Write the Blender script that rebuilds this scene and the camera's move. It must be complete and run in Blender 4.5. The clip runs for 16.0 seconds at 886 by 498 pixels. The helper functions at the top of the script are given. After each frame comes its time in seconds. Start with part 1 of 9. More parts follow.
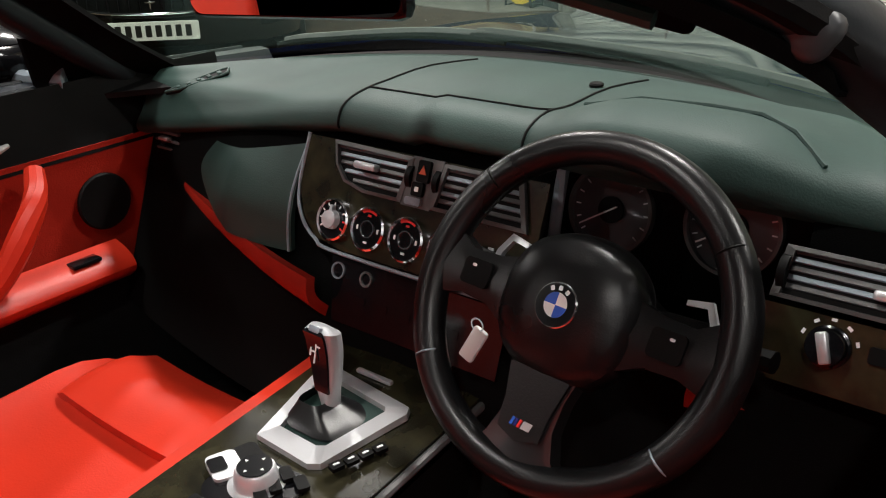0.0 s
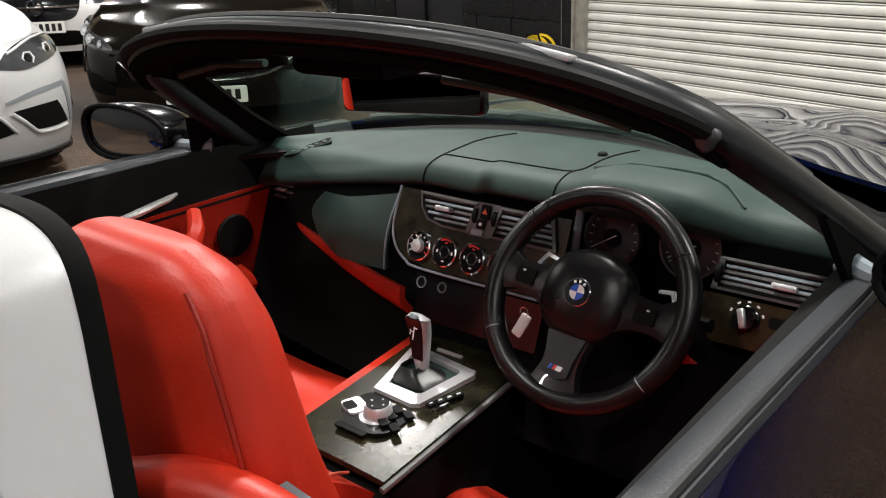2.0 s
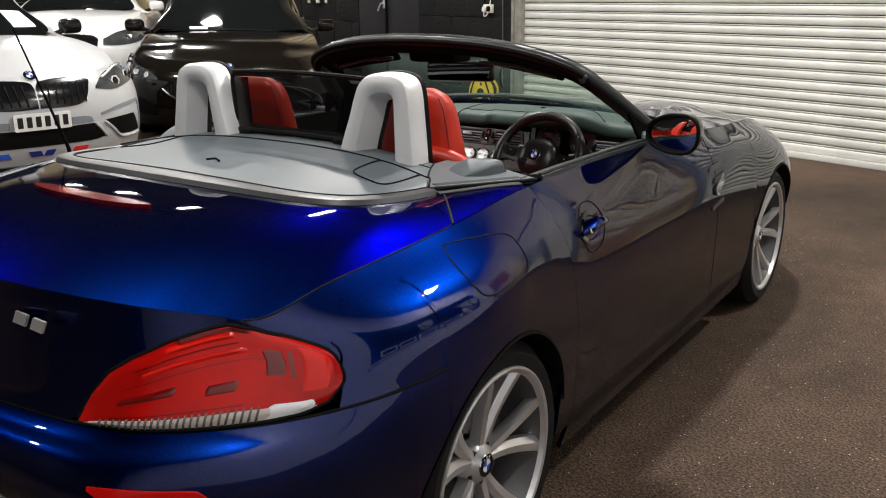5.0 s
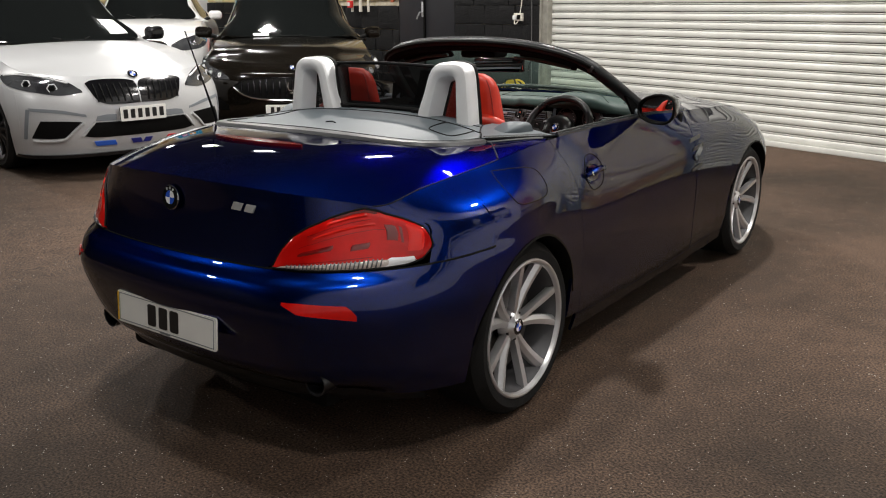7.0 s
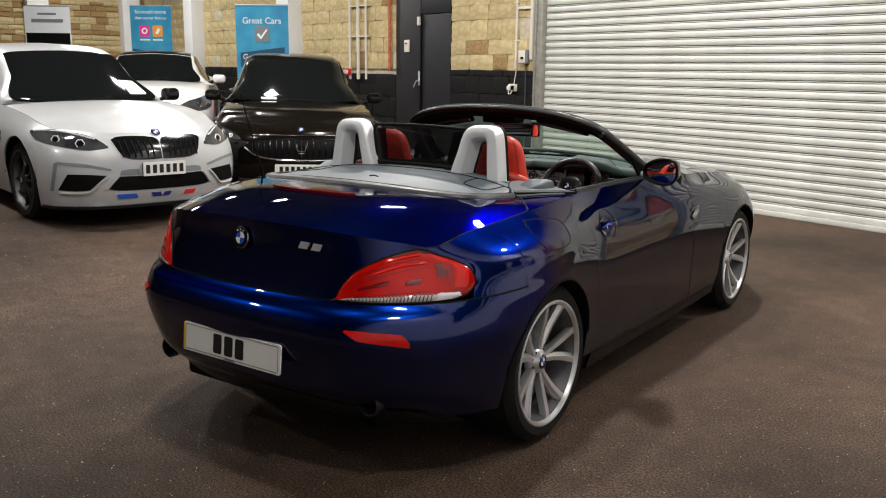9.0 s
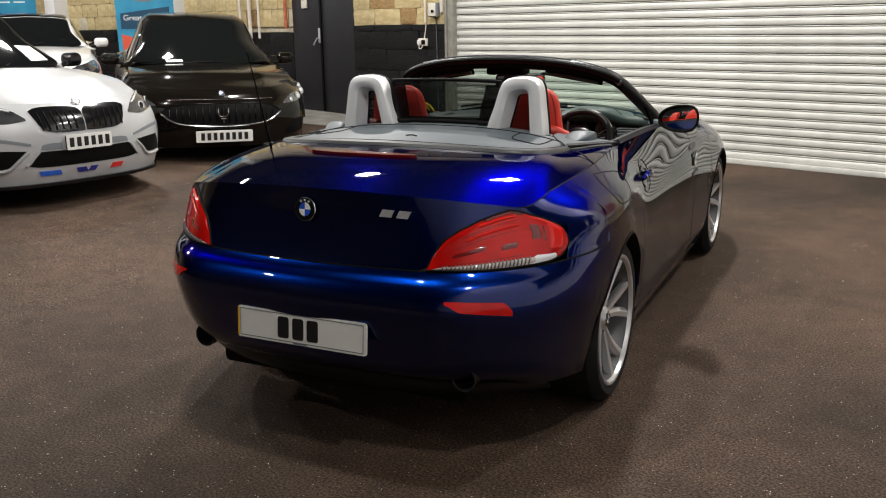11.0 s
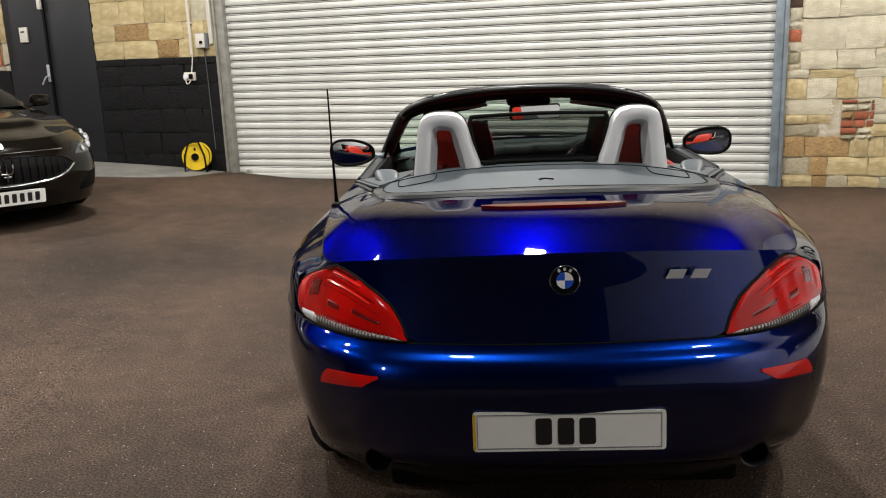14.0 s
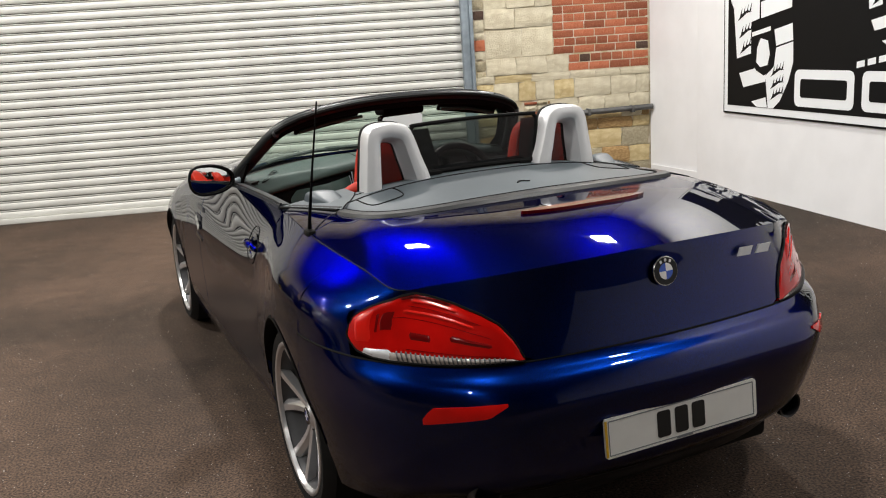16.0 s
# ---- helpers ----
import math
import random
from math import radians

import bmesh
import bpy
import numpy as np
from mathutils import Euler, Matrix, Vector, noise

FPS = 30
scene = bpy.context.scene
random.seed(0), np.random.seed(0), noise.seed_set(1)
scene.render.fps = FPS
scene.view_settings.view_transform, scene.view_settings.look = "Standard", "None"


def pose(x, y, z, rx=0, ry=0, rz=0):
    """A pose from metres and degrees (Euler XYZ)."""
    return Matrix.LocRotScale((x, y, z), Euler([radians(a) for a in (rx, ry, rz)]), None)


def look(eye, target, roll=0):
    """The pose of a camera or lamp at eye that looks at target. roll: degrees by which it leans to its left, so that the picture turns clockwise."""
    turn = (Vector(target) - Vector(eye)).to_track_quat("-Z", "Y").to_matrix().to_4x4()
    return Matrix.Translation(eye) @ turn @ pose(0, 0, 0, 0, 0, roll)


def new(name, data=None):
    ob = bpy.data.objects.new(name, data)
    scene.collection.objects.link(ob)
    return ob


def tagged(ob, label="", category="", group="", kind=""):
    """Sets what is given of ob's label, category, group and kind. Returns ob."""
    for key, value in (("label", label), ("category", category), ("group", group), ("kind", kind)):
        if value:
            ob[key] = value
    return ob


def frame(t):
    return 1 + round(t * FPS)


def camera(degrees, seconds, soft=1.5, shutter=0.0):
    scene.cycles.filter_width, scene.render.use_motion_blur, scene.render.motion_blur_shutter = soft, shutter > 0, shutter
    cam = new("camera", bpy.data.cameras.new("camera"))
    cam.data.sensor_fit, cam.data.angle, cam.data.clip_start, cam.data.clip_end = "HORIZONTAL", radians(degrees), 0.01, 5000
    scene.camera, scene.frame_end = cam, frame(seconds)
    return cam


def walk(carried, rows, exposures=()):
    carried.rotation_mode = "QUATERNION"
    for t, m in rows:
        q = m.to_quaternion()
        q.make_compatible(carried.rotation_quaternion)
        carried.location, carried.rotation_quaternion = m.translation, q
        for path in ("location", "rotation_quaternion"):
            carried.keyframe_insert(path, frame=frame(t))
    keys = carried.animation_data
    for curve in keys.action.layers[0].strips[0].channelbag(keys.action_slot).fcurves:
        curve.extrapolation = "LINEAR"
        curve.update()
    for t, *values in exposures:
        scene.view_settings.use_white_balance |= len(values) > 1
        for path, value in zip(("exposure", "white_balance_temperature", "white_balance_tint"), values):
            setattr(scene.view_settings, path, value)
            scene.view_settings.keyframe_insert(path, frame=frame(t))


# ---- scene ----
from mathutils.bvhtree import BVHTree
cam = camera(54.0, 16.0, soft=1.1)
PATH = [
    (0, (0.7, -0.785, 1.266), (-0.466, 0.632, 0.468), -2.2),
    (0.5, (0.729, -0.836, 1.272), (-0.433, 0.59, 0.487), -2.1),
    (1, (0.799, -0.957, 1.307), (-0.446, 0.438, 0.598), -3.1),
    (1.5, (0.902, -1.098, 1.373), (-0.331, 0.315, 0.679), -2.5),
    (2, (0.949, -1.222, 1.407), (-0.261, 0.218, 0.726), -2.0),
    (2.5, (1.01, -1.409, 1.405), (-0.074, 0.135, 0.74), -1.9),
    (3, (1.136, -1.654, 1.413), (0.033, -0.092, 0.828), -1.8),
    (3.5, (1.316, -1.96, 1.437), (0.221, -0.404, 0.819), -0.7),
    (4, (1.446, -2.275, 1.435), (0.374, -0.692, 0.846), -1.3),
    (6.5, (2.342, -3.576, 1.474), (1.163, -2.058, 0.922), 0.3),
    (7, (2.383, -3.768, 1.473), (1.221, -2.236, 0.922), -0.7),
    (7.5, (2.443, -3.914, 1.487), (1.256, -2.384, 0.987), 0.3),
    (8, (2.53, -4.043, 1.475), (1.38, -2.472, 1.017), 1.1),
    (8.5, (2.527, -4.122, 1.484), (1.313, -2.591, 1.057), 1.1),
    (9, (2.429, -4.205, 1.477), (1.288, -2.614, 1.073), 0.7),
    (9.5, (2.292, -4.281, 1.478), (1.217, -2.653, 1.034), 0.1),
    (12, (1.145, -4.46, 1.433), (0.399, -2.673, 0.935), -1.7),
    (12.5, (0.853, -4.439, 1.461), (0.19, -2.604, 1.018), -1.6),
    (13, (0.526, -4.431, 1.457), (0.102, -2.526, 1.019), -0.8),
    (13.5, (0.176, -4.435, 1.464), (-0.061, -2.509, 0.983), -1.2),
    (14, (-0.167, -4.352, 1.488), (-0.303, -2.409, 1.033), -2.3),
    (14.5, (-0.524, -4.295, 1.476), (-0.36, -2.357, 1.013), -1.9),
    (15, (-0.825, -4.214, 1.482), (-0.477, -2.295, 1.036), -1.8),
    (15.5, (-1.128, -4.037, 1.507), (-0.621, -2.151, 1.079), -2.3),
    (16, (-1.443, -3.945, 1.503), (-0.679, -2.155, 1.043), -3.8),
]
walk(cam, [(t, look(eye, target, roll)) for t, eye, target, roll in PATH])
# ceiling panels: room x, room y, length along x, along y, watts
LIGHTS = [(1.2, -3.1, 0.24, 0.30, 195), (4.4, -3.0, 0.24, 0.30, 175), (7.3, -2.4, 0.24, 0.30, 132), (-2.6, -3.2, 0.24, 0.30, 130), (-6.2, -2.8, 0.24, 0.30, 130), (-10.4, -2.6, 0.24, 0.30, 150), (0.4, -7.2, 0.24, 0.30, 115), (4.8, -6.9, 0.24, 0.30, 80), (-3.6, -7.4, 0.24, 0.30, 150), (2.4, -11.4, 0.24, 0.30, 70), (7.8, -7.4, 0.24, 0.30, 68)]


# ---------------------------------------------------------------- light
world = bpy.data.worlds.new("world")
scene.world = world
world.use_nodes = True
world.node_tree.nodes["Background"].inputs[0].default_value = (0.05, 0.055, 0.06, 1)
world.node_tree.nodes["Background"].inputs[1].default_value = 0.06

# the room's own axes: X along the shutter wall, Y towards that wall, Z up; the wall face is Y = 0
ROOM = Matrix.Translation((-3.40, 6.10, 0)) @ Matrix.Rotation(radians(-16.163), 4, "Z")
CEIL = 4.6


def lamp(x, y, sx, sy, watts, colour=(1, 0.962, 0.915), z=CEIL - 0.16):
    data = bpy.data.lights.new("ceiling_lamp", "AREA")
    data.shape, data.size, data.size_y, data.energy, data.color = "RECTANGLE", sx, sy, watts, colour
    ob = new("ceiling_lamp", data)
    ob.matrix_world = ROOM @ pose(x, y, z)
    return ob


# ---------------------------------------------------------------- materials
def material(name, colour, rough=0.5, metal=0.0, coat=0.0, spec=0.5, bump=0.0, scale=40.0, vary=0.0, vscale=6.0, colour2=None, emit=None, power=1.0, random_tint=0.0, rough_vary=0.0, coat_rough=0.03, detail=6.0):
    m = bpy.data.materials.new(name)
    m.use_nodes = True
    t = m.node_tree
    b = t.nodes["Principled BSDF"]
    b.inputs["Base Color"].default_value = (*colour, 1)
    b.inputs["Roughness"].default_value = rough
    b.inputs["Metallic"].default_value = metal
    b.inputs["Coat Weight"].default_value = coat
    b.inputs["Coat Roughness"].default_value = coat_rough
    b.inputs["Specular IOR Level"].default_value = spec
    coord = t.nodes.new("ShaderNodeTexCoord")
    if vary or colour2:
        n = t.nodes.new("ShaderNodeTexNoise")
        n.inputs["Scale"].default_value, n.inputs["Detail"].default_value = vscale, detail
        t.links.new(coord.outputs["Object"], n.inputs["Vector"])
        ramp = t.nodes.new("ShaderNodeValToRGB")
        ramp.color_ramp.elements[0].position, ramp.color_ramp.elements[1].position = 0.35, 0.68
        c2 = colour2 or tuple(min(1, c * (1 + vary)) for c in colour)
        c1 = colour if colour2 else tuple(c * (1 - vary) for c in colour)
        ramp.color_ramp.elements[0].color, ramp.color_ramp.elements[1].color = (*c1, 1), (*c2, 1)
        t.links.new(n.outputs["Fac"], ramp.inputs["Fac"])
        out = ramp.outputs["Color"]
        if random_tint:
            info = t.nodes.new("ShaderNodeObjectInfo")
            hsv = t.nodes.new("ShaderNodeHueSaturation")
            mr = t.nodes.new("ShaderNodeMapRange")
            mr.inputs["To Min"].default_value, mr.inputs["To Max"].default_value = 1 - random_tint, 1 + random_tint
            t.links.new(info.outputs["Random"], mr.inputs["Value"])
            t.links.new(mr.outputs["Result"], hsv.inputs["Value"])
            t.links.new(out, hsv.inputs["Color"])
            out = hsv.outputs["Color"]
        t.links.new(out, b.inputs["Base Color"])
    if rough_vary:
        n3 = t.nodes.new("ShaderNodeTexNoise")
        n3.inputs["Scale"].default_value, n3.inputs["Detail"].default_value = vscale * 0.7, 5
        t.links.new(coord.outputs["Object"], n3.inputs["Vector"])
        mr = t.nodes.new("ShaderNodeMapRange")
        mr.inputs["To Min"].default_value, mr.inputs["To Max"].default_value = max(0.02, rough - rough_vary), min(1, rough + rough_vary)
        t.links.new(n3.outputs["Fac"], mr.inputs["Value"])
        t.links.new(mr.outputs["Result"], b.inputs["Roughness"])
    if bump:
        n2 = t.nodes.new("ShaderNodeTexNoise")
        n2.inputs["Scale"].default_value, n2.inputs["Detail"].default_value = scale, 4
        t.links.new(coord.outputs["Object"], n2.inputs["Vector"])
        bp = t.nodes.new("ShaderNodeBump")
        bp.inputs["Strength"].default_value, bp.inputs["Distance"].default_value = bump, 0.01
        t.links.new(n2.outputs["Fac"], bp.inputs["Height"])
        t.links.new(bp.outputs["Normal"], b.inputs["Normal"])
    if emit:
        b.inputs["Emission Color"].default_value, b.inputs["Emission Strength"].default_value = (*emit, 1), power
    return m


def glass(name, tint, clear=0.8, rough=0.0, gloss=1.0):
    """A thin pane: clear share, the rest a tinted gloss."""
    m = bpy.data.materials.new(name)
    m.use_nodes = True
    t = m.node_tree
    t.nodes.remove(t.nodes["Principled BSDF"])
    tr, gl, mix = t.nodes.new("ShaderNodeBsdfTransparent"), t.nodes.new("ShaderNodeBsdfGlossy"), t.nodes.new("ShaderNodeMixShader")
    fr = t.nodes.new("ShaderNodeFresnel")
    fr.inputs["IOR"].default_value = 1.45
    tr.inputs["Color"].default_value = (*[c * clear for c in tint], 1)
    gl.inputs["Roughness"].default_value = rough
    gl.inputs["Color"].default_value = (*[gloss * c for c in (1, 1, 1)], 1)
    t.links.new(fr.outputs["Fac"], mix.inputs["Fac"])
    t.links.new(tr.outputs["BSDF"], mix.inputs[1])
    t.links.new(gl.outputs["BSDF"], mix.inputs[2])
    t.links.new(mix.outputs["Shader"], t.nodes["Material Output"].inputs["Surface"])
    return m


def paint(name, colour, flake, metal=0.75, rough=0.32):
    m = material(name, colour, rough, metal, 0.55, 0.5, coat_rough=0.012)
    t, b = m.node_tree, m.node_tree.nodes["Principled BSDF"]
    coord = t.nodes.new("ShaderNodeTexCoord")
    v = t.nodes.new("ShaderNodeTexVoronoi")
    v.inputs["Scale"].default_value = 900
    t.links.new(coord.outputs["Object"], v.inputs["Vector"])
    mix = t.nodes.new("ShaderNodeMixRGB")
    mix.inputs[1].default_value, mix.inputs[2].default_value = (*colour, 1), (*flake, 1)
    t.links.new(v.outputs["Color"], mix.inputs[0])
    t.links.new(mix.outputs["Color"], b.inputs["Base Color"])
    return m


M_BLUE = paint("deep_blue_metallic_paint", (0.0002, 0.0026, 0.025), (0.0010, 0.0205, 0.200), 1.0, 0.30)
M_BLUE.node_tree.nodes["Principled BSDF"].inputs["Coat Weight"].default_value = 1.0
M_BLUE.node_tree.nodes["Principled BSDF"].inputs["Specular Tint"].default_value = (0.004, 0.012, 0.12, 1)
M_SILVER_WHITE = paint("pale_silver_white_paint", (0.46, 0.47, 0.48), (0.57, 0.575, 0.585), 0.15, 0.33)
M_WHITE_PAINT = material("white_car_paint", (0.78, 0.78, 0.77), 0.3, 0, 1.0)
M_BLACK_PAINT = paint("black_metallic_car_paint", (0.003, 0.0025, 0.002), (0.009, 0.007, 0.005), 0.1, 0.15)
M_BLACK_PAINT.node_tree.nodes["Principled BSDF"].inputs["Specular IOR Level"].default_value = 0.1
M_TONNEAU = material("satin_grey_deck", (0.078, 0.097, 0.111), 0.46, 0.0, 0.0, 0.5, 0.03, 300, 0.05, 4)
M_TRIM = material("satin_dark_aluminium_trim", (0.035, 0.037, 0.04), 0.38, 0.0, 0, 0.5, 0.0, 40, 0.06, 8)
M_CHANNEL = material("matt_grey_channel", (0.055, 0.058, 0.06), 0.7, 0, 0, 0.25, 0.1, 200)
M_HOOP = material("satin_silver_hoop", (0.78, 0.79, 0.80), 0.38, 0.3, 0.2, 0.5, 0.02, 400, 0.03, 8)
M_BLACK = material("black_plastic", (0.003, 0.003, 0.003), 0.6, 0, 0, 0.12, 0.06, 500, 0.2, 20)
M_TRIM_BLACK = material("satin_black_plastic", (0.006, 0.006, 0.007), 0.35, 0, 0, 0.4, 0.05, 300)
M_LINING = material("matt_black_lining", (0.004, 0.004, 0.004), 0.95, 0, 0, 0.03, 0.2, 600)
M_GLOSSBLACK = material("gloss_black", (0.005, 0.005, 0.006), 0.14, 0, 0.0, 0.4)
M_FRAME = material("satin_black_frame", (0.011, 0.014, 0.016), 0.38, 0, 0, 0.40, 0.02, 200)
M_DASH = material("dark_grained_dash", (0.027, 0.054, 0.047), 0.55, 0, 0, 0.28, 0.10, 420, 0.12, 9, rough_vary=0.06)
M_DOORTOP = material("navy_black_door_top", (0.013, 0.017, 0.024), 0.42, 0, 0, 0.45, 0.10, 420, 0.12, 9)
M_LEATHER = material("red_leather", (0.54, 0.026, 0.009), 0.42, 0, 0, 0.5, 0.07, 330, 0.08, 7, rough_vary=0.07)
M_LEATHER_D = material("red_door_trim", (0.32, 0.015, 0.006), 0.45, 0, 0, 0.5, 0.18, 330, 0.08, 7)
M_STITCH = material("red_stitching", (0.75, 0.16, 0.09), 0.7)
M_WHEELLEATHER = material("black_wheel_leather", (0.007, 0.007, 0.0075), 0.30, 0, 0, 0.34, 0.06, 500, 0.1, 12, rough_vary=0.1)
M_WOOD = material("dark_gloss_wood_veneer", (0.010, 0.009, 0.005), 0.26, 0, 0.0, 0.3, 0.02, 60, colour2=(0.03, 0.027, 0.013), vscale=30)
M_CHROME = material("chrome", (0.82, 0.83, 0.85), 0.12, 1.0)
M_SATIN = material("satin_aluminium", (0.66, 0.67, 0.69), 0.30, 0.55, 0, 0.5, 0.02, 300)
M_CARPET = material("black_carpet", (0.0035, 0.0035, 0.0035), 0.95, 0, 0, 0.2, 0.3, 300, 0.3, 60)
M_RUBBER = material("tyre_rubber", (0.007, 0.007, 0.007), 0.75, 0, 0, 0.25, 0.15, 120, 0.2, 20)
M_RIM = material("silver_alloy", (0.66, 0.66, 0.67), 0.3, 0.75, 0.5, 0.5, 0.0, 40, 0.04, 20)
# rim alloy darkened for the barrel: the shade inside the wheel is in its colour
M_BARREL = material("shaded_barrel_alloy", (0.10, 0.10, 0.105), 0.5, 0.5, 0, 0.5, 0.0, 40, 0.15, 12)
M_RIM_DARK = material("dark_alloy", (0.03, 0.03, 0.032), 0.3, 0.6, 0.4)
M_DISC = material("brake_disc_steel", (0.16, 0.155, 0.15), 0.35, 0.9, 0, 0.5, 0.1, 200)
M_REDLENS = material("red_lamp_lens", (0.55, 0.006, 0.004), 0.14, 0, 0.25, 0.35, vary=0.3, vscale=5)
M_REDGLOW = material("bright_red_lamp_bar", (0.74, 0.014, 0.008), 0.2, 0, 0.3, 0.4)
M_REDDARK = material("dark_red_lens", (0.16, 0.003, 0.003), 0.15, 0, 1.0)
M_CLEARLENS = material("clear_ribbed_lens", (0.50, 0.44, 0.40), 0.15, 0, 1.0, 0.6, 0.3, 120)
M_PLATE_W = material("white_plate", (0.86, 0.86, 0.82), 0.35, 0, 0.2, 0.5, 0, 40, 0.03, 12)
M_PLATE_K = material("black_plate_marks", (0.012, 0.012, 0.012), 0.4)
M_PLATE_Y = material("yellow_plate_edge", (0.75, 0.45, 0.02), 0.4)
M_BADGE_B = material("blue_enamel", (0.02, 0.09, 0.55), 0.2, 0, 1.0)
M_BADGE_W = material("white_enamel", (0.85, 0.85, 0.85), 0.2, 0, 1.0)
M_SCREEN = glass("windscreen_glass", (0.80, 0.94, 0.84), 0.90)
M_DARKGLASS = material("dark_car_glass", (0.006, 0.007, 0.007), 0.04, 0, 0.0, 0.25)
M_MESH = glass("dark_wind_mesh", (0.27, 0.265, 0.265), 1.0, 0.25)
M_BORDER = glass("dark_printed_glass", (0.06, 0.06, 0.06), 1.0, 0.2)
M_MIRROR = material("mirror_glass", (0.86, 0.88, 0.88), 0.01, 1.0)
M_HEADGLASS = material("headlamp_lens", (0.10, 0.105, 0.11), 0.06, 0.3, 1.0, 0.6, 0, 40, colour2=(0.03, 0.03, 0.035), vscale=5)
M_LED = material("white_lamp_glint", (0.75, 0.76, 0.78), 0.2, 0, 1.0)
M_STRIPE_B = material("blue_stripe", (0.02, 0.12, 0.62), 0.3, 0, 0.5)
M_STRIPE_N = material("navy_stripe", (0.012, 0.02, 0.22), 0.3, 0, 0.5)
M_STRIPE_R = material("red_stripe", (0.75, 0.03, 0.03), 0.3, 0, 0.5)
M_SIL_STONE = material("sandstone", (0.52, 0.40, 0.20), 0.9, 0, 0, 0.3, 1.0, 22, colour2=(0.68, 0.57, 0.33), vscale=3, random_tint=0.09)
M_SIL_PALE = material("pale_sandstone", (0.56, 0.50, 0.36), 0.9, 0, 0, 0.3, 0.9, 22, colour2=(0.70, 0.65, 0.50), vscale=3, random_tint=0.07)
M_SIL_BROWN = material("rusty_sandstone", (0.28, 0.17, 0.075), 0.9, 0, 0, 0.3, 0.9, 22, colour2=(0.46, 0.31, 0.14), vscale=10, random_tint=0.2)
M_SIL_GREY = material("weathered_grey_stone", (0.38, 0.33, 0.22), 0.9, 0, 0, 0.3, 1.0, 22, colour2=(0.52, 0.46, 0.32), vscale=9, random_tint=0.2)
M_MORTAR = material("lime_mortar", (0.50, 0.38, 0.20), 0.95, 0, 0, 0.2, 0.8, 30, colour2=(0.56, 0.48, 0.33), vscale=12)
M_MORTAR_PALE = material("pale_mortar", (0.44, 0.37, 0.24), 0.95, 0, 0, 0.2, 0.8, 30, colour2=(0.60, 0.55, 0.46), vscale=12)
M_BRICK = material("red_brick", (0.33, 0.090, 0.045), 0.85, 0, 0, 0.3, 0.6, 45, colour2=(0.46, 0.17, 0.09), vscale=18, random_tint=0.3)
M_BRICK_DARK = material("burnt_brick", (0.07, 0.045, 0.035), 0.85, 0, 0, 0.3, 0.6, 45, colour2=(0.12, 0.07, 0.05), vscale=18, random_tint=0.25)
M_DADO = material("black_painted_stone", (0.006, 0.006, 0.0065), 0.65, 0, 0, 0.22, 1.0, 11, 0.25, 5)
M_DOORBLACK = material("charcoal_painted_steel", (0.016, 0.016, 0.019), 0.5, 0, 0, 0.4, 0.05, 80, 0.1, 5)
M_WHITEWALL = material("white_painted_wall", (0.84, 0.845, 0.86), 0.7, 0, 0, 0.4, 0.12, 14, 0.03, 3)
M_SLAT = material("galvanised_slat", (0.66, 0.66, 0.62), 0.45, 0.15, 0, 0.5, 0.03, 60, 0.07, 5, random_tint=0.05)
M_GALV = material("grey_painted_steel", (0.26, 0.31, 0.35), 0.5, 0.3, 0, 0.5, 0.2, 60, 0.2, 9)
M_GALV_L = material("weathered_steel_guide", (0.33, 0.32, 0.28), 0.55, 0.4, 0, 0.5, 0.2, 60, 0.2, 9)
M_CONDUIT = material("white_conduit", (0.72, 0.68, 0.60), 0.5)
M_PIPE = material("grey_pipe", (0.10, 0.10, 0.10), 0.5, 0.2, 0, 0.5, 0.2, 60, 0.2, 12)
M_CEIL = material("dark_ceiling", (0.05, 0.05, 0.05), 0.9, 0, 0, 0.3, 0.1, 10, 0.1, 3)
M_CONCRETE = material("pale_concrete", (0.22, 0.21, 0.19), 0.85, 0, 0, 0.3, 0.4, 40, 0.2, 4)
M_SIGN_B = material("blue_sign_print", (0.02, 0.22, 0.42), 0.5, 0, 0, 0.5, 0, 40, colour2=(0.05, 0.36, 0.55), vscale=2)
M_SIGN_D = material("deep_blue_print", (0.01, 0.06, 0.12), 0.5)
M_SIGN_R = material("red_orange_print", (0.75, 0.10, 0.05), 0.5)
M_SIGN_P = material("pink_print", (0.80, 0.04, 0.30), 0.5)
M_SIGN_O = material("orange_print", (0.85, 0.32, 0.03), 0.5)
M_SIGN_W = material("white_print", (0.82, 0.85, 0.87), 0.5)
M_SIGN_G = material("grey_print", (0.20, 0.22, 0.24), 0.4)
M_MURAL_K = material("black_mural_paint", (0.004, 0.004, 0.0045), 0.6, 0, 0, 0.15, 0.05, 60)
M_YELLOW = material("yellow_reel_plastic", (0.80, 0.55, 0.02), 0.45)
M_BLUEC = material("blue_car_paint", (0.02, 0.08, 0.40), 0.25, 0, 1.0)
M_ORANGE = material("amber_triangle", (0.75, 0.10, 0.03), 0.4)
M_DIAL = material("grey_dial", (0.045, 0.046, 0.05), 0.35, 0, 0.3)
M_KEY = material("white_key_fob", (0.82, 0.82, 0.80), 0.5)
M_PAPER = material("white_paper", (0.8, 0.8, 0.8), 0.7)


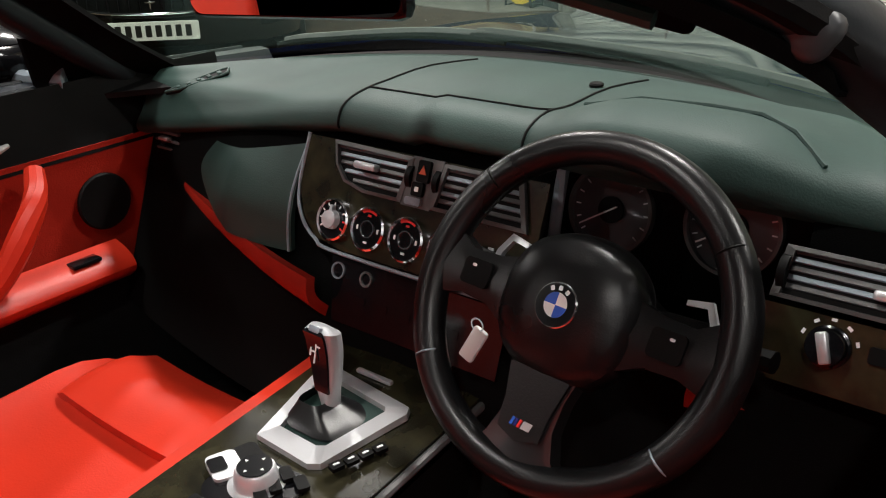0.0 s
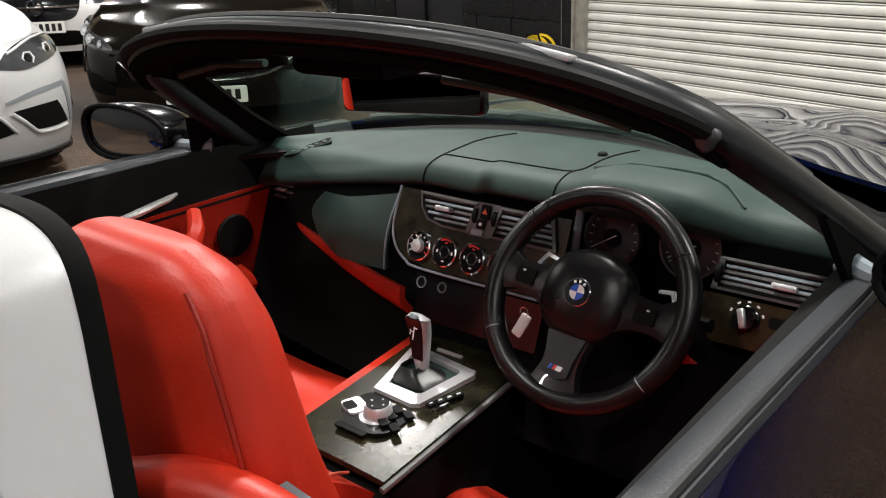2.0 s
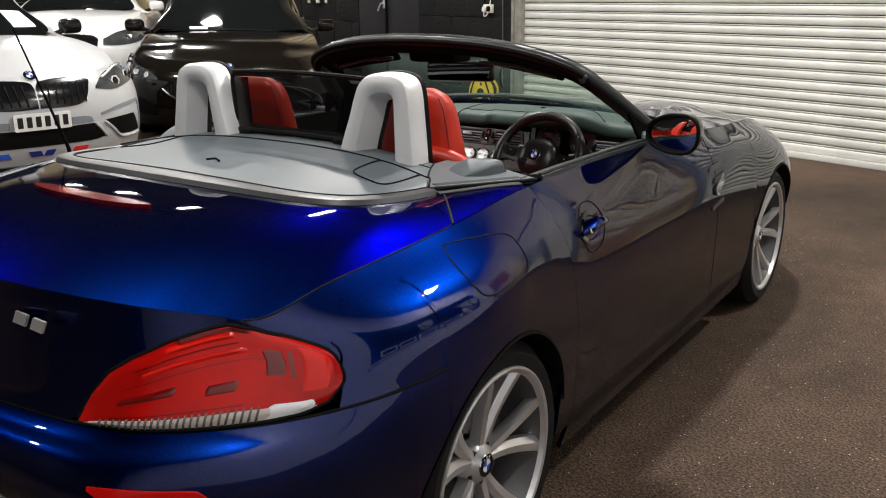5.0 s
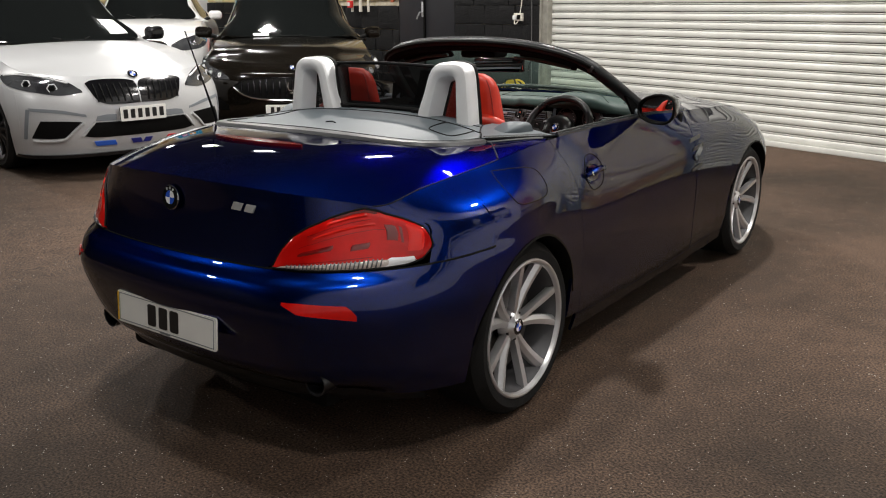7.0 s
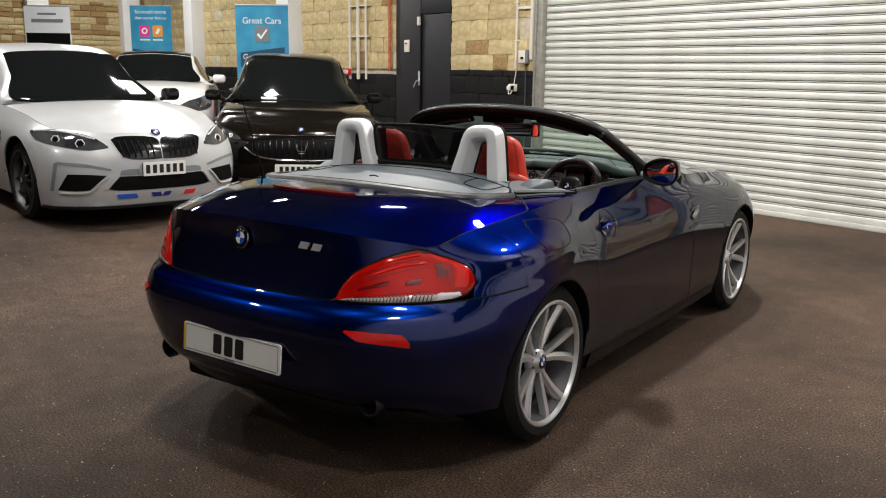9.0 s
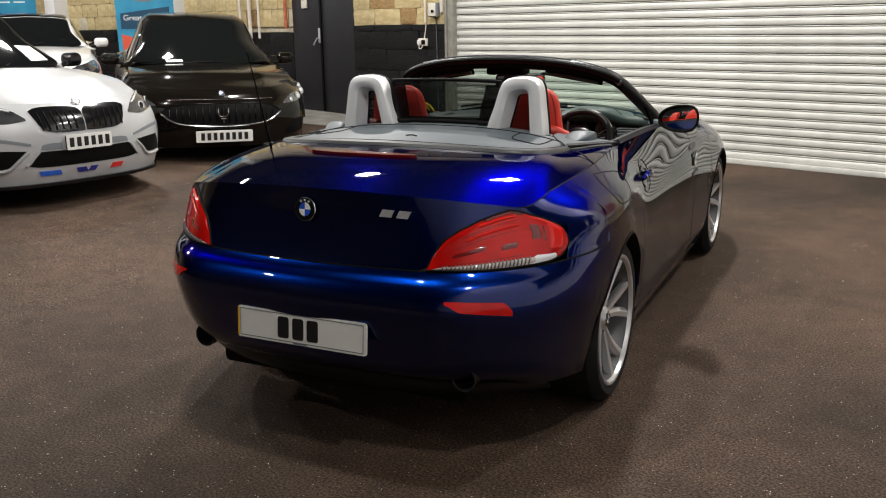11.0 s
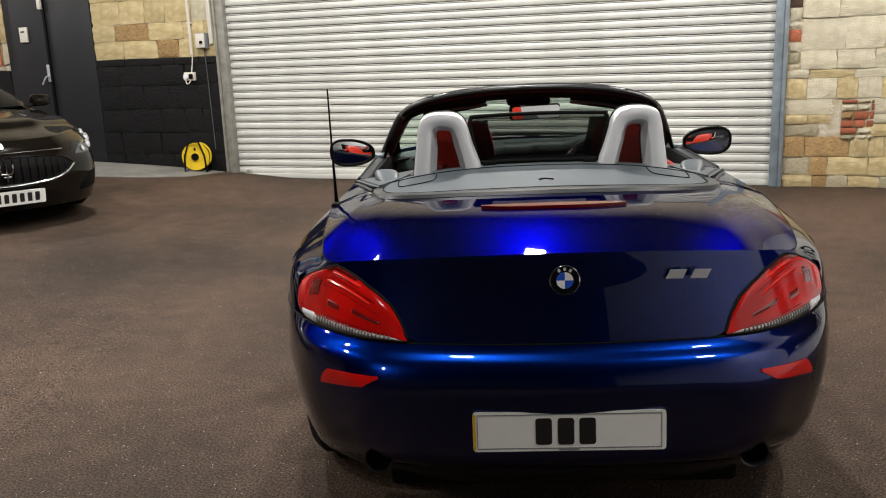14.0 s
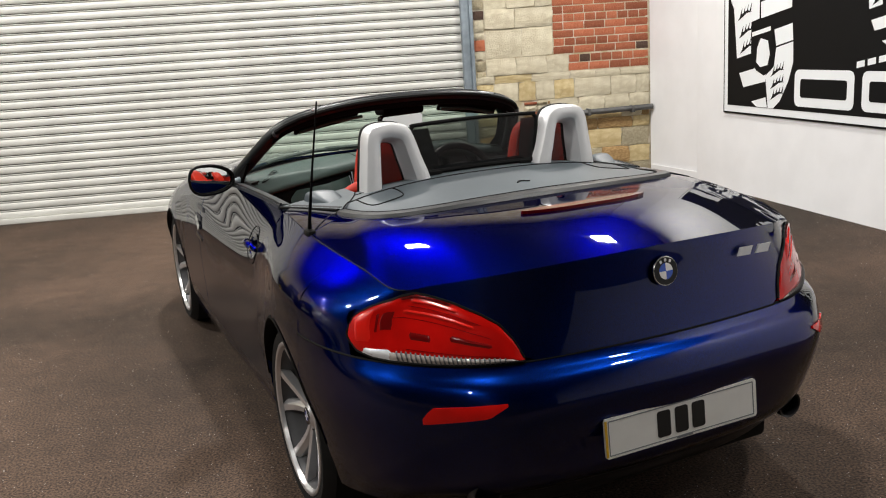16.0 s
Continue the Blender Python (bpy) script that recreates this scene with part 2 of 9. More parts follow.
def floor_material():
    """Dark bound-stone resin floor: tiny pale chips in brown black, with worn patches and faint tyre marks."""
    m = material("dark_resin_floor", (0.05, 0.045, 0.04), 0.75, 0, 0, 0.22)
    t, b = m.node_tree, m.node_tree.nodes["Principled BSDF"]
    coord = t.nodes.new("ShaderNodeTexCoord")

    def noise_of(scale, detail, lo, hi, c1, c2):
        n, r = t.nodes.new("ShaderNodeTexNoise"), t.nodes.new("ShaderNodeValToRGB")
        n.inputs["Scale"].default_value, n.inputs["Detail"].default_value = scale, detail
        r.color_ramp.elements[0].position, r.color_ramp.elements[1].position = lo, hi
        r.color_ramp.elements[0].color, r.color_ramp.elements[1].color = (*c1, 1), (*c2, 1)
        t.links.new(coord.outputs["Object"], n.inputs["Vector"])
        t.links.new(n.outputs["Fac"], r.inputs["Fac"])
        return r.outputs["Color"], n

    base, _ = noise_of(0.42, 6, 0.38, 0.64, (0.027, 0.0195, 0.0142), (0.080, 0.0535, 0.0385))
    grain, gn = noise_of(112, 7, 0.36, 0.66, (0.27, 0.25, 0.24), (2.0, 1.93, 1.86))
    blotch, _ = noise_of(7, 8, 0.34, 0.68, (0.84, 0.83, 0.82), (1.17, 1.16, 1.13))
    wear = t.nodes.new("ShaderNodeMixRGB")
    wear.blend_type = "MULTIPLY"
    wear.inputs[0].default_value = 1
    t.links.new(base, wear.inputs[1])
    t.links.new(blotch, wear.inputs[2])
    mul = t.nodes.new("ShaderNodeMixRGB")
    mul.blend_type = "MULTIPLY"
    mul.inputs[0].default_value = 1
    t.links.new(wear.outputs["Color"], mul.inputs[1])
    t.links.new(grain, mul.inputs[2])
    v = t.nodes.new("ShaderNodeTexVoronoi")
    v.inputs["Scale"].default_value = 75
    t.links.new(coord.outputs["Object"], v.inputs["Vector"])
    r = t.nodes.new("ShaderNodeValToRGB")
    r.color_ramp.elements[0].position, r.color_ramp.elements[1].position = 0.09, 0.17
    r.color_ramp.elements[0].color, r.color_ramp.elements[1].color = (1, 1, 1, 1), (0, 0, 0, 1)
    t.links.new(v.outputs["Distance"], r.inputs["Fac"])
    spread, _ = noise_of(31, 1, 0.57, 0.64, (0, 0, 0), (1, 1, 1))
    both = t.nodes.new("ShaderNodeMixRGB")
    both.blend_type, both.inputs[0].default_value = "MULTIPLY", 1
    t.links.new(r.outputs["Color"], both.inputs[1])
    t.links.new(spread, both.inputs[2])
    chips = t.nodes.new("ShaderNodeMixRGB")
    chips.inputs[2].default_value = (0.80, 0.76, 0.70, 1)
    t.links.new(both.outputs["Color"], chips.inputs[0])
    t.links.new(mul.outputs["Color"], chips.inputs[1])
    t.links.new(chips.outputs["Color"], b.inputs["Base Color"])
    bp = t.nodes.new("ShaderNodeBump")
    bp.inputs["Strength"].default_value, bp.inputs["Distance"].default_value = 0.7, 0.006
    t.links.new(gn.outputs["Fac"], bp.inputs["Height"])
    t.links.new(bp.outputs["Normal"], b.inputs["Normal"])
    return m


M_FLOOR = floor_material()


# ---------------------------------------------------------------- mesh helpers
def mesh_of(name, verts, faces, mat, smooth=True, angle=35):
    me = bpy.data.meshes.new(name)
    me.from_pydata([tuple(v) for v in verts], [], [tuple(f) for f in faces])
    for one in (mat if isinstance(mat, (list, tuple)) else [mat]):
        me.materials.append(one)
    bm = bmesh.new()
    bm.from_mesh(me)
    bmesh.ops.recalc_face_normals(bm, faces=bm.faces)
    lim = radians(angle)
    for f in bm.faces:
        f.smooth = smooth
    if smooth:
        for e in bm.edges:
            if len(e.link_faces) == 2 and e.calc_face_angle(0) > lim:
                e.smooth = False
    bm.to_mesh(me)
    bm.free()
    return me


def part(name, shape, mat, parent=None, label="", at=None, smooth=True, angle=35):
    """Links a shape (verts, faces), or a mesh, as one object under a thing or a part."""
    me = shape if isinstance(shape, bpy.types.Mesh) else mesh_of(name, shape[0], shape[1], mat, smooth, angle)
    ob = new(name, me)
    if parent:
        ob.parent = parent
    if at is not None:
        ob.matrix_basis = at
    if label:
        ob["label"] = label
    return ob


def thing(name, label, category, group="", kind="", at=None):
    ob = new(name)
    ob.empty_display_size = 0.1
    if at is not None:
        ob.matrix_basis = at
    return tagged(ob, label, category, group, kind)


def join(*shapes):
    vs, fs = [], []
    for v, f in shapes:
        k = len(vs)
        vs += [tuple(p) for p in v]
        fs += [tuple(i + k for i in q) for q in f]
    return vs, fs


def moved(shape, m):
    return [tuple(m @ Vector(v)) for v in shape[0]], shape[1]


def mirrored(shape):
    return [(-v[0], v[1], v[2]) for v in shape[0]], [tuple(reversed(f)) for f in shape[1]]


def box(x0, x1, y0, y1, z0, z1, r=0.0, seg=2):
    bm = bmesh.new()
    bmesh.ops.create_cube(bm, size=1)
    for v in bm.verts:
        v.co = Vector(((x0 + x1) / 2 + v.co.x * (x1 - x0), (y0 + y1) / 2 + v.co.y * (y1 - y0), (z0 + z1) / 2 + v.co.z * (z1 - z0)))
    if r:
        bmesh.ops.bevel(bm, geom=bm.edges[:], offset=r, segments=seg, profile=0.5, affect="EDGES")
    out = [tuple(v.co) for v in bm.verts], [tuple(v.index for v in f.verts) for f in bm.faces]
    bm.free()
    return out


def grid(P, closed=False):
    """Faces over an array of points [i][j]."""
    P = np.asarray(P, float)
    n, m = P.shape[:2]
    fs = [(i * m + j, i * m + j + 1, ((i + 1) % n) * m + j + 1, ((i + 1) % n) * m + j) for i in range(n if closed else n - 1) for j in range(m - 1)]
    return [tuple(p) for p in P.reshape(-1, 3)], fs


def normals(P):
    P = np.asarray(P, float)
    du, dv = np.gradient(P, axis=0), np.gradient(P, axis=1)
    n = np.cross(du, dv)
    return n / (np.linalg.norm(n, axis=-1, keepdims=True) + 1e-9)


def shell(P, thick, out=None):
    """A sheet with thickness: the grid, its inner copy and the rim. out: a point far outside, to tell the side."""
    P = np.asarray(P, float)
    n = normals(P)
    c = P.reshape(-1, 3).mean(0)
    ref = np.array(out if out is not None else c + (c - np.array([0, c[1] * 0.6, 0.3])))
    if ((ref - P) * n).sum() < 0:
        n = -n
    Q = P - n * thick
    a, fa = grid(P)
    b, fb = grid(Q)
    k = len(a)
    nu, nv = P.shape[:2]
    ring = [i * nv for i in range(nu)] + [(nu - 1) * nv + j for j in range(1, nv)] + [i * nv + nv - 1 for i in range(nu - 2, -1, -1)] + [j for j in range(nv - 2, 0, -1)]
    fr = [(ring[i], ring[(i + 1) % len(ring)], ring[(i + 1) % len(ring)] + k, ring[i] + k) for i in range(len(ring))]
    return a + b, fa + [tuple(reversed([i + k for i in f])) for f in fb] + fr


def tube(points, radius, sides=10, cap=True, flat=None):
    """A rod along points; radius a number or one per point; flat: (width, height) halves of a rounded section, with its up vector."""
    pts = [Vector(p) for p in points]
    rows = []
    up = Vector((0, 0, 1))
    for i, p in enumerate(pts):
        d = (pts[min(i + 1, len(pts) - 1)] - pts[max(i - 1, 0)]).normalized()
        s = d.cross(up)
        s = (d.cross(Vector((0, 1, 0))) if s.length < 0.05 else s).normalized()
        if rows and s.dot(last) < 0:
            s = -s
        last = s
        u = s.cross(d).normalized()
        r = radius[i] if hasattr(radius, "__len__") else radius
        rows.append([tuple(p + s * math.cos(a) * r + u * math.sin(a) * r) for a in (2 * math.pi * k / sides for k in range(sides))])
    v, f = grid([row + [row[0]] for row in rows])
    if cap:
        m = sides + 1
        f += [tuple(range(sides)), tuple((len(rows) - 1) * m + k for k in reversed(range(sides)))]
    return v, f


def sweep(points, section, side, cap=True):
    """A section [(s, u)] carried along points; side(i): the section's own s and u vectors there."""
    rows = []
    for i, p in enumerate(points):
        s, u = side(i)
        rows.append([tuple(Vector(p) + Vector(s) * a + Vector(u) * b) for a, b in section])
    v, f = grid([r + [r[0]] for r in rows])
    if cap:
        m = len(section) + 1
        f += [tuple(range(m - 1)), tuple((len(rows) - 1) * m + k for k in reversed(range(m - 1)))]
    return v, f


def lathe(profile, sides=40, axis="x"):
    """A profile [(along, radius)] turned about an axis."""
    rows = []
    for k in range(sides):
        a = 2 * math.pi * k / sides
        c, s = math.cos(a), math.sin(a)
        rows.append([{"x": (h, r * c, r * s), "y": (r * c, h, r * s), "z": (r * c, r * s, h)}[axis] for h, r in profile])
    return grid(rows, True)


def prism(poly, z0, z1):
    """A flat outline [(x, y)] raised from z0 to z1."""
    n = len(poly)
    v = [(x, y, z0) for x, y in poly] + [(x, y, z1) for x, y in poly]
    return v, [tuple(reversed(range(n))), tuple(range(n, 2 * n))] + [(i, (i + 1) % n, n + (i + 1) % n, n + i) for i in range(n)]


def disc(r, z0, z1, n=32, bevel=0.0):
    if not bevel:
        return prism([(r * math.cos(2 * math.pi * k / n), r * math.sin(2 * math.pi * k / n)) for k in range(n)], z0, z1)
    rows = [[(q * math.cos(2 * math.pi * k / n), q * math.sin(2 * math.pi * k / n), h) for q, h in ((1e-4, z0), (r, z0), (r, z1 - bevel), (r - bevel, z1), (1e-4, z1))] for k in range(n)]
    return grid(rows, True)


def ring(r0, r1, z0, z1, n=36):
    rows = [[(q * math.cos(2 * math.pi * k / n), q * math.sin(2 * math.pi * k / n), h) for q, h in ((r0, z0), (r1, z0), (r1, z1), (r0, z1), (r0, z0))] for k in range(n)]
    return grid(rows, True)


def rrect(w, h, r, n=5):
    """A rounded rectangle's outline about the origin."""
    out = []
    for cx, cy, a0 in ((w / 2 - r, h / 2 - r, 0), (-w / 2 + r, h / 2 - r, 90), (-w / 2 + r, -h / 2 + r, 180), (w / 2 - r, -h / 2 + r, 270)):
        out += [(cx + r * math.cos(radians(a0 + 90 * k / n)), cy + r * math.sin(radians(a0 + 90 * k / n))) for k in range(n + 1)]
    return out


def spline(points, n):
    """n points along a smooth curve through the points given."""
    p = np.array(points, float)
    p = np.vstack([2 * p[0] - p[1], p, 2 * p[-1] - p[-2]])
    out = []
    for s in np.linspace(0, len(points) - 1, n):
        i = min(int(s), len(points) - 2)
        t = s - i
        a, b, c, d = p[i:i + 4]
        out.append(0.5 * (2 * b + (c - a) * t + (2 * a - 5 * b + 4 * c - d) * t * t + (3 * b - a - 3 * c + d) * t ** 3))
    return np.array(out)


class Net:
    """A smooth surface through a net of points [column][row]; column 0 and the last lie on the car's middle line."""

    def __init__(self, cols):
        self.c = np.array(cols, float)
        flip = np.array([-1, 1, 1])
        self.p = np.concatenate([(self.c[1] * flip)[None], self.c, (self.c[-2] * flip)[None]])
        self.p = np.concatenate([2 * self.p[:, :1] - self.p[:, 1:2], self.p, 2 * self.p[:, -1:] - self.p[:, -2:-1]], 1)

    @staticmethod
    def _w(t):
        return np.stack([-t + 2 * t ** 2 - t ** 3, 2 - 5 * t ** 2 + 3 * t ** 3, t + 4 * t ** 2 - 3 * t ** 3, -t ** 2 + t ** 3], -1) / 2

    def at(self, u, v):
        u, v = np.broadcast_arrays(np.asarray(u, float), np.asarray(v, float))
        nu, nv = self.c.shape[:2]
        i, j = np.clip(u.astype(int), 0, nu - 2), np.clip(v.astype(int), 0, nv - 2)
        wu, wv = self._w(u - i), self._w(v - j)
        out = 0
        for a in range(4):
            for b in range(4):
                out = out + (wu[..., a] * wv[..., b])[..., None] * self.p[i + a, j + b]
        return out

    def v_at(self, u, z):
        v = np.linspace(0, self.c.shape[1] - 1, 120)
        return float(np.interp(z, np.maximum.accumulate(self.at(u, v)[:, 2]), v))

    def u_at(self, y, v, lo, hi):
        """The column at which row v has this y, between two columns along which y rises."""
        u = np.linspace(lo, hi, 200)
        ys = self.at(u, v)[:, 1]
        return float(np.interp(y, ys, u) if ys[-1] > ys[0] else np.interp(-y, -ys, u))

    def panel(self, us, low, high, rows=14):
        """Points over the columns us, between the rows low(u) and high(u)."""
        out = []
        for u in us:
            v = np.linspace(low(u) if callable(low) else low, high(u) if callable(high) else high, rows)
            out.append(self.at(np.full(rows, u), v))
        return np.array(out)


# ---------------------------------------------------------------- the showroom
def room_part(name, shape, mat, label="", category="", smooth=False):
    return tagged(part(name, shape, mat, None, at=ROOM, smooth=smooth), label, category, "", "structure")


def wall_slab(p, q, thick, z0, z1):
    """An upright slab whose face runs from p to q in plan; the thickness lies to the left of that way."""
    p, q = Vector(p), Vector(q)
    n = Vector((-(q - p).y, (q - p).x)).normalized() * thick
    return prism([tuple(p), tuple(q), tuple(q + n), tuple(p + n)], z0, z1)


LX = -13.5
RA, RB, RC, RD = (8.14, 0.0), (8.36, -0.86), (8.25, -0.96), (9.72, -14.0)


def floor_rise(a, b):
    """The floor climbs gently towards the parked cars: height at a along the shutter wall, b into the room."""
    s = 2.8 - a + 0.35 * (b - 5.5)
    return 0.0 if s <= 0 else 0.23 * (1 - math.exp(-s ** 1.3 / 2.6))


def ground_z(p):
    q = ROOM.inverted() @ Vector((p[0], p[1], 0))
    return floor_rise(q.x, -q.y)


rows = [[(a, 1.2 - b, floor_rise(a, b - 1.2)) for b in np.linspace(0, 16.2, 55)] for a in np.linspace(-14.5, 11, 90)]
room_part("floor", shell(rows, 0.2, (0, 0, 9)), M_FLOOR, "dark brown speckled resin floor of the showroom", "floor", smooth=True)
room_part("ceiling", prism([(-14.5, 1.2), (-14.5, -15), (11, -15), (11, 1.2)], CEIL, CEIL + 0.2), M_CEIL, "dark showroom ceiling", "ceiling")
wall_stone = room_part("wall_shutter_side", join(wall_slab((8.9, 0.025), (6.22, 0.025), -0.4, 0, CEIL), wall_slab((6.22, 0.0), (-0.16, 0.0), -0.4, 3.0, CEIL), wall_slab((-0.16, 0.025), (-1.92, 0.025), -0.4, 0, CEIL), wall_slab((-1.92, 0.02), (-3.31, 0.02), -0.4, 2.62, CEIL), wall_slab((-3.31, 0.025), (-13.9, 0.025), -0.4, 0, CEIL)), M_MORTAR_PALE, "old stone wall with the roller shutter opening", "wall")
wall_left = room_part("wall_left", wall_slab((LX - 0.025, 0.4), (LX - 0.025, -14.0), -0.4, 0, CEIL), M_MORTAR, "sandstone side wall behind the parked cars", "wall")
room_part("wall_right", join(wall_slab(RB, RA, -0.9, 0, CEIL), wall_slab(RD, RC, -0.8, 0, CEIL)), M_WHITEWALL, "white painted plaster side wall", "wall")
room_part("wall_back", wall_slab((-14.2, -14.0), (11, -14.0), -0.3, 0, CEIL), M_DOORBLACK, "dark back wall of the showroom", "wall")
room_part("skirting", join(box(-0.012, 0.0, 0, 0.84, 0, 0.075)), M_WHITEWALL, "white skirting board", "skirting").matrix_basis = ROOM @ Matrix.Translation((8.345, -0.86, 0)) @ Matrix.Rotation(radians(14.35), 4, "Z")
T_IN, T_OUT = [(-3.3, -0.02), (-2.3, -0.02), (-1.2, -0.02), (-0.15, -0.02)], [(-3.2, -1.5), (-2.0, -1.25), (-0.9, -0.98), (-0.3, -0.62)]
rows = [[(p[0] + (q[0] - p[0]) * k, p[1] + (q[1] - p[1]) * k, floor_rise(p[0] + (q[0] - p[0]) * k, -(p[1] + (q[1] - p[1]) * k)) + 0.008) for k in np.linspace(0, 1, 8)] for p, q in zip(spline(T_IN, 14), spline(T_OUT, 14))]
room_part("concrete_threshold", shell(rows, 0.02, (0, 0, 9)), M_CONCRETE, "pale concrete threshold strip by the side door", "floor", smooth=True)

# roller shutter
PITCH = 0.0905
shutter = thing("roller_shutter", "closed pale galvanised steel roller shutter", "shutter", kind="structure", at=ROOM)
prof = [(0.028, 0.0), (-0.008, 0.001), (-0.016, 0.003), (-0.020, 0.008), (-0.0215, 0.034), (-0.020, 0.060), (-0.016, 0.0655), (-0.008, 0.0675), (0.022, 0.0680), (0.022, 0.0722), (-0.010, 0.0726), (-0.016, 0.0750), (-0.017, 0.0790), (-0.014, 0.0820), (-0.006, 0.0832), (0.028, 0.0838)]
slat_mesh = mesh_of("slat", *(lambda r: grid(r))([[(x, y + 0.10, z) for y, z in prof] for x in (0.0, 6.13)]), M_SLAT, True, 40)
for k in range(34):
    part("slat", slat_mesh, None, shutter, at=pose(0, 0, 0.055 + k * PITCH))
part("bottom_rail", box(0.0, 6.13, 0.055, 0.125, 0.0, 0.055, 0.006), M_SLAT, shutter, "pale steel bottom rail")
part("backing", box(0.0, 6.13, 0.14, 0.16, 0.0, 3.2), M_BLACK, shutter)
part("guide", join(box(-0.10, 0.0, 0.0, 0.12, 0, 3.2, 0.006), box(-0.13, -0.10, -0.02, 0.05, 0, 3.2, 0.004)), M_GALV_L, shutter, "weathered steel guide channel")
part("guide", join(box(6.13, 6.21, -0.015, 0.12, 0, 3.2, 0.006), box(6.21, 6.245, -0.04, 0.06, 0, 3.2, 0.004)), M_GALV, shutter, "blue-grey painted steel guide channel")
part("foot_bolt", box(0.12, 0.18, 0.02, 0.06, 0.03, 0.10, 0.008), M_GALV_L, shutter)

# side door with its panel
door = thing("door_1", "closed charcoal steel side door with silver handle", "door", kind="structure", at=ROOM)
part("door_panel", box(-2.65, -1.93, 0.0, 0.06, 0.02, 2.30, 0.006), M_DOORBLACK, door)
part("side_panel", box(-3.31, -2.66, -0.02, 0.06, 0.0, 2.62, 0.006), M_DOORBLACK, door)
part("transom", box(-2.66, -1.93, -0.01, 0.06, 2.31, 2.62, 0.006), M_DOORBLACK, door)
part("meeting_strip", box(-2.668, -2.632, -0.026, 0.0, 0.02, 2.3, 0.004), M_BLACK, door)
part("keypad", box(-3.06, -2.93, -0.045, -0.02, 1.74, 1.93, 0.008), M_CONDUIT, door, "white wall keypad")
part("keypad_slot", box(-3.03, -2.97, -0.049, -0.043, 1.86, 1.885, 0.002), M_PIPE, door)
part("door_closer", box(-2.70, -2.645, -0.06, -0.02, 2.14, 2.27, 0.008), M_CONDUIT, door)
h = part("handle", join(box(-2.70, -2.655, -0.035, -0.02, 1.23, 1.45, 0.008), tube([(-2.675, -0.03, 1.30), (-2.675, -0.08, 1.30), (-2.72, -0.085, 1.24), (-2.745, -0.085, 1.20)], 0.011)), M_SATIN, door, "satin silver lever handle")

room_part("door_sill_strip", box(-2.66, -1.93, -0.03, 0.05, 0.08, 0.16, 0.005), M_SATIN, "metal threshold strip under the door", "threshold")

# services on the walls
socket = thing("wall_socket", "white wall socket with a plugged-in cable", "socket", at=ROOM @ Matrix.Translation((-0.52, 0, 1.245)))
part("faceplate", box(-0.075, 0.075, -0.045, 0.0, -0.05, 0.05, 0.008), M_CONDUIT, socket)
part("plug", box(-0.06, -0.005, -0.085, -0.045, -0.035, 0.025, 0.01), M_BADGE_W, socket)
part("plug", box(0.012, 0.06, -0.075, -0.045, -0.03, 0.03, 0.01), M_BLACK, socket)
part("cable", tube([tuple(p) for p in spline([(-0.03, -0.07, -0.03), (-0.02, -0.075, -0.085), (0.02, -0.06, -0.06), (0.04, -0.03, 0.08), (0.06, -0.015, 0.26)], 24)], 0.007, 6), M_CONDUIT, socket)
cond = thing("conduit", "white cable conduit down the stone wall", "conduit", at=ROOM)
part("conduit_pipe", tube([(-0.455, -0.035, 1.50), (-0.455, -0.035, 3.6)], 0.017, 8), M_CONDUIT, cond)
for z in (1.86, 2.36):
    part("saddle", box(-0.485, -0.425, -0.055, 0, z, z + 0.02, 0.003), M_CONDUIT, cond)
cond2 = thing("trunking", "white cable trunking beside the shutter guide", "conduit", at=ROOM)
part("trunk", box(-0.19, -0.145, -0.045, 0, 1.62, 3.4, 0.005), M_CONDUIT, cond2)
part("arm", box(-0.47, -0.19, -0.04, 0, 2.28, 2.315, 0.005), M_CONDUIT, cond2)
switch = thing("shutter_switch", "grey shutter control switch box", "switch", at=ROOM @ Matrix.Translation((-0.28, 0, 1.66)))
part("switch_box", box(-0.07, 0.07, -0.09, 0.0, -0.09, 0.09, 0.012), M_SIGN_G, switch)
part("lid", box(-0.062, 0.062, -0.10, -0.088, -0.082, 0.082, 0.006), M_CONDUIT, switch)
part("key_knob", moved(disc(0.018, 0, 0.02, 14), Matrix.Translation((0.02, -0.10, -0.02)) @ Matrix.Rotation(radians(90), 4, "X")), M_BLACK, switch)
part("drop_cable", tube([(-0.0, -0.02, -0.09), (0.01, -0.02, -0.5), (0.03, -0.03, -1.3)], 0.006, 6), M_PIPE, switch)

pipe = thing("wall_pipe", "grey service pipe along the stone wall", "pipe", at=ROOM)
part("pipe_run", tube([(7.25, -0.06, 0.685), (8.14, -0.06, 0.70)], 0.03, 12), M_PIPE, pipe)
part("end_cap", tube([(7.225, -0.06, 0.685), (7.27, -0.06, 0.686)], 0.037, 12), M_PIPE, pipe)
for x in (7.42, 7.90):
    part("bracket", box(x, x + 0.03, -0.10, 0.0, 0.655, 0.725, 0.004), M_PIPE, pipe)

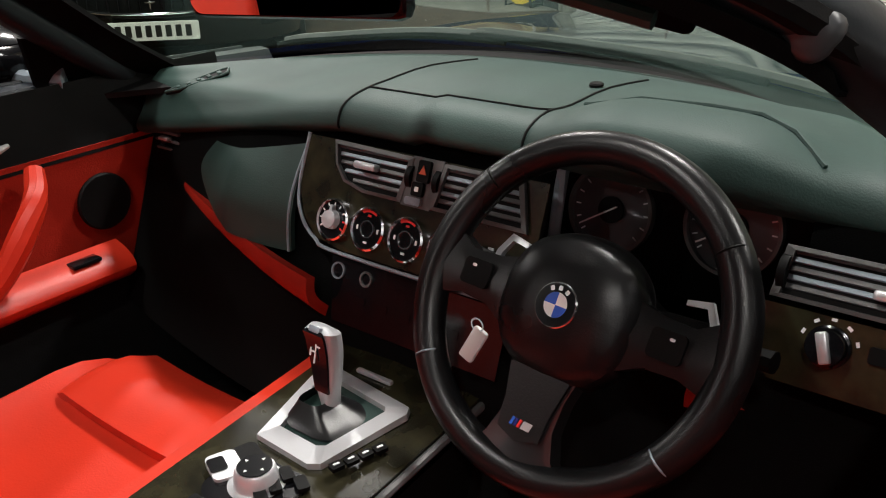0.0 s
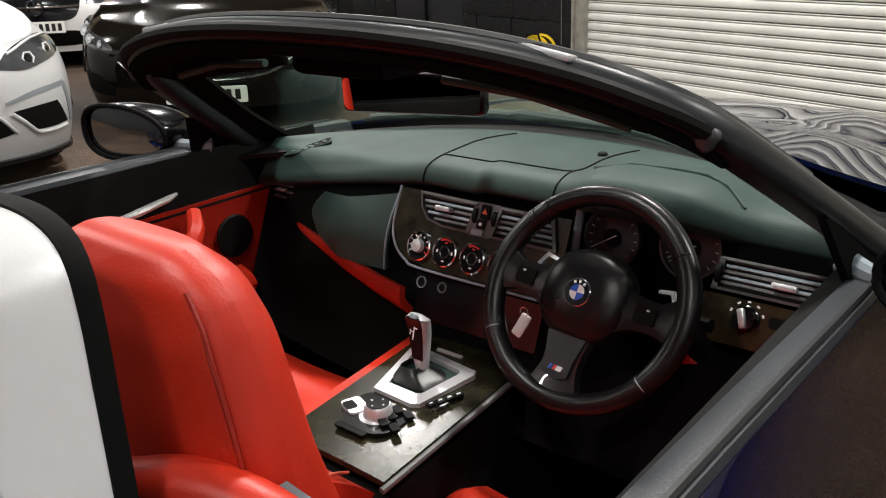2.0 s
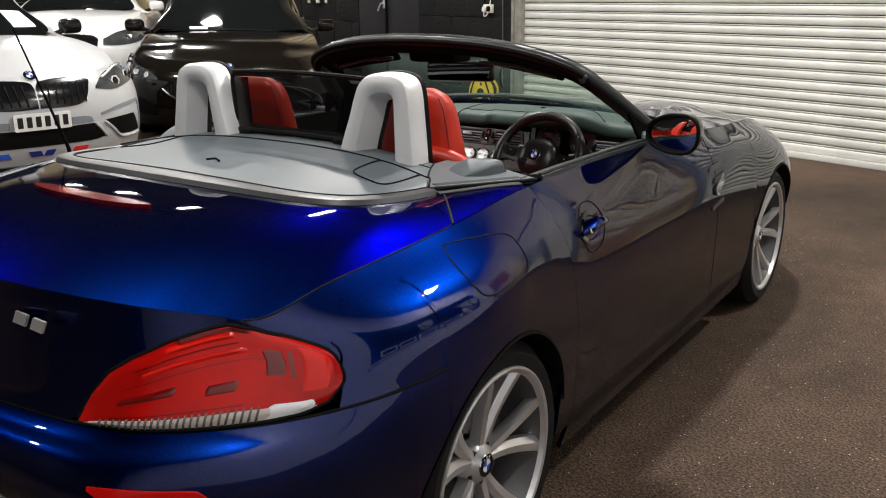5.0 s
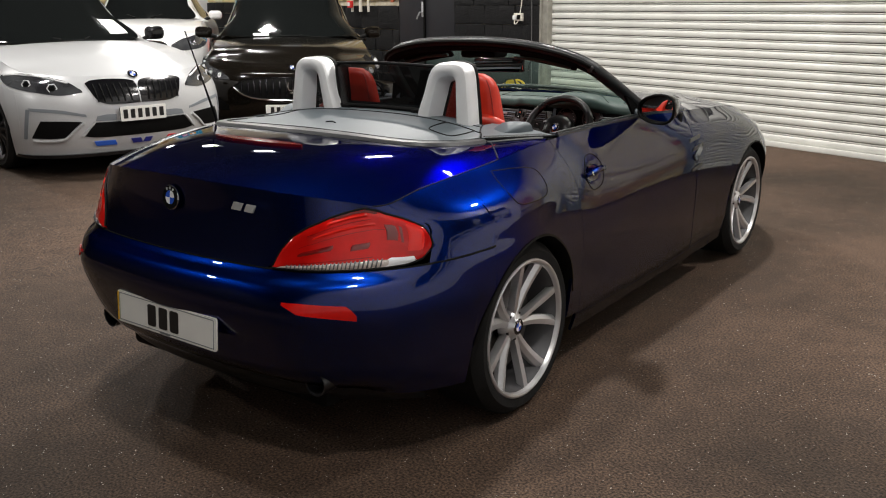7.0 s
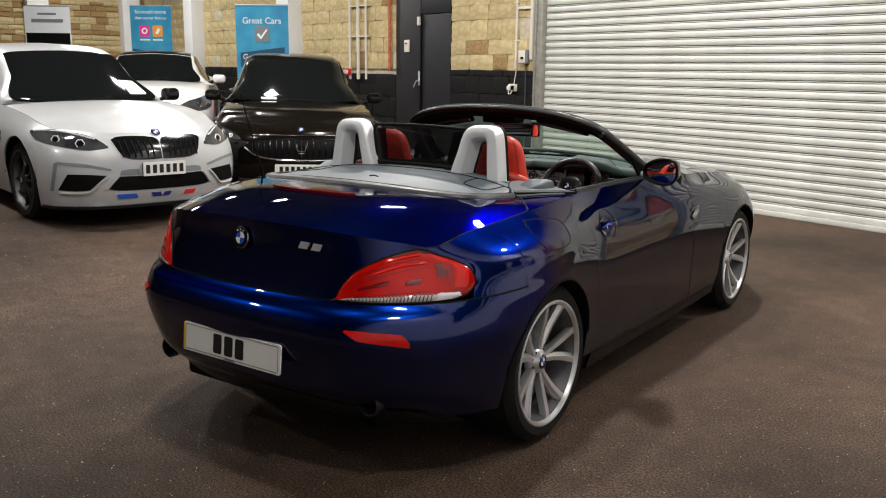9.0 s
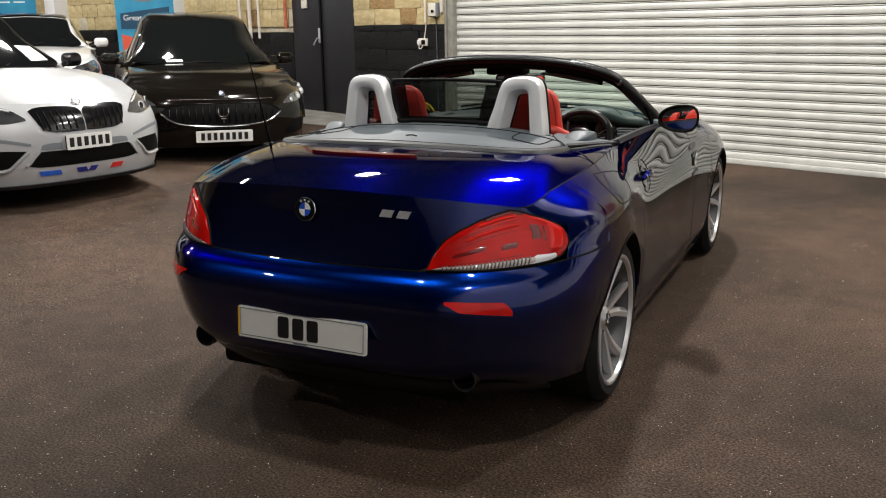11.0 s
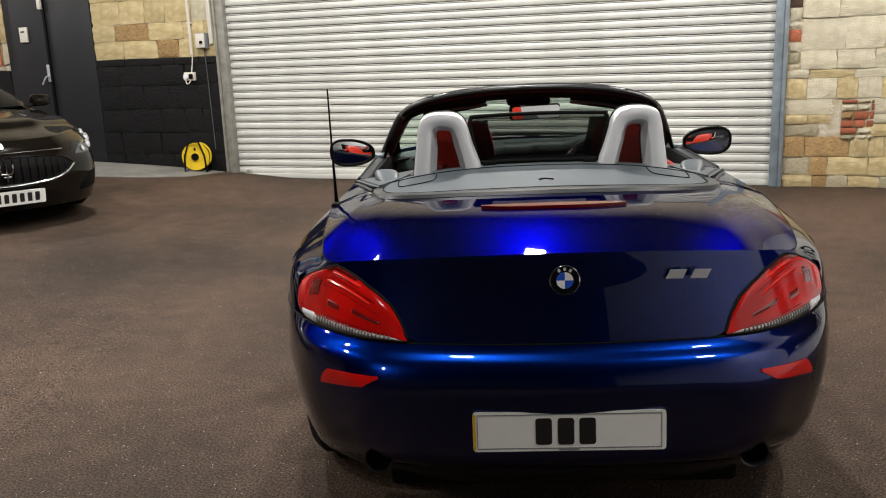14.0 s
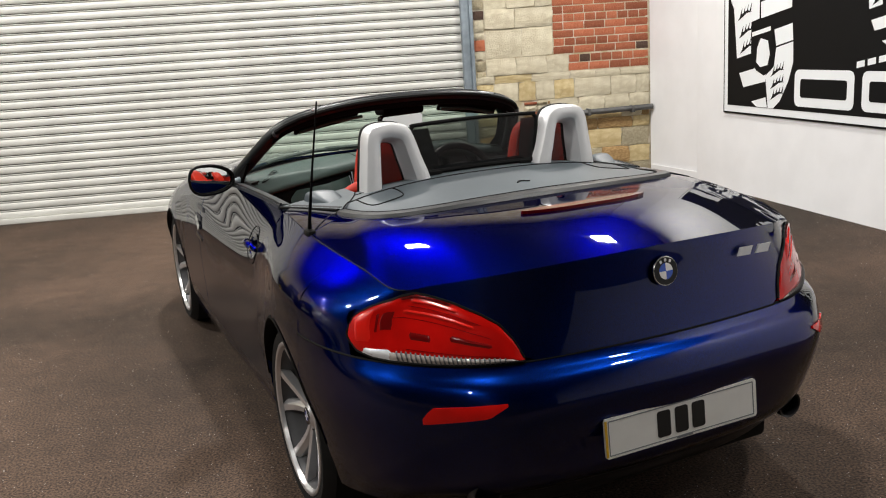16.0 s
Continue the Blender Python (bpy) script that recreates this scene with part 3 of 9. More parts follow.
# cable reel on the floor by the shutter
reel = thing("cable_reel", "yellow and black extension cable reel on the floor", "cable reel", at=ROOM @ Matrix.Translation((-0.44, -0.16, floor_rise(-0.44, 0.16))) @ Matrix.Rotation(radians(20), 4, "Z"))
turn = Matrix.Translation((0, 0, 0.19)) @ Matrix.Rotation(radians(90), 4, "X")
part("side_disc", moved(join(ring(0.05, 0.165, 0.055, 0.075), ring(0.0, 0.05, 0.06, 0.085)), turn), M_YELLOW, reel)
part("side_disc", moved(ring(0.0, 0.165, -0.075, -0.055), turn), M_YELLOW, reel)
part("coil", moved(ring(0.03, 0.145, -0.055, 0.055, 28), turn), M_BLACK, reel, "wound black cable")
part("hub", moved(disc(0.045, 0.075, 0.095, 20), turn), M_BLACK, reel)
part("stand", join(tube([(-0.13, -0.11, 0.012), (-0.12, -0.11, 0.2), (-0.06, -0.11, 0.37), (0.06, -0.11, 0.37), (0.12, -0.11, 0.2), (0.13, -0.11, 0.012)], 0.011, 8), tube([(-0.13, 0.11, 0.012), (-0.12, 0.10, 0.2), (0.12, 0.10, 0.2), (0.13, 0.11, 0.012)], 0.011, 8), tube([(-0.13, -0.11, 0.012), (-0.13, 0.11, 0.012)], 0.011, 8), tube([(0.13, -0.11, 0.012), (0.13, 0.11, 0.012)], 0.011, 8)), M_BLACK, reel)
part("wing_vent", moved(join(*[box(-0.012, 0.012, 0.075, 0.11, 0.072, 0.080, 0.003)]), turn), M_BLACK, reel)


def along_left(s):
    """A frame on the left wall: s metres from its corner, X along the wall away from the corner, Y into the room."""
    return ROOM @ Matrix.Translation((LX, -s, 0)) @ Matrix.Rotation(radians(-90), 4, "Z")


for at, w in ((ROOM @ Matrix.Translation((-6.62, 0, 0)), 0.46), (ROOM @ Matrix.Translation((-11.15, 0, 0)), 0.46), (along_left(0.85), 0.42), (along_left(2.95), 0.46), (along_left(5.4), 0.46), (along_left(8.5), 0.46)):
    tagged(part("pillar", box(-w / 2, w / 2, -0.30, 0.30, 0, CEIL, 0.01), M_WHITEWALL, None, at=at), "white painted square wall pillar", "pillar", "white wall pillars", "structure")

pipes = thing("wall_conduits", "vertical white pipes on the sandstone wall", "pipe", at=ROOM)
for x, r in ((-4.62, 0.022), (-4.36, 0.03), (-4.12, 0.02)):
    part("riser", tube([(x, -0.07, 1.3), (x, -0.07, 3.8)], r, 8), M_CONDUIT, pipes)
for z in (2.0, 2.5):
    part("clip", box(-4.67, -4.06, -0.08, 0, z, z + 0.02), M_CONDUIT, pipes)
copper = thing("gas_pipe", "rusty copper pipe in the wall corner", "pipe", at=ROOM)
part("riser", tube([(-3.42, -0.07, 1.45), (-3.42, -0.07, 3.9)], 0.028, 8), M_BRICK, copper)
alarm = thing("fire_call_point", "small red fire call point on the wall", "alarm", at=ROOM @ Matrix.Translation((-4.62, -0.08, 1.42)) @ Matrix.Rotation(radians(180), 4, "Z"))
part("call_box", box(-0.055, 0.055, 0, 0.06, -0.055, 0.055, 0.008), M_STRIPE_R, alarm)
part("glass_pane", box(-0.035, 0.035, 0.06, 0.064, -0.03, 0.03, 0.003), M_BADGE_W, alarm)


# printed banners
def text(body, size, mat, parent, at, name="lettering", label="", bold=0.0, align="CENTER"):
    cu = bpy.data.curves.new(name, "FONT")
    cu.body, cu.size, cu.align_x, cu.align_y, cu.extrude, cu.offset = body, size, align, "CENTER", 0.0015, bold
    tmp = bpy.data.objects.new("tmp", cu)
    scene.collection.objects.link(tmp)
    me = bpy.data.meshes.new_from_object(tmp.evaluated_get(bpy.context.evaluated_depsgraph_get()))
    bpy.data.objects.remove(tmp)
    bpy.data.curves.remove(cu)
    me.materials.clear()
    me.materials.append(mat)
    ob = new(name, me)
    ob.parent, ob.matrix_basis = parent, at
    if label:
        ob["label"] = label
    return ob


def face(x, z, y=0.0):
    """A pose for flat lettering on a board whose front looks along -Y."""
    return pose(x, y, z, 90, 0, 0)


def banner(label, at, w, h, z0, back):
    b = thing("banner", label, "banner", "printed banners by the wall", at=at)
    part("cloth", box(-w / 2, w / 2, -0.004, 0.004, z0, z0 + h, 0.0), back, b)
    part("base", box(-w / 2 - 0.02, w / 2 + 0.02, -0.09, 0.09, 0.0, z0, 0.02), M_SATIN, b, "silver roll-up base")
    part("top_bar", tube([(-w / 2, 0, z0 + h), (w / 2, 0, z0 + h)], 0.012, 8), M_SATIN, b)
    return b


def toward(x, y, turn):
    """A board standing on the floor at x, y of the room, turned from facing the shutter's way out."""
    return ROOM @ Matrix.Translation((x, y, floor_rise(x, -y))) @ Matrix.Rotation(radians(turn), 4, "Z")


b2 = banner("blue roll-up banner with white lettering and a tick", toward(-5.40, -1.33, 45), 0.92, 2.18, 0.1, M_SIGN_B)
text("Great Cars", 0.150, M_SIGN_W, b2, face(0.0, 2.02, -0.007), label="white lettering")
part("tick_box", moved(prism(rrect(0.26, 0.26, 0.03), 0, 0.004), face(0, 1.80, -0.005)), M_SIGN_G, b2)
part("tick", moved(prism([(-0.09, 0.0), (-0.06, 0.03), (-0.02, -0.03), (0.08, 0.10), (0.10, 0.08), (-0.02, -0.08)], 0, 0.004), face(0, 1.79, -0.010)), M_SIGN_W, b2)
text("Great Service", 0.125, M_SIGN_W, b2, face(0.0, 1.42, -0.007), label="white lettering")
part("tick_box", moved(prism(rrect(0.26, 0.26, 0.03), 0, 0.004), face(0, 1.22, -0.0065)), M_SIGN_G, b2)
part("lower_band", moved(prism([(-0.39, -0.5), (0.39, -0.5), (0.39, 0.2), (-0.39, 0.42)], 0, 0.003), face(0, 0.75, -0.005)), M_SIGN_R, b2, "red lower print")
part("mid_band", moved(prism([(-0.39, 0.0), (0.39, 0.0), (0.39, 0.34), (-0.39, 0.24)], 0, 0.002), face(0, 1.25, -0.0045)), M_SIGN_D, b2)
b1 = banner("blue finance banner with white lettering and two icons", toward(-8.9, -1.96, 48), 0.82, 2.30, 0.1, M_SIGN_B)
text("So much more", 0.105, M_SIGN_W, b1, face(0.0, 2.28, -0.007), label="white lettering")
text("than motor finance", 0.082, M_SIGN_W, b1, face(0.0, 2.165, -0.007), label="white lettering")
part("icon", moved(prism(rrect(0.2, 0.22, 0.03), 0, 0.004), face(-0.13, 1.92, -0.005)), M_SIGN_P, b1, "pink icon")
part("icon", moved(prism(rrect(0.2, 0.22, 0.03), 0, 0.004), face(0.13, 1.92, -0.005)), M_SIGN_O, b1, "orange icon")
part("icon_mark", moved(ring(0.035, 0.06, 0, 0.003, 20), face(-0.13, 1.92, -0.010)), M_SIGN_W, b1)
part("icon_mark", moved(prism([(-0.05, -0.05), (0.01, 0.06), (0.06, 0.03), (0.0, -0.06)], 0, 0.003), face(0.13, 1.92, -0.010)), M_SIGN_W, b1)
part("caption_bar", moved(prism(rrect(0.2, 0.025, 0.005), 0, 0.003), face(-0.13, 1.75, -0.006)), M_SIGN_W, b1)
part("caption_bar", moved(prism(rrect(0.2, 0.025, 0.005), 0, 0.003), face(0.13, 1.75, -0.006)), M_SIGN_W, b1)
part("lower_band", moved(prism([(-0.39, -0.5), (0.39, -0.5), (0.39, 0.2), (-0.39, 0.3)], 0, 0.003), face(0, 1.28, -0.005)), M_SIGN_D, b1)
b0 = banner("white and black notice board with grey print bars", toward(-8.98, -3.85, 52), 0.84, 2.20, 0.1, M_SIGN_W)
part("title_bar", moved(prism(rrect(0.34, 0.035, 0.006), 0, 0.003), face(0.0, 2.16, -0.006)), M_SIGN_G, b0)
part("title_bar", moved(prism(rrect(0.58, 0.06, 0.006), 0, 0.003), face(0.0, 2.04, -0.006)), M_SIGN_G, b0)
part("lower_panel", moved(prism([(-0.4, -0.8), (0.4, -0.8), (0.4, 0.8), (-0.4, 0.8)], 0, 0.003), face(0, 1.02, -0.005)), M_BLACK, b0)

# black and white mural on the right-hand wall
RW = Vector(RD) - Vector(RC)
RANG = math.atan2(RW.y, RW.x)
mural = thing("mural", "large framed black and white shield poster on the white wall", "poster", at=ROOM @ Matrix.Translation((RC[0] - 0.0, RC[1], 0)) @ Matrix.Rotation(RANG, 4, "Z"))


def mural_at(x, z, y):
    """Flat on the wall: x metres from the wall's start, out by y."""
    return pose(x, -y, z, 90, 0, 0)


MX0, MZ0, MW, MH = 0.493, 0.733, 4.4, 2.05
part("frame_border", moved(prism([(0, 0), (MW, 0), (MW, MH), (0, MH)], 0, 0.008), mural_at(MX0, MZ0, 0.004)), M_SIGN_W, mural, "white border")
part("edge", join(box(MX0 - 0.010, MX0, -0.014, 0, MZ0 - 0.010, MZ0 + MH), box(MX0 - 0.010, MX0 + MW, -0.014, 0, MZ0 - 0.016, MZ0)), M_MURAL_K, mural)
part("black_field", moved(prism([(0.056, 0.058), (MW - 0.05, 0.058), (MW - 0.05, MH - 0.05), (0.056, MH - 0.05)], 0.008, 0.010), mural_at(MX0, MZ0, 0.004)), M_MURAL_K, mural)


def in_mural(name, poly, mat=M_SIGN_W, lift=0.0105):
    """A flat shape in the mural; the points are metres along the wall and up from the floor."""
    part(name, moved(prism(poly, lift, lift + 0.0012), mural_at(0, 0, 0.004)), mat, mural)


def antler(x, z, s):
    """Curved tine with four points, drawn as plain wedges."""
    in_mural("antler_mark", [(x, z), (x + 0.07 * s, z + 0.075 * s), (x + 0.20 * s, z + 0.125 * s), (x + 0.30 * s, z + 0.10 * s), (x + 0.20 * s, z + 0.095 * s), (x + 0.09 * s, z + 0.04 * s)], M_MURAL_K, 0.012)
    for k in range(4):
        a = x + (0.05 + 0.065 * k) * s
        in_mural("antler_mark", [(a, z + (0.06 + 0.018 * k) * s), (a + 0.045 * s, z + (0.155 + 0.018 * k) * s), (a + 0.030 * s, z + (0.055 + 0.018 * k) * s)], M_MURAL_K, 0.012)


def shield(x0, s):
    """Shield of four quarters, the first and last with antlers, the others striped, and a dark inner shield."""
    at = lambda pts: [(x0 + (x - 0.55) * s, 2.05 + (z - 2.05) * s) for x, z in pts]
    in_mural("quarter", at([(0.565, 1.74), (0.64, 1.63), (0.695, 1.203), (0.91, 1.246), (0.905, 1.506), (1.02, 1.533), (1.025, 1.86), (0.565, 1.78)]))
    in_mural("quarter", at([(1.261, 1.290), (1.482, 1.336), (1.489, 1.177), (1.43, 1.02), (1.323, 0.857), (1.233, 0.793), (1.162, 0.793), (1.12, 1.059), (1.236, 1.14)]))
    in_mural("stripe", at([(1.045, 1.532), (1.456, 1.602), (1.456, 1.735), (1.04, 1.665)]))
    in_mural("stripe", at([(1.232, 1.435), (1.468, 1.480), (1.481, 1.349), (1.261, 1.305)]))
    in_mural("stripe", at([(1.045, 1.760), (1.45, 1.830), (1.44, 1.925), (1.05, 1.870)]))
    in_mural("stripe", at([(0.733, 1.076), (1.12, 1.150), (1.122, 1.012), (0.797, 0.955)]))
    in_mural("stripe", at([(0.921, 0.838), (1.126, 0.881), (1.150, 0.796), (1.00, 0.794)]))
    in_mural("banner_strip", at([(0.57, 1.93), (1.03, 2.01), (1.44, 1.97), (1.44, 2.08), (1.03, 2.13), (0.57, 2.05)]))
    in_mural("inner_shield", at([(0.905, 1.421), (1.20, 1.472), (1.254, 1.267), (1.198, 1.107), (1.096, 1.062), (0.985, 1.104), (0.91, 1.223)]), M_MURAL_K, 0.012)
    in_mural("inner_bar", at([(0.925, 1.385), (1.185, 1.430), (1.185, 1.465), (0.920, 1.420)]), M_SIGN_W, 0.0135)
    in_mural("inner_mark", at([(0.99, 1.17), (1.05, 1.13), (1.15, 1.15), (1.18, 1.24), (1.15, 1.35), (1.05, 1.37), (1.0, 1.29)]), M_SIGN_W, 0.0135)
    for x, z in ((0.70, 1.52), (0.72, 1.37), (0.74, 1.24)):
        antler(x0 + (x - 0.55) * s, 2.05 + (z - 2.05) * s, 0.72 * s)
    for x, z in ((1.19, 1.05), (1.19, 0.95), (1.19, 0.86)):
        antler(x0 + (x - 0.55) * s, 2.05 + (z - 2.05) * s, 0.62 * s)


shield(0.55, 1.0)
shield(2.235, 0.60)
# the maker's name as plain rounded frames and a row of small bars
for x in (1.513, 2.285, 3.06, 3.83):
    at = mural_at(x + 0.345, 0.972, 0.004)
    part("block_form", moved(prism(rrect(0.69, 0.290, 0.055), 0.0105, 0.0117), at), M_SIGN_W, mural)
    part("block_slot", moved(prism(rrect(0.54, 0.145, 0.022), 0.012, 0.0132), at), M_MURAL_K, mural)
for k in range(7):
    in_mural("small_bar", [(2.22 + 0.11 * k, 1.135 + 0.019 * k), (2.30 + 0.11 * k, 1.149 + 0.019 * k), (2.30 + 0.11 * k, 1.194 + 0.019 * k), (2.22 + 0.11 * k, 1.180 + 0.019 * k)])


# ---------------------------------------------------------------- the blue roadster (x right, y ahead, z up, axles at y = -1.248 and 1.248)
car = thing("car", "dark blue metallic two-seat roadster, roof folded away, red leather inside", "car", at=Matrix.Translation((0, -2.1, 0)) @ Matrix.Rotation(radians(0.95), 4, "Z") @ Matrix.Translation((0, 2.1, 0)))
AXLE, HUBZ, ARCH = 1.248, 0.322, 0.354
COLS = [
    [(0, -2.02, 0.27), (0, -2.098, 0.33), (0, -2.140, 0.45), (0, -2.174, 0.572), (0, -2.150, 0.645), (0, -2.106, 0.688), (0, -2.081, 0.82), (0, -2.076, 0.936)],
    [(0.30, -2.00, 0.27), (0.30, -2.083, 0.33), (0.30, -2.126, 0.45), (0.30, -2.160, 0.572), (0.30, -2.135, 0.645), (0.30, -2.090, 0.688), (0.292, -2.062, 0.815), (0.285, -2.052, 0.928)],
    [(0.49, -1.96, 0.265), (0.50, -2.045, 0.33), (0.51, -2.097, 0.45), (0.515, -2.127, 0.568), (0.512, -2.100, 0.642), (0.507, -2.050, 0.687), (0.497, -2.008, 0.80), (0.486, -1.982, 0.908)],
    [(0.61, -1.89, 0.26), (0.63, -1.965, 0.33), (0.645, -2.01, 0.45), (0.652, -2.03, 0.56), (0.650, -2.012, 0.64), (0.642, -1.965, 0.686), (0.632, -1.915, 0.80), (0.605, -1.905, 0.888)],
    [(0.725, -1.80, 0.25), (0.745, -1.855, 0.33), (0.763, -1.885, 0.45), (0.773, -1.890, 0.55), (0.773, -1.872, 0.635), (0.765, -1.832, 0.688), (0.752, -1.790, 0.795), (0.690, -1.838, 0.876)],
    [(0.80, -1.66, 0.24), (0.825, -1.675, 0.33), (0.845, -1.685, 0.45), (0.857, -1.685, 0.54), (0.857, -1.675, 0.625), (0.852, -1.665, 0.695), (0.832, -1.645, 0.810), (0.722, -1.695, 0.906)],
    [(0.84, -1.45, 0.22), (0.865, -1.45, 0.33), (0.886, -1.45, 0.45), (0.896, -1.45, 0.53), (0.895, -1.45, 0.615), (0.888, -1.45, 0.70), (0.864, -1.45, 0.822), (0.744, -1.50, 0.925)],
    [(0.84, -1.25, 0.20), (0.867, -1.25, 0.33), (0.888, -1.25, 0.45), (0.897, -1.25, 0.53), (0.895, -1.25, 0.615), (0.888, -1.25, 0.71), (0.866, -1.25, 0.832), (0.755, -1.30, 0.941)],
    [(0.82, -1.0, 0.18), (0.848, -1.0, 0.30), (0.864, -1.0, 0.43), (0.872, -1.0, 0.53), (0.868, -1.0, 0.635), (0.858, -1.0, 0.73), (0.830, -1.0, 0.845), (0.742, -1.0, 0.956)],
    [(0.81, -0.7, 0.17), (0.84, -0.7, 0.27), (0.848, -0.7, 0.40), (0.852, -0.7, 0.53), (0.847, -0.7, 0.635), (0.833, -0.7, 0.725), (0.800, -0.7, 0.835), (0.738, -0.7, 0.960)],
    [(0.805, -0.2, 0.165), (0.835, -0.2, 0.25), (0.840, -0.2, 0.38), (0.842, -0.2, 0.53), (0.838, -0.2, 0.65), (0.824, -0.2, 0.735), (0.790, -0.2, 0.83), (0.750, -0.2, 0.955)],
    [(0.81, 0.3, 0.165), (0.84, 0.3, 0.25), (0.846, 0.3, 0.38), (0.850, 0.3, 0.53), (0.848, 0.3, 0.65), (0.836, 0.3, 0.74), (0.805, 0.3, 0.83), (0.755, 0.3, 0.935)],
    [(0.825, 0.75, 0.18), (0.848, 0.75, 0.28), (0.856, 0.75, 0.40), (0.862, 0.75, 0.53), (0.859, 0.75, 0.64), (0.846, 0.75, 0.73), (0.82, 0.75, 0.82), (0.745, 0.75, 0.905)],
    [(0.83, 1.25, 0.20), (0.858, 1.25, 0.33), (0.874, 1.25, 0.45), (0.882, 1.25, 0.54), (0.877, 1.25, 0.63), (0.860, 1.25, 0.71), (0.815, 1.25, 0.79), (0.715, 1.25, 0.868)],
    [(0.77, 1.62, 0.20), (0.80, 1.62, 0.30), (0.83, 1.62, 0.42), (0.84, 1.62, 0.53), (0.83, 1.62, 0.61), (0.80, 1.61, 0.68), (0.745, 1.60, 0.745), (0.65, 1.58, 0.805)],
    [(0.60, 1.88, 0.19), (0.64, 1.93, 0.30), (0.66, 1.95, 0.42), (0.66, 1.95, 0.52), (0.64, 1.92, 0.60), (0.61, 1.87, 0.65), (0.56, 1.81, 0.70), (0.50, 1.75, 0.745)],
    [(0.33, 2.02, 0.19), (0.35, 2.07, 0.30), (0.36, 2.09, 0.42), (0.35, 2.08, 0.52), (0.34, 2.04, 0.60), (0.32, 1.99, 0.65), (0.30, 1.93, 0.69), (0.28, 1.89, 0.72)],
    [(0, 2.05, 0.19), (0, 2.10, 0.30), (0, 2.12, 0.42), (0, 2.11, 0.52), (0, 2.07, 0.60), (0, 2.02, 0.65), (0, 1.97, 0.69), (0, 1.93, 0.715)],
]
net = Net(COLS)


def arch_low(u, centres=(-AXLE, AXLE)):
    """The row of the body's lower edge: the sill, or the wheel arch over it."""
    y = float(net.at(u, 2.0)[1])
    for c in centres:
        if abs(y - c) < ARCH - 1e-4:
            return max(0.0, net.v_at(u, HUBZ + math.sqrt(ARCH ** 2 - (y - c) ** 2)))
    return 0.0


def both(us):
    """Columns to both sides of the middle."""
    return np.concatenate([-np.array(us)[::-1], np.array(us)[1:]])


def wide(us, low, high, rows):
    out = []
    for u in us:
        P = net.panel([abs(u)], low, high, rows)[0]
        out.append(P * ([-1, 1, 1] if u < 0 else [1, 1, 1]))
    return np.array(out)


def pair(name, shape, mat, parent, label=""):
    a = part(name, shape, mat, parent, label)
    b = part(name, mirrored(shape), mat, parent, label)
    return a, b


# lamp outline in the rear corner, as rows over the columns
TL_U = [1.60, 1.72, 1.9, 2.15, 2.55, 3.0, 3.4, 3.7, 4.0, 4.27, 4.42]
TL_HI = [5.10, 5.52, 5.88, 6.14, 6.42, 6.66, 6.86, 6.80, 6.50, 6.05, 5.55]
TL_LO = [5.06, 5.06, 5.06, 5.06, 5.06, 5.06, 5.07, 5.08, 5.11, 5.22, 5.50]
tl_hi = lambda u: float(np.interp(u, TL_U, TL_HI))
tl_lo = lambda u: float(np.interp(u, TL_U, TL_LO))

# rear bumper, all round to the rear arches
us = np.unique(np.concatenate([np.linspace(0, 5, 46), np.linspace(5, 5.72, 22)]))
bumper = part("rear_bumper", shell(wide(both(us), lambda u: arch_low(u), 4.99, 22), 0.012, (0, -9, 0.5)), M_BLUE, car)
# quarter panels
U_DOOR = 8.30
us = np.unique(np.concatenate([np.linspace(3.72, 4.42, 16), np.linspace(4.425, 5.72, 18), np.linspace(5.725, 8.2, 70), [U_DOOR]]))
qlow = lambda u: tl_hi(u) + 0.04 if u <= 4.42 else 5.03 if u < 5.722 else arch_low(u)
quarter = net.panel(us, qlow, 6.985, 22)
pair("rear_wing", shell(quarter, 0.012, (9, -1.2, 0.6)), M_BLUE, car)
# arch lips
for c in (-AXLE, AXLE):
    ang = np.linspace(radians(8), radians(172), 30)
    rows = []
    for a in ang:
        y, z = c + ARCH * math.cos(a), HUBZ + ARCH * math.sin(a)
        u = net.u_at(y, 2.5, 5, 14.5)
        x = float(net.at(u, net.v_at(u, z))[0])
        rows.append([(x + 0.002, y, z), (x + 0.004, c + (ARCH - 0.008) * math.cos(a), HUBZ + (ARCH - 0.008) * math.sin(a)), (x - 0.03, c + (ARCH - 0.016) * math.cos(a), HUBZ + (ARCH - 0.016) * math.sin(a)), (x - 0.30, c + (ARCH - 0.006) * math.cos(a), HUBZ + (ARCH - 0.006) * math.sin(a))])
    pair("wheel_arch_liner", grid(rows), M_BLACK, car)
# doors: the rear shut line leans forward as it falls
def shut(v):
    return U_DOOR + 0.007 + 0.27 * min(1, (7 - v) / 1.5) + 0.10 * max(0, 5.5 - v) / 5.5


rows = 24
us_d = np.linspace(0, 1, 44)
U_FRONT = 11.22
dr = np.array([[net.at(shut(v) + (U_FRONT - shut(v)) * s, v) for v in np.linspace(0.75, 6.985, rows)] for s in us_d])
doors = pair("door", shell(dr, 0.014, (9, 0, 0.6)), M_BLUE, car)
sill = net.panel(np.linspace(8.62, 11.9, 30), lambda u: arch_low(u), 0.72, 5)
pair("sill", shell(sill, 0.012, (9, 0, 0.3)), M_BLUE, car)
# the strip behind the door's slanting shut line
gap = np.array([[net.at(U_DOOR + 0.0005 + (shut(v) - 0.0075 - U_DOOR) * s, v) for v in np.linspace(0.75, 6.985, rows)] for s in (0, 0.5, 1)])
pair("door_pillar", shell(gap, 0.012, (9, 0, 0.6)), M_BLUE, car)
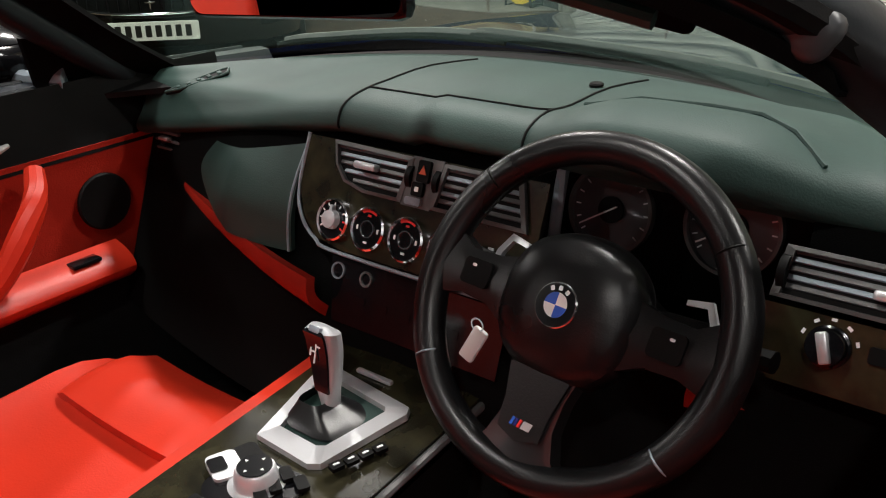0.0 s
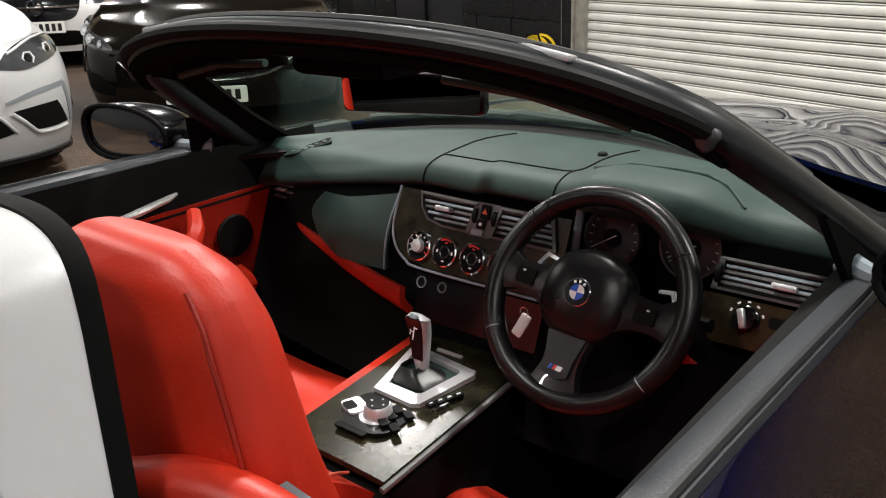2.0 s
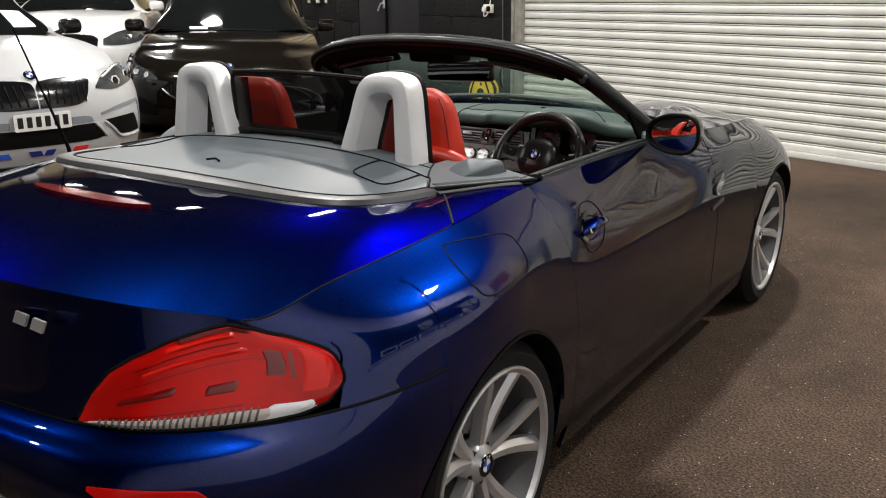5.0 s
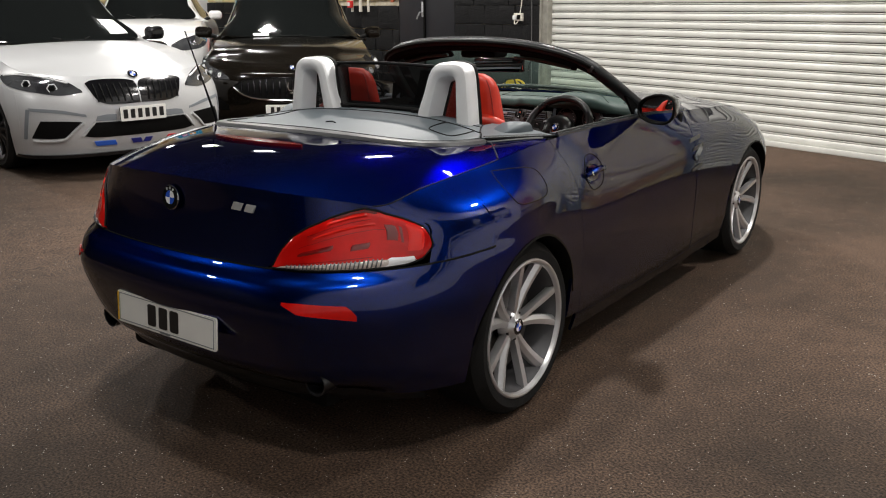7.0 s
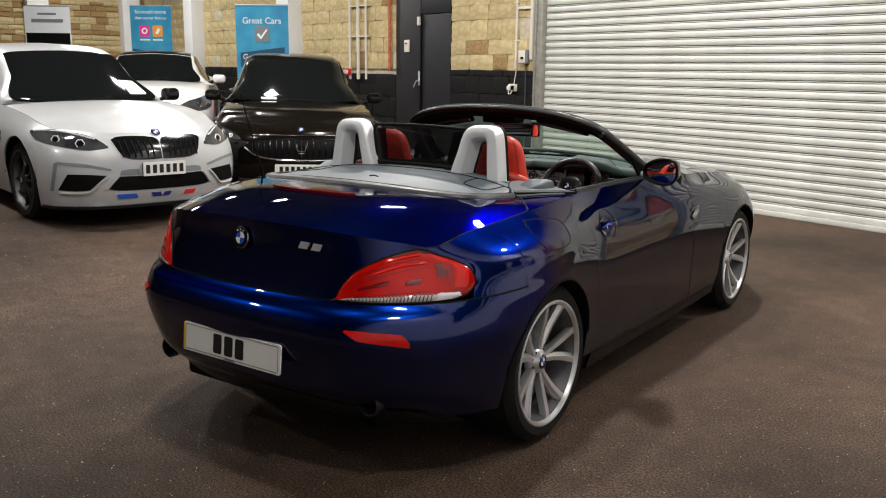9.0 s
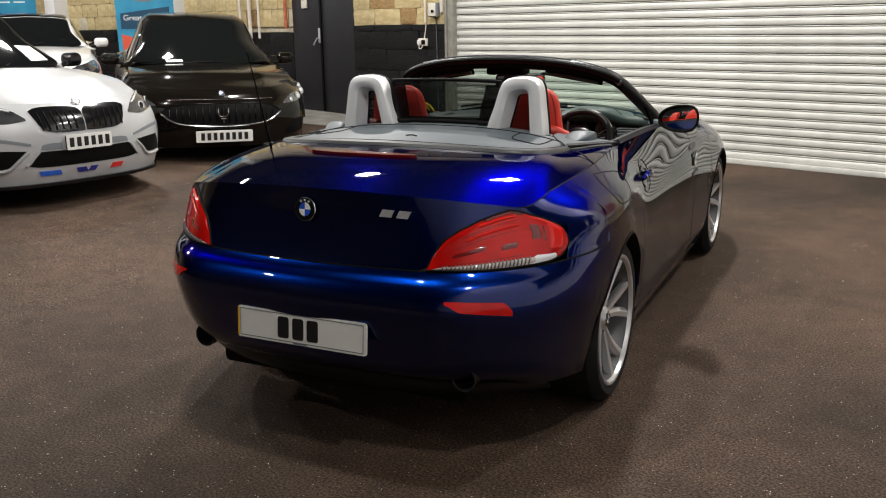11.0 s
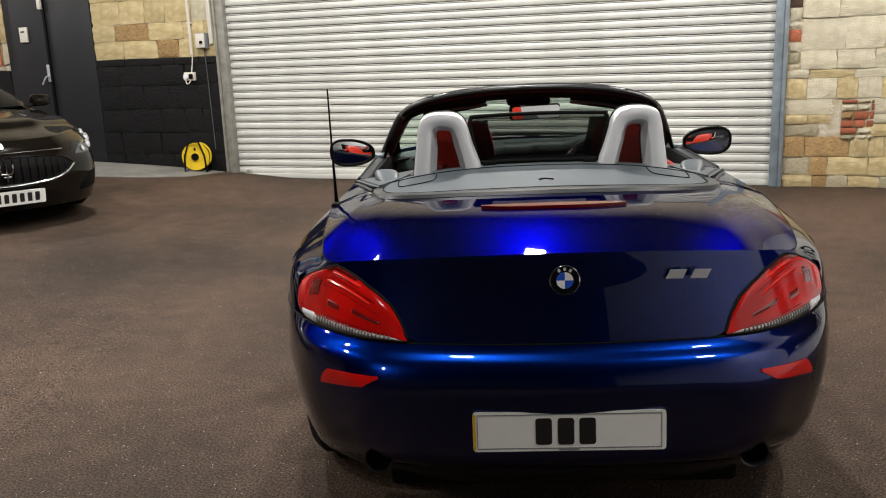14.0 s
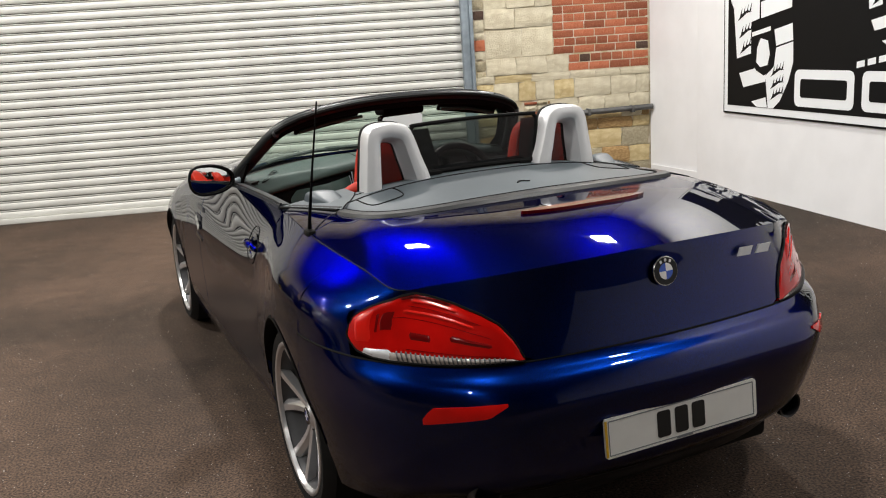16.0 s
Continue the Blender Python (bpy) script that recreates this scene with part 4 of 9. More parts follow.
# front wings
us = np.unique(np.concatenate([[U_FRONT + 0.015], np.linspace(11.3, 14.6, 80), [14.9]]))
pair("front_wing", shell(net.panel(us, lambda u: max(arch_low(u), 0.75 if u < 11.9 else 0), 6.985, 20), 0.012, (9, 1, 0.6)), M_BLUE, car)
us = np.linspace(14.92, 17, 18)
nose = net.panel(us, lambda u: arch_low(u), 6.985, 14)
part("front_bumper", join(shell(nose, 0.012, (3, 9, 0.5)), mirrored(shell(nose, 0.012, (3, 9, 0.5)))), M_BLUE, car)

# boot lid: upright tail face and the deck up to the folded roof's edge
us = np.unique(np.concatenate([np.linspace(0, 1.62, 12), np.linspace(1.605, 3.7, 40)]))
tail = wide(both(us), lambda u: 5.05 if u < 1.6 else tl_hi(u) + 0.04, 7.0, 14)
T_EDGE = np.array([(0, -1.528, 1.004), (0.28, -1.514, 1.000), (0.42, -1.495, 0.995), (0.512, -1.464, 0.990), (0.570, -1.415, 0.985), (0.603, -1.34, 0.979), (0.620, -1.24, 0.972), (0.626, -1.15, 0.968)])


T_FINE = spline(T_EDGE, 141)
deck = []
for u in both(np.linspace(0, 7.0, 71)):
    a, b = net.at(abs(u), 7.0), T_FINE[int(round(abs(u) * 20))]
    s = np.linspace(0, 1, 14)[:, None]
    P = a + (b - a) * s
    P[:, 2] += 0.020 * np.sin(s[:, 0] * math.pi) * (1 if abs(u) < 4 else max(0.3, 1 - 0.24 * (abs(u) - 4)))
    deck.append(P * ([-1, 1, 1] if u < 0 else [1, 1, 1]))
deck = np.array(deck)
lid = part("boot_lid", join(shell(tail, 0.012, (0, -9, 0.8)), shell(deck, 0.012, (0, -1.7, 9))), M_BLUE, car, angle=50)
# dark shut-line gaskets under the gaps
for u0, u1, v in ((0.0, 5.72, 5.01),):
    line = [tuple(net.at(u, v) * np.array([1, 1, 1]) - np.array([0, -0.004, 0])) for u in np.linspace(u0, u1, 50)]
    pair("shut_line", tube(line, 0.004, 6), M_BLACK, car)
pair("boot_seam", tube([tuple(net.at(u, 6.995) + np.array([0, 0, 0.0])) for u in np.linspace(3.7, 7.0, 34)], 0.002, 6), M_BLACK, car)
up = [tuple(T_FINE[140] * (1 - s) + net.at(7.0, 7.0) * s + np.array([0, 0.004, 0.001 + 0.006 * math.sin(s * math.pi)])) for s in np.linspace(0, 1, 10)]
pair("boot_seam", tube(up, 0.0035, 6), M_BLACK, car)

# shoulder between the boot lid and the cockpit, and the grey deck over the folded roof
side_top = []
for k, y in enumerate(np.linspace(-1.285, -0.93, 10)):
    u = net.u_at(y, 6.9, 6.5, 9.5)
    a = net.at(u, 7.0)
    b = np.array([0.612 + 0.02 * k / 9, y + 0.065 - 0.04 * k / 9, 0.972 - 0.004 * k / 9])
    side_top.append([a + (b - a) * s + np.array([0, 0, 0.006 * math.sin(s * math.pi)]) for s in np.linspace(0, 1, 6)])
shoulders = pair("shoulder", shell(side_top, 0.01, (0.7, -1.1, 9)), M_BLUE, car)

# aluminium-look band round the deck
inner = []
for u in both(np.linspace(0, 7.0, 71)):
    p = T_FINE[int(round(abs(u) * 20))] * ([-1, 1, 1] if u < 0 else [1, 1, 1])
    w = 0.066 - 0.026 * abs(u) / 7
    c = np.array([0, -0.95, p[2] + 0.004])
    q = p + (c - p) / np.linalg.norm((c - p)[:2]) * w
    inner.append((p, q))
band = [[p + np.array([0, 0, 0.001]), p + (q - p) * 0.15 + np.array([0, 0, 0.012]), p + (q - p) * 0.6 + np.array([0, 0, 0.016]), q + np.array([0, 0, 0.012])] for p, q in inner]
part("deck_trim_band", shell(band, 0.008, (0, -1.3, 9)), M_TRIM, car, "dark satin aluminium band")


def deck_z(x, y):
    return 1.038 - 0.20 * abs(x) ** 2.6 - 0.06 * max(0, -1.12 - y) + 0.0


top = []
for p, q in inner:
    row = []
    x1 = q[0] * 0.985
    end = np.array([x1, max(-1.0, q[1] + 0.001), deck_z(x1, -1.0)])
    for s in np.linspace(0, 1, 12):
        r = q + (end - q) * s
        r[2] = (q[2] + 0.009) * (1 - s) ** 2 + (1 - (1 - s) ** 2) * deck_z(r[0], r[1])
        row.append(r)
    top.append(row)
roof_deck = part("roof_deck", shell(top, 0.01, (0, -1.2, 9)), M_TONNEAU, car, "satin grey cover over the folded roof")
part("bulkhead", box(-0.62, 0.62, -0.990, -0.955, 0.45, 0.962, 0.01), M_BLACK, car)
# shut lines drawn by thin dark cords in the deck
edge_x = lambda y: 0.612 + (y + 1.164) * 0.40
side_z = lambda x: 1.0035 - 0.15 * (x - 0.50)
side_in = lambda y: float(np.interp(y, [-1.18, -1.157, -1.107, -1.04, -0.999, -0.865], [0.606, 0.588, 0.551, 0.511, 0.493, 0.493]))
side_decks = pair("side_deck", shell([[(side_in(y) + (edge_x(y) - side_in(y)) * k, y, side_z(side_in(y) + (edge_x(y) - side_in(y)) * k)) for k in np.linspace(0, 1, 8)] for y in np.linspace(-1.172, -0.865, 20)], 0.014, (0.6, -1, 9)), M_TONNEAU, car)
DECK_TREES = [BVHTree.FromPolygons([v.co for v in o.data.vertices], [p.vertices for p in o.data.polygons]) for o in [roof_deck] + list(side_decks)]


def top_z(x, y, trees=DECK_TREES):
    """Height of the car's top skin over a point of the plan."""
    hits = [t.ray_cast(Vector((x, y, 2.0)), Vector((0, 0, -1)))[0] for t in trees]
    return max([h.z for h in hits if h is not None], default=deck_z(x, y))


def deck_line(name, pts, r=0.0026, n=60, mir=True):
    shape = tube([(p[0], p[1], top_z(p[0], p[1]) + 0.0008) for p in spline([(x, y, 0) for x, y in pts], n)], r, 6)
    pair(name, shape, M_BLACK, car) if mir else part(name, shape, M_BLACK, car)


deck_line("flap_line", [(0.392, -1.096), (0.389, -1.13), (0.389, -1.162), (0.392, -1.195), (0.400, -1.217), (0.421, -1.231), (0.459, -1.241), (0.494, -1.246), (0.510, -1.242), (0.521, -1.227), (0.529, -1.178), (0.532, -1.114)])
deck_line("deck_seam", [(-0.566, -1.116), (-0.531, -1.110), (-0.40, -1.095), (-0.2, -1.088), (0, -1.086), (0.2, -1.088), (0.40, -1.095), (0.531, -1.110), (0.566, -1.116)], 0.0026, 90, False)
deck_line("deck_seam", [(0.497, -0.999), (0.515, -1.04), (0.552, -1.104), (0.566, -1.117), (0.583, -1.142), (0.592, -1.157), (0.606, -1.18)])
deck_line("deck_seam", [(0.454, -1.043), (0.511, -1.040)], 0.0016, 8)
part("deck_gap", tube([(q[0], q[1], q[2] + 0.0115) for p, q in inner], 0.0034, 6), M_BLACK, car)
part("deck_mark", tube([tuple(p) for p in spline([(-0.02, -1.33, top_z(-0.02, -1.33) + 0.002), (0.0, -1.315, top_z(0, -1.315) + 0.002), (0.03, -1.33, top_z(0.03, -1.33) + 0.002)], 16)], 0.003, 6), M_BLACK, car)
# front corners of the deck: the hinge cover humps and window slots
hump = []
for s in np.linspace(0, 1, 16):
    y = -1.040 + 0.138 * s
    h = 0.041 * min(1, (s / 0.70) ** 0.85) * (1 if s < 0.93 else math.sqrt(max(0, 1 - ((s - 0.93) / 0.07) ** 2)))
    w = 0.020 + 0.030 * math.sin(min(1, s / 0.62) * math.pi / 2)
    hump.append([(0.578 + 0.026 * s + w * math.copysign(abs(math.cos(a)) ** 0.62, math.cos(a)), y + 0.022 * math.cos(a) * s, 0.976 + 0.006 * (1 - s) + h * max(0, math.sin(a)) ** 0.40) for a in np.linspace(0, math.pi, 17)])
pair("hinge_cover", grid(hump), M_TONNEAU, car)
SHOULDER_TREE = [BVHTree.FromPolygons([v.co for v in o.data.vertices], [p.vertices for p in o.data.polygons]) for o in shoulders]
pair("window_channel", shell([[(edge_x(y) - 0.020 + 0.018 * k, y, side_z(edge_x(y) - 0.020) + 0.0025 - 0.009 * k * k) for k in np.linspace(0, 1, 5)] for y in np.linspace(-1.150, -0.900, 12)], 0.006, (0.6, -1, 9)), M_CHANNEL, car, "dark window channel")
pair("window_slot", tube([(edge_x(y) + 0.004, y, side_z(edge_x(y)) - 0.004) for y in np.linspace(-1.165, -0.865, 10)], 0.0055, 8), M_BLACK, car, "black window seal")
pair("waist_lip", shell([[(edge_x(y) + 0.007 + 0.017 * k, y, top_z(edge_x(y) + 0.007 + 0.017 * k, y, SHOULDER_TREE[:1]) + 0.003 + 0.003 * math.sin(math.pi * k)) for k in np.linspace(0, 1, 5)] for y in np.linspace(-1.17, -0.93, 14)], 0.004, (0.6, -1, 9)), M_CHANNEL, car, "grey waist strip")
pair("slot_clip", box(0.704, 0.712, -0.905, -0.868, 0.967, 0.975, 0.003), M_TRIM, car)

def facing(ob, way):
    """Turns an open sheet so that its faces look along a direction."""
    me = ob.data
    if sum((p.normal.dot(Vector(way)) * p.area for p in me.polygons)) < 0:
        me.flip_normals()


# roll hoops with dark mesh inside and between them
H_OUT = [(0.212, 1.000), (0.228, 1.055), (0.252, 1.122), (0.271, 1.184), (0.291, 1.221), (0.324, 1.238), (0.368, 1.242), (0.413, 1.238), (0.443, 1.222), (0.457, 1.186), (0.466, 1.122), (0.475, 1.055), (0.482, 0.990)]
H_IN = [(0.278, 1.000), (0.289, 1.055), (0.304, 1.112), (0.315, 1.156), (0.326, 1.177), (0.346, 1.187), (0.370, 1.190), (0.391, 1.187), (0.402, 1.174), (0.405, 1.146), (0.408, 1.106), (0.412, 1.055), (0.416, 0.990)]
FUNNEL = 0.020
h_out, h_in = spline(H_OUT, 49), spline(H_IN, 49)


def hoop_rows(y0, y1, grow=0.0, soft=0.021):
    """Sections of the hoop, rounded at the outer corners, between a rear and a front face."""
    rows = []
    for (xo, zo), (xi, zi) in zip(h_out, h_in):
        lean = 0.016 * (max(zo, zi) - 1.0) / 0.25
        d = np.array([xi - xo, zi - zo])
        w = np.linalg.norm(d)
        d = d / w
        row = []
        for a, b in ((0, 1), (0, soft), (0.3 * soft, 0.3 * soft), (soft, 0), (w - 0.7 * soft, 0), (w - 0.15 * soft, 0.3 * soft), (w, 0.8 * soft), (w + FUNNEL, 1), (0, 1)):
            q = np.array([xo, zo]) + d * (a + grow * (1 if a > w / 2 else -1))
            row.append((q[0], (y1 if b == 1 else y0 + b) + lean, q[1]))
        rows.append(row)
    return rows


hoops = pair("roll_hoop", grid(hoop_rows(-1.072, -1.000)), M_HOOP, car, "satin silver roll hoop")
for ob, sg in zip(hoops, (1, -1)):
    flip = (lambda q: q) if sg > 0 else mirrored
    part("hoop_backing", flip(grid(hoop_rows(-1.000, -0.984, 0.003, 0.003))), M_BLACK, ob, "black hoop backing")
    insert = []
    for (xo, zo), (xi, zi) in zip(h_out, h_in):
        w = math.hypot(xi - xo, zi - zo)
        insert.append((xi + (xi - xo) / w * FUNNEL, -0.998 + 0.016 * (zi - 1.0) / 0.25, zi + (zi - zo) / w * FUNNEL))
    facing(part("hoop_mesh", flip((insert, [tuple(range(49))])), M_MESH, ob, "dark see-through mesh", smooth=False), (0, -1, 0))
wd = [tuple(p) for p in spline([(-0.238, -1.012, 1.045), (-0.243, -1.005, 1.10), (-0.262, -0.994, 1.190), (-0.255, -0.990, 1.212), (-0.235, -0.988, 1.219), (0.0, -0.985, 1.224), (0.235, -0.988, 1.219), (0.255, -0.990, 1.212), (0.262, -0.994, 1.190), (0.243, -1.005, 1.10), (0.238, -1.012, 1.045)], 60)]
windbreak = part("wind_deflector", join(tube(wd, 0.0075, 8), tube([wd[0], (0, -1.012, 1.048), wd[-1]], 0.009, 8)), M_BLACK, car, "dark framed wind deflector")
facing(part("mesh", (wd, [tuple(range(60))]), M_MESH, windbreak, "dark see-through mesh", smooth=False), (0, -1, 0))
for sg in (-1, 1):
    strip = [[(sg * (abs(x) - d), y - 0.002, z) for d in (0.004, 0.036, 0.070)] for x, y, z in wd if sg * x > 0.236 and z < 1.205]
    facing(part("border", grid(strip), M_BORDER, windbreak, "dark printed border"), (0, -1, 0))
facing(part("border", grid([[(x, -1.013, z) for z in (1.050, 1.066)] for x in np.linspace(-0.19, 0.19, 9)]), M_BORDER, windbreak, "dark printed border"), (0, -1, 0))
for x in (-0.19, 0.19):
    part("deflector_clip", box(x - 0.025, x + 0.025, -1.03, -1.0, 1.02, 1.05, 0.006), M_BLACK, windbreak)

# windscreen with its frame
FR = [(0.715, 0.10, 0.945), (0.695, 0.03, 0.985), (0.650, -0.09, 1.065), (0.610, -0.185, 1.130), (0.578, -0.245, 1.172), (0.53, -0.285, 1.203), (0.44, -0.312, 1.233), (0.30, -0.335, 1.258), (0.15, -0.346, 1.270), (0, -0.35, 1.273)]
FRM = FR + [(-x, y, z) for x, y, z in FR[-2::-1]]
fpts = spline(FRM, 90)
SLOPE = Vector((0, -0.76, 0.65))


def frame_side(i):
    d = Vector(fpts[min(i + 1, 89)] - fpts[max(i - 1, 0)]).normalized()
    c = Vector((0, 0.62, 1.08)) - Vector(fpts[i])
    s = SLOPE.cross(Vector((1, 0, 0))).normalized()
    s = (s - d * s.dot(d)).normalized()
    return s, s.cross(d)


screen = part("windscreen_frame", sweep([tuple(p) for p in fpts], rrect(0.044, 0.060, 0.018, 4), frame_side), M_FRAME, car, "satin black windscreen frame")
seal = [Vector(p) + Vector((0, -0.035, 0.012)) for p in fpts[14:76]]
part("header_seal", tube([tuple(p) for p in seal], 0.011, 8), M_BLACK, screen, "black rubber roof seal")
seal = [Vector(p) + Vector((0, 0.0, 0.030)) for p in fpts[10:80]]
part("header_strip", tube([tuple(p) for p in seal], 0.006, 6), M_TRIM, screen)
for sg in (1, -1):
    part("roof_latch", moved(box(-0.050, 0.050, -0.012, 0.012, -0.004, 0.006, 0.004), Matrix.Translation((sg * 0.385, -0.324, 1.269)) @ Matrix.Rotation(radians(10 * sg), 4, "Y") @ Matrix.Rotation(radians(-12), 4, "X") @ Matrix.Rotation(radians(-5 * sg), 4, "Z")), M_SATIN, screen, "bright roof latch plate")
    part("latch_slot", moved(box(-0.034, 0.004, -0.007, 0.007, 0.002, 0.008, 0.001), Matrix.Translation((sg * 0.385, -0.324, 1.269)) @ Matrix.Rotation(radians(10 * sg), 4, "Y") @ Matrix.Rotation(radians(-12), 4, "X") @ Matrix.Rotation(radians(-5 * sg), 4, "Z")), M_BLACK, screen)
    part("frame_end_cap", moved(box(-0.024, 0.024, -0.016, 0.016, -0.017, 0.017, 0.011, 4), Matrix.Translation((sg * 0.572, -0.268, 1.180)) @ Matrix.Rotation(radians(35 * sg), 4, "Y")), M_TRIM, screen, "grey roof guide bush")
glassP = []
for s in np.linspace(0, 1, 10):
    row = []
    for k in np.linspace(-1, 1, 21):
        lo = Vector((0.70 * k, 0.42 - 0.31 * abs(k) ** 2.2, 0.985 - 0.03 * k * k))
        hi = Vector((0.545 * k, -0.31 + 0.06 * abs(k) ** 3, 1.262 - 0.075 * abs(k) ** 2.6))
        row.append(tuple(lo.lerp(hi, s) + Vector((0, 0.03, 0.02)) * math.sin(s * math.pi)))
    glassP.append(row)
gl = part("windscreen_glass", grid(glassP), M_SCREEN, screen, "clear green-tinted windscreen")
facing(gl, (0, -1, 0))
gl.visible_shadow = False
for sg in (1, -1):
    vis = part("sun_visor", moved(box(-0.15, 0.15, -0.008, 0.008, -0.038, 0.038, 0.007), Matrix.Translation((sg * 0.345, -0.240, 1.212)) @ Matrix.Rotation(radians(9 * sg), 4, "Y") @ Matrix.Rotation(radians(38), 4, "X")), M_LINING, screen, "black sun visor folded up")
    part("visor_edge", tube([(sg * 0.19, -0.272, 1.214), (sg * 0.33, -0.264, 1.202), (sg * 0.47, -0.246, 1.170)], 0.007, 8), M_DASH, vis)
lining = [[Vector(fpts[i]) + Vector((0, d, e)) for d, e in ((-0.030, -0.010), (-0.020, -0.026), (0.02, -0.034), (0.06, -0.030), (0.064, -0.022))] for i in range(18, 72)]
part("header_lining", shell(lining, 0.004, (0, 0, -9)), M_LINING, screen, "matt black header lining")
part("mirror_mount", box(-0.10, 0.10, -0.30, -0.18, 1.205, 1.245, 0.015), M_LINING, screen)
for sg in (1, -1):
    trim = [[(sg * (x - 0.020 * k - 0.03 * k * max(0, 1.03 - z) / 0.05), y + 0.108 * k, z - 0.006 + 0.010 * math.sin(math.pi * k)) for k in np.linspace(0, 1, 7)] for x, y, z in spline(FR[:6], 16)]
    part("pillar_trim", shell(trim, 0.012, (0, -1, 3)), M_LINING, screen, "matt black pillar trim")
    sail = [(sg * x, y, z) for x, y, z in ((0.668, -0.105, 1.045), (0.712, -0.068, 0.925), (0.722, 0.08, 0.925), (0.700, 0.035, 0.985), (0.672, -0.03, 1.03))]
    part("mirror_sail", (sail + [(x + sg * 0.012, y, z) for x, y, z in sail], [(0, 1, 2, 3, 4), (9, 8, 7, 6, 5)] + [(i, (i + 1) % 5, (i + 1) % 5 + 5, i + 5) for i in range(5)]), M_LINING, screen, "black triangular mirror panel", smooth=False)
imirror = part("interior_mirror", moved(box(-0.128, 0.128, -0.012, 0.02, -0.036, 0.036, 0.014), Matrix.Translation((0.036, -0.16, 1.165)) @ Matrix.Rotation(radians(18), 4, "Z") @ Matrix.Rotation(radians(2), 4, "X")), M_GLOSSBLACK, car, "black rear-view mirror")
part("mirror_glass", moved(prism(rrect(0.240, 0.058, 0.014), 0, 0.002), Matrix.Translation((0.036, -0.16, 1.165)) @ Matrix.Rotation(radians(18), 4, "Z") @ Matrix.Rotation(radians(2), 4, "X") @ Matrix.Translation((0, -0.0125, 0)) @ Matrix.Rotation(radians(90), 4, "X")), M_MIRROR, imirror, "mirror glass")
part("mirror_stalk", tube([(0.0, -0.13, 1.16), (0.0, -0.09, 1.19), (0.0, -0.14, 1.225)], 0.012, 8), M_BLACK, imirror)
part("mirror_sensor", box(-0.022, 0.022, -0.125, -0.09, 1.155, 1.175, 0.006), M_BLACK, imirror)

# bonnet, cowl and wipers
mid = lambda y: float(np.interp(y, [0.3, 0.75, 1.25, 1.6, 1.75, 1.89, 1.93], [0.982, 0.972, 0.930, 0.866, 0.822, 0.752, 0.715]))
hood = []
for u in np.concatenate([np.linspace(11.3, 14, 34), np.linspace(14.1, 16.95, 24)]):
    a = net.at(u, 7.0)
    row = []
    for k in np.linspace(-1, 1, 41):
        s = abs(k)
        z = a[2] + (mid(a[1]) - a[2]) * (1 - s ** 2.4)
        z += 0.010 * math.exp(-((s - 0.55) / 0.13) ** 2) * min(1, max(0, (2.0 - a[1]) / 0.6))
        row.append((a[0] * k, a[1] + 0.12 * (1 - s * s) * min(1, max(0, (0.9 - a[1]) / 0.6)), z))
    hood.append(row)
part("bonnet", shell(hood, 0.01, (0, 1, 9)), M_BLUE, car)
part("cowl", shell([[(0.72 * k, 0.47 - 0.32 * abs(k) ** 2.2 + o, 0.955 - 0.03 * k * k + h) for k in np.linspace(-1, 1, 25)] for o, h in ((-0.16, 0.0), (-0.05, 0.012), (0.06, 0.01), (0.16, -0.01))], 0.01, (0, 0.4, 9)), M_BLACK, car)
for pts_w in ([(0.52, 0.34, 0.985), (0.25, 0.41, 1.003), (-0.10, 0.435, 1.012), (-0.16, 0.43, 1.012)], [(0.10, 0.45, 0.99), (-0.2, 0.42, 1.01), (-0.44, 0.33, 0.998), (-0.5, 0.30, 0.99)]):
    wp = part("wiper_arm", tube([tuple(p) for p in spline(pts_w, 20)], 0.008, 6), M_PIPE, car, "grey windscreen wiper")
    part("wiper_blade", tube([(x, y - 0.02, z - 0.004) for x, y, z in spline(pts_w, 20)[4:]], 0.006, 6), M_BLACK, wp)

# rear lamps
def lamp_shape(u0, u1, flo, fhi, lift, nu=30, nv=9):
    out = []
    for u in np.linspace(u0, u1, nu):
        lo, hi = tl_lo(u), tl_hi(u)
        v = lo + (hi - lo) * np.linspace(flo, fhi, nv)
        P = net.at(np.full(nv, u), v)
        out.append(P)
    P = np.array(out)
    n = normals(P)
    if (n[..., 1].mean() > 0):
        n = -n
    e = np.minimum(np.linspace(0, 1, nu), np.linspace(1, 0, nu))[:, None] * nu / 3
    f = np.minimum(np.linspace(0, 1, nv), np.linspace(1, 0, nv))[None] * nv / 2
    return P + n * (lift * np.clip(np.minimum(e, f), 0.15, 1) ** 0.5)[..., None]


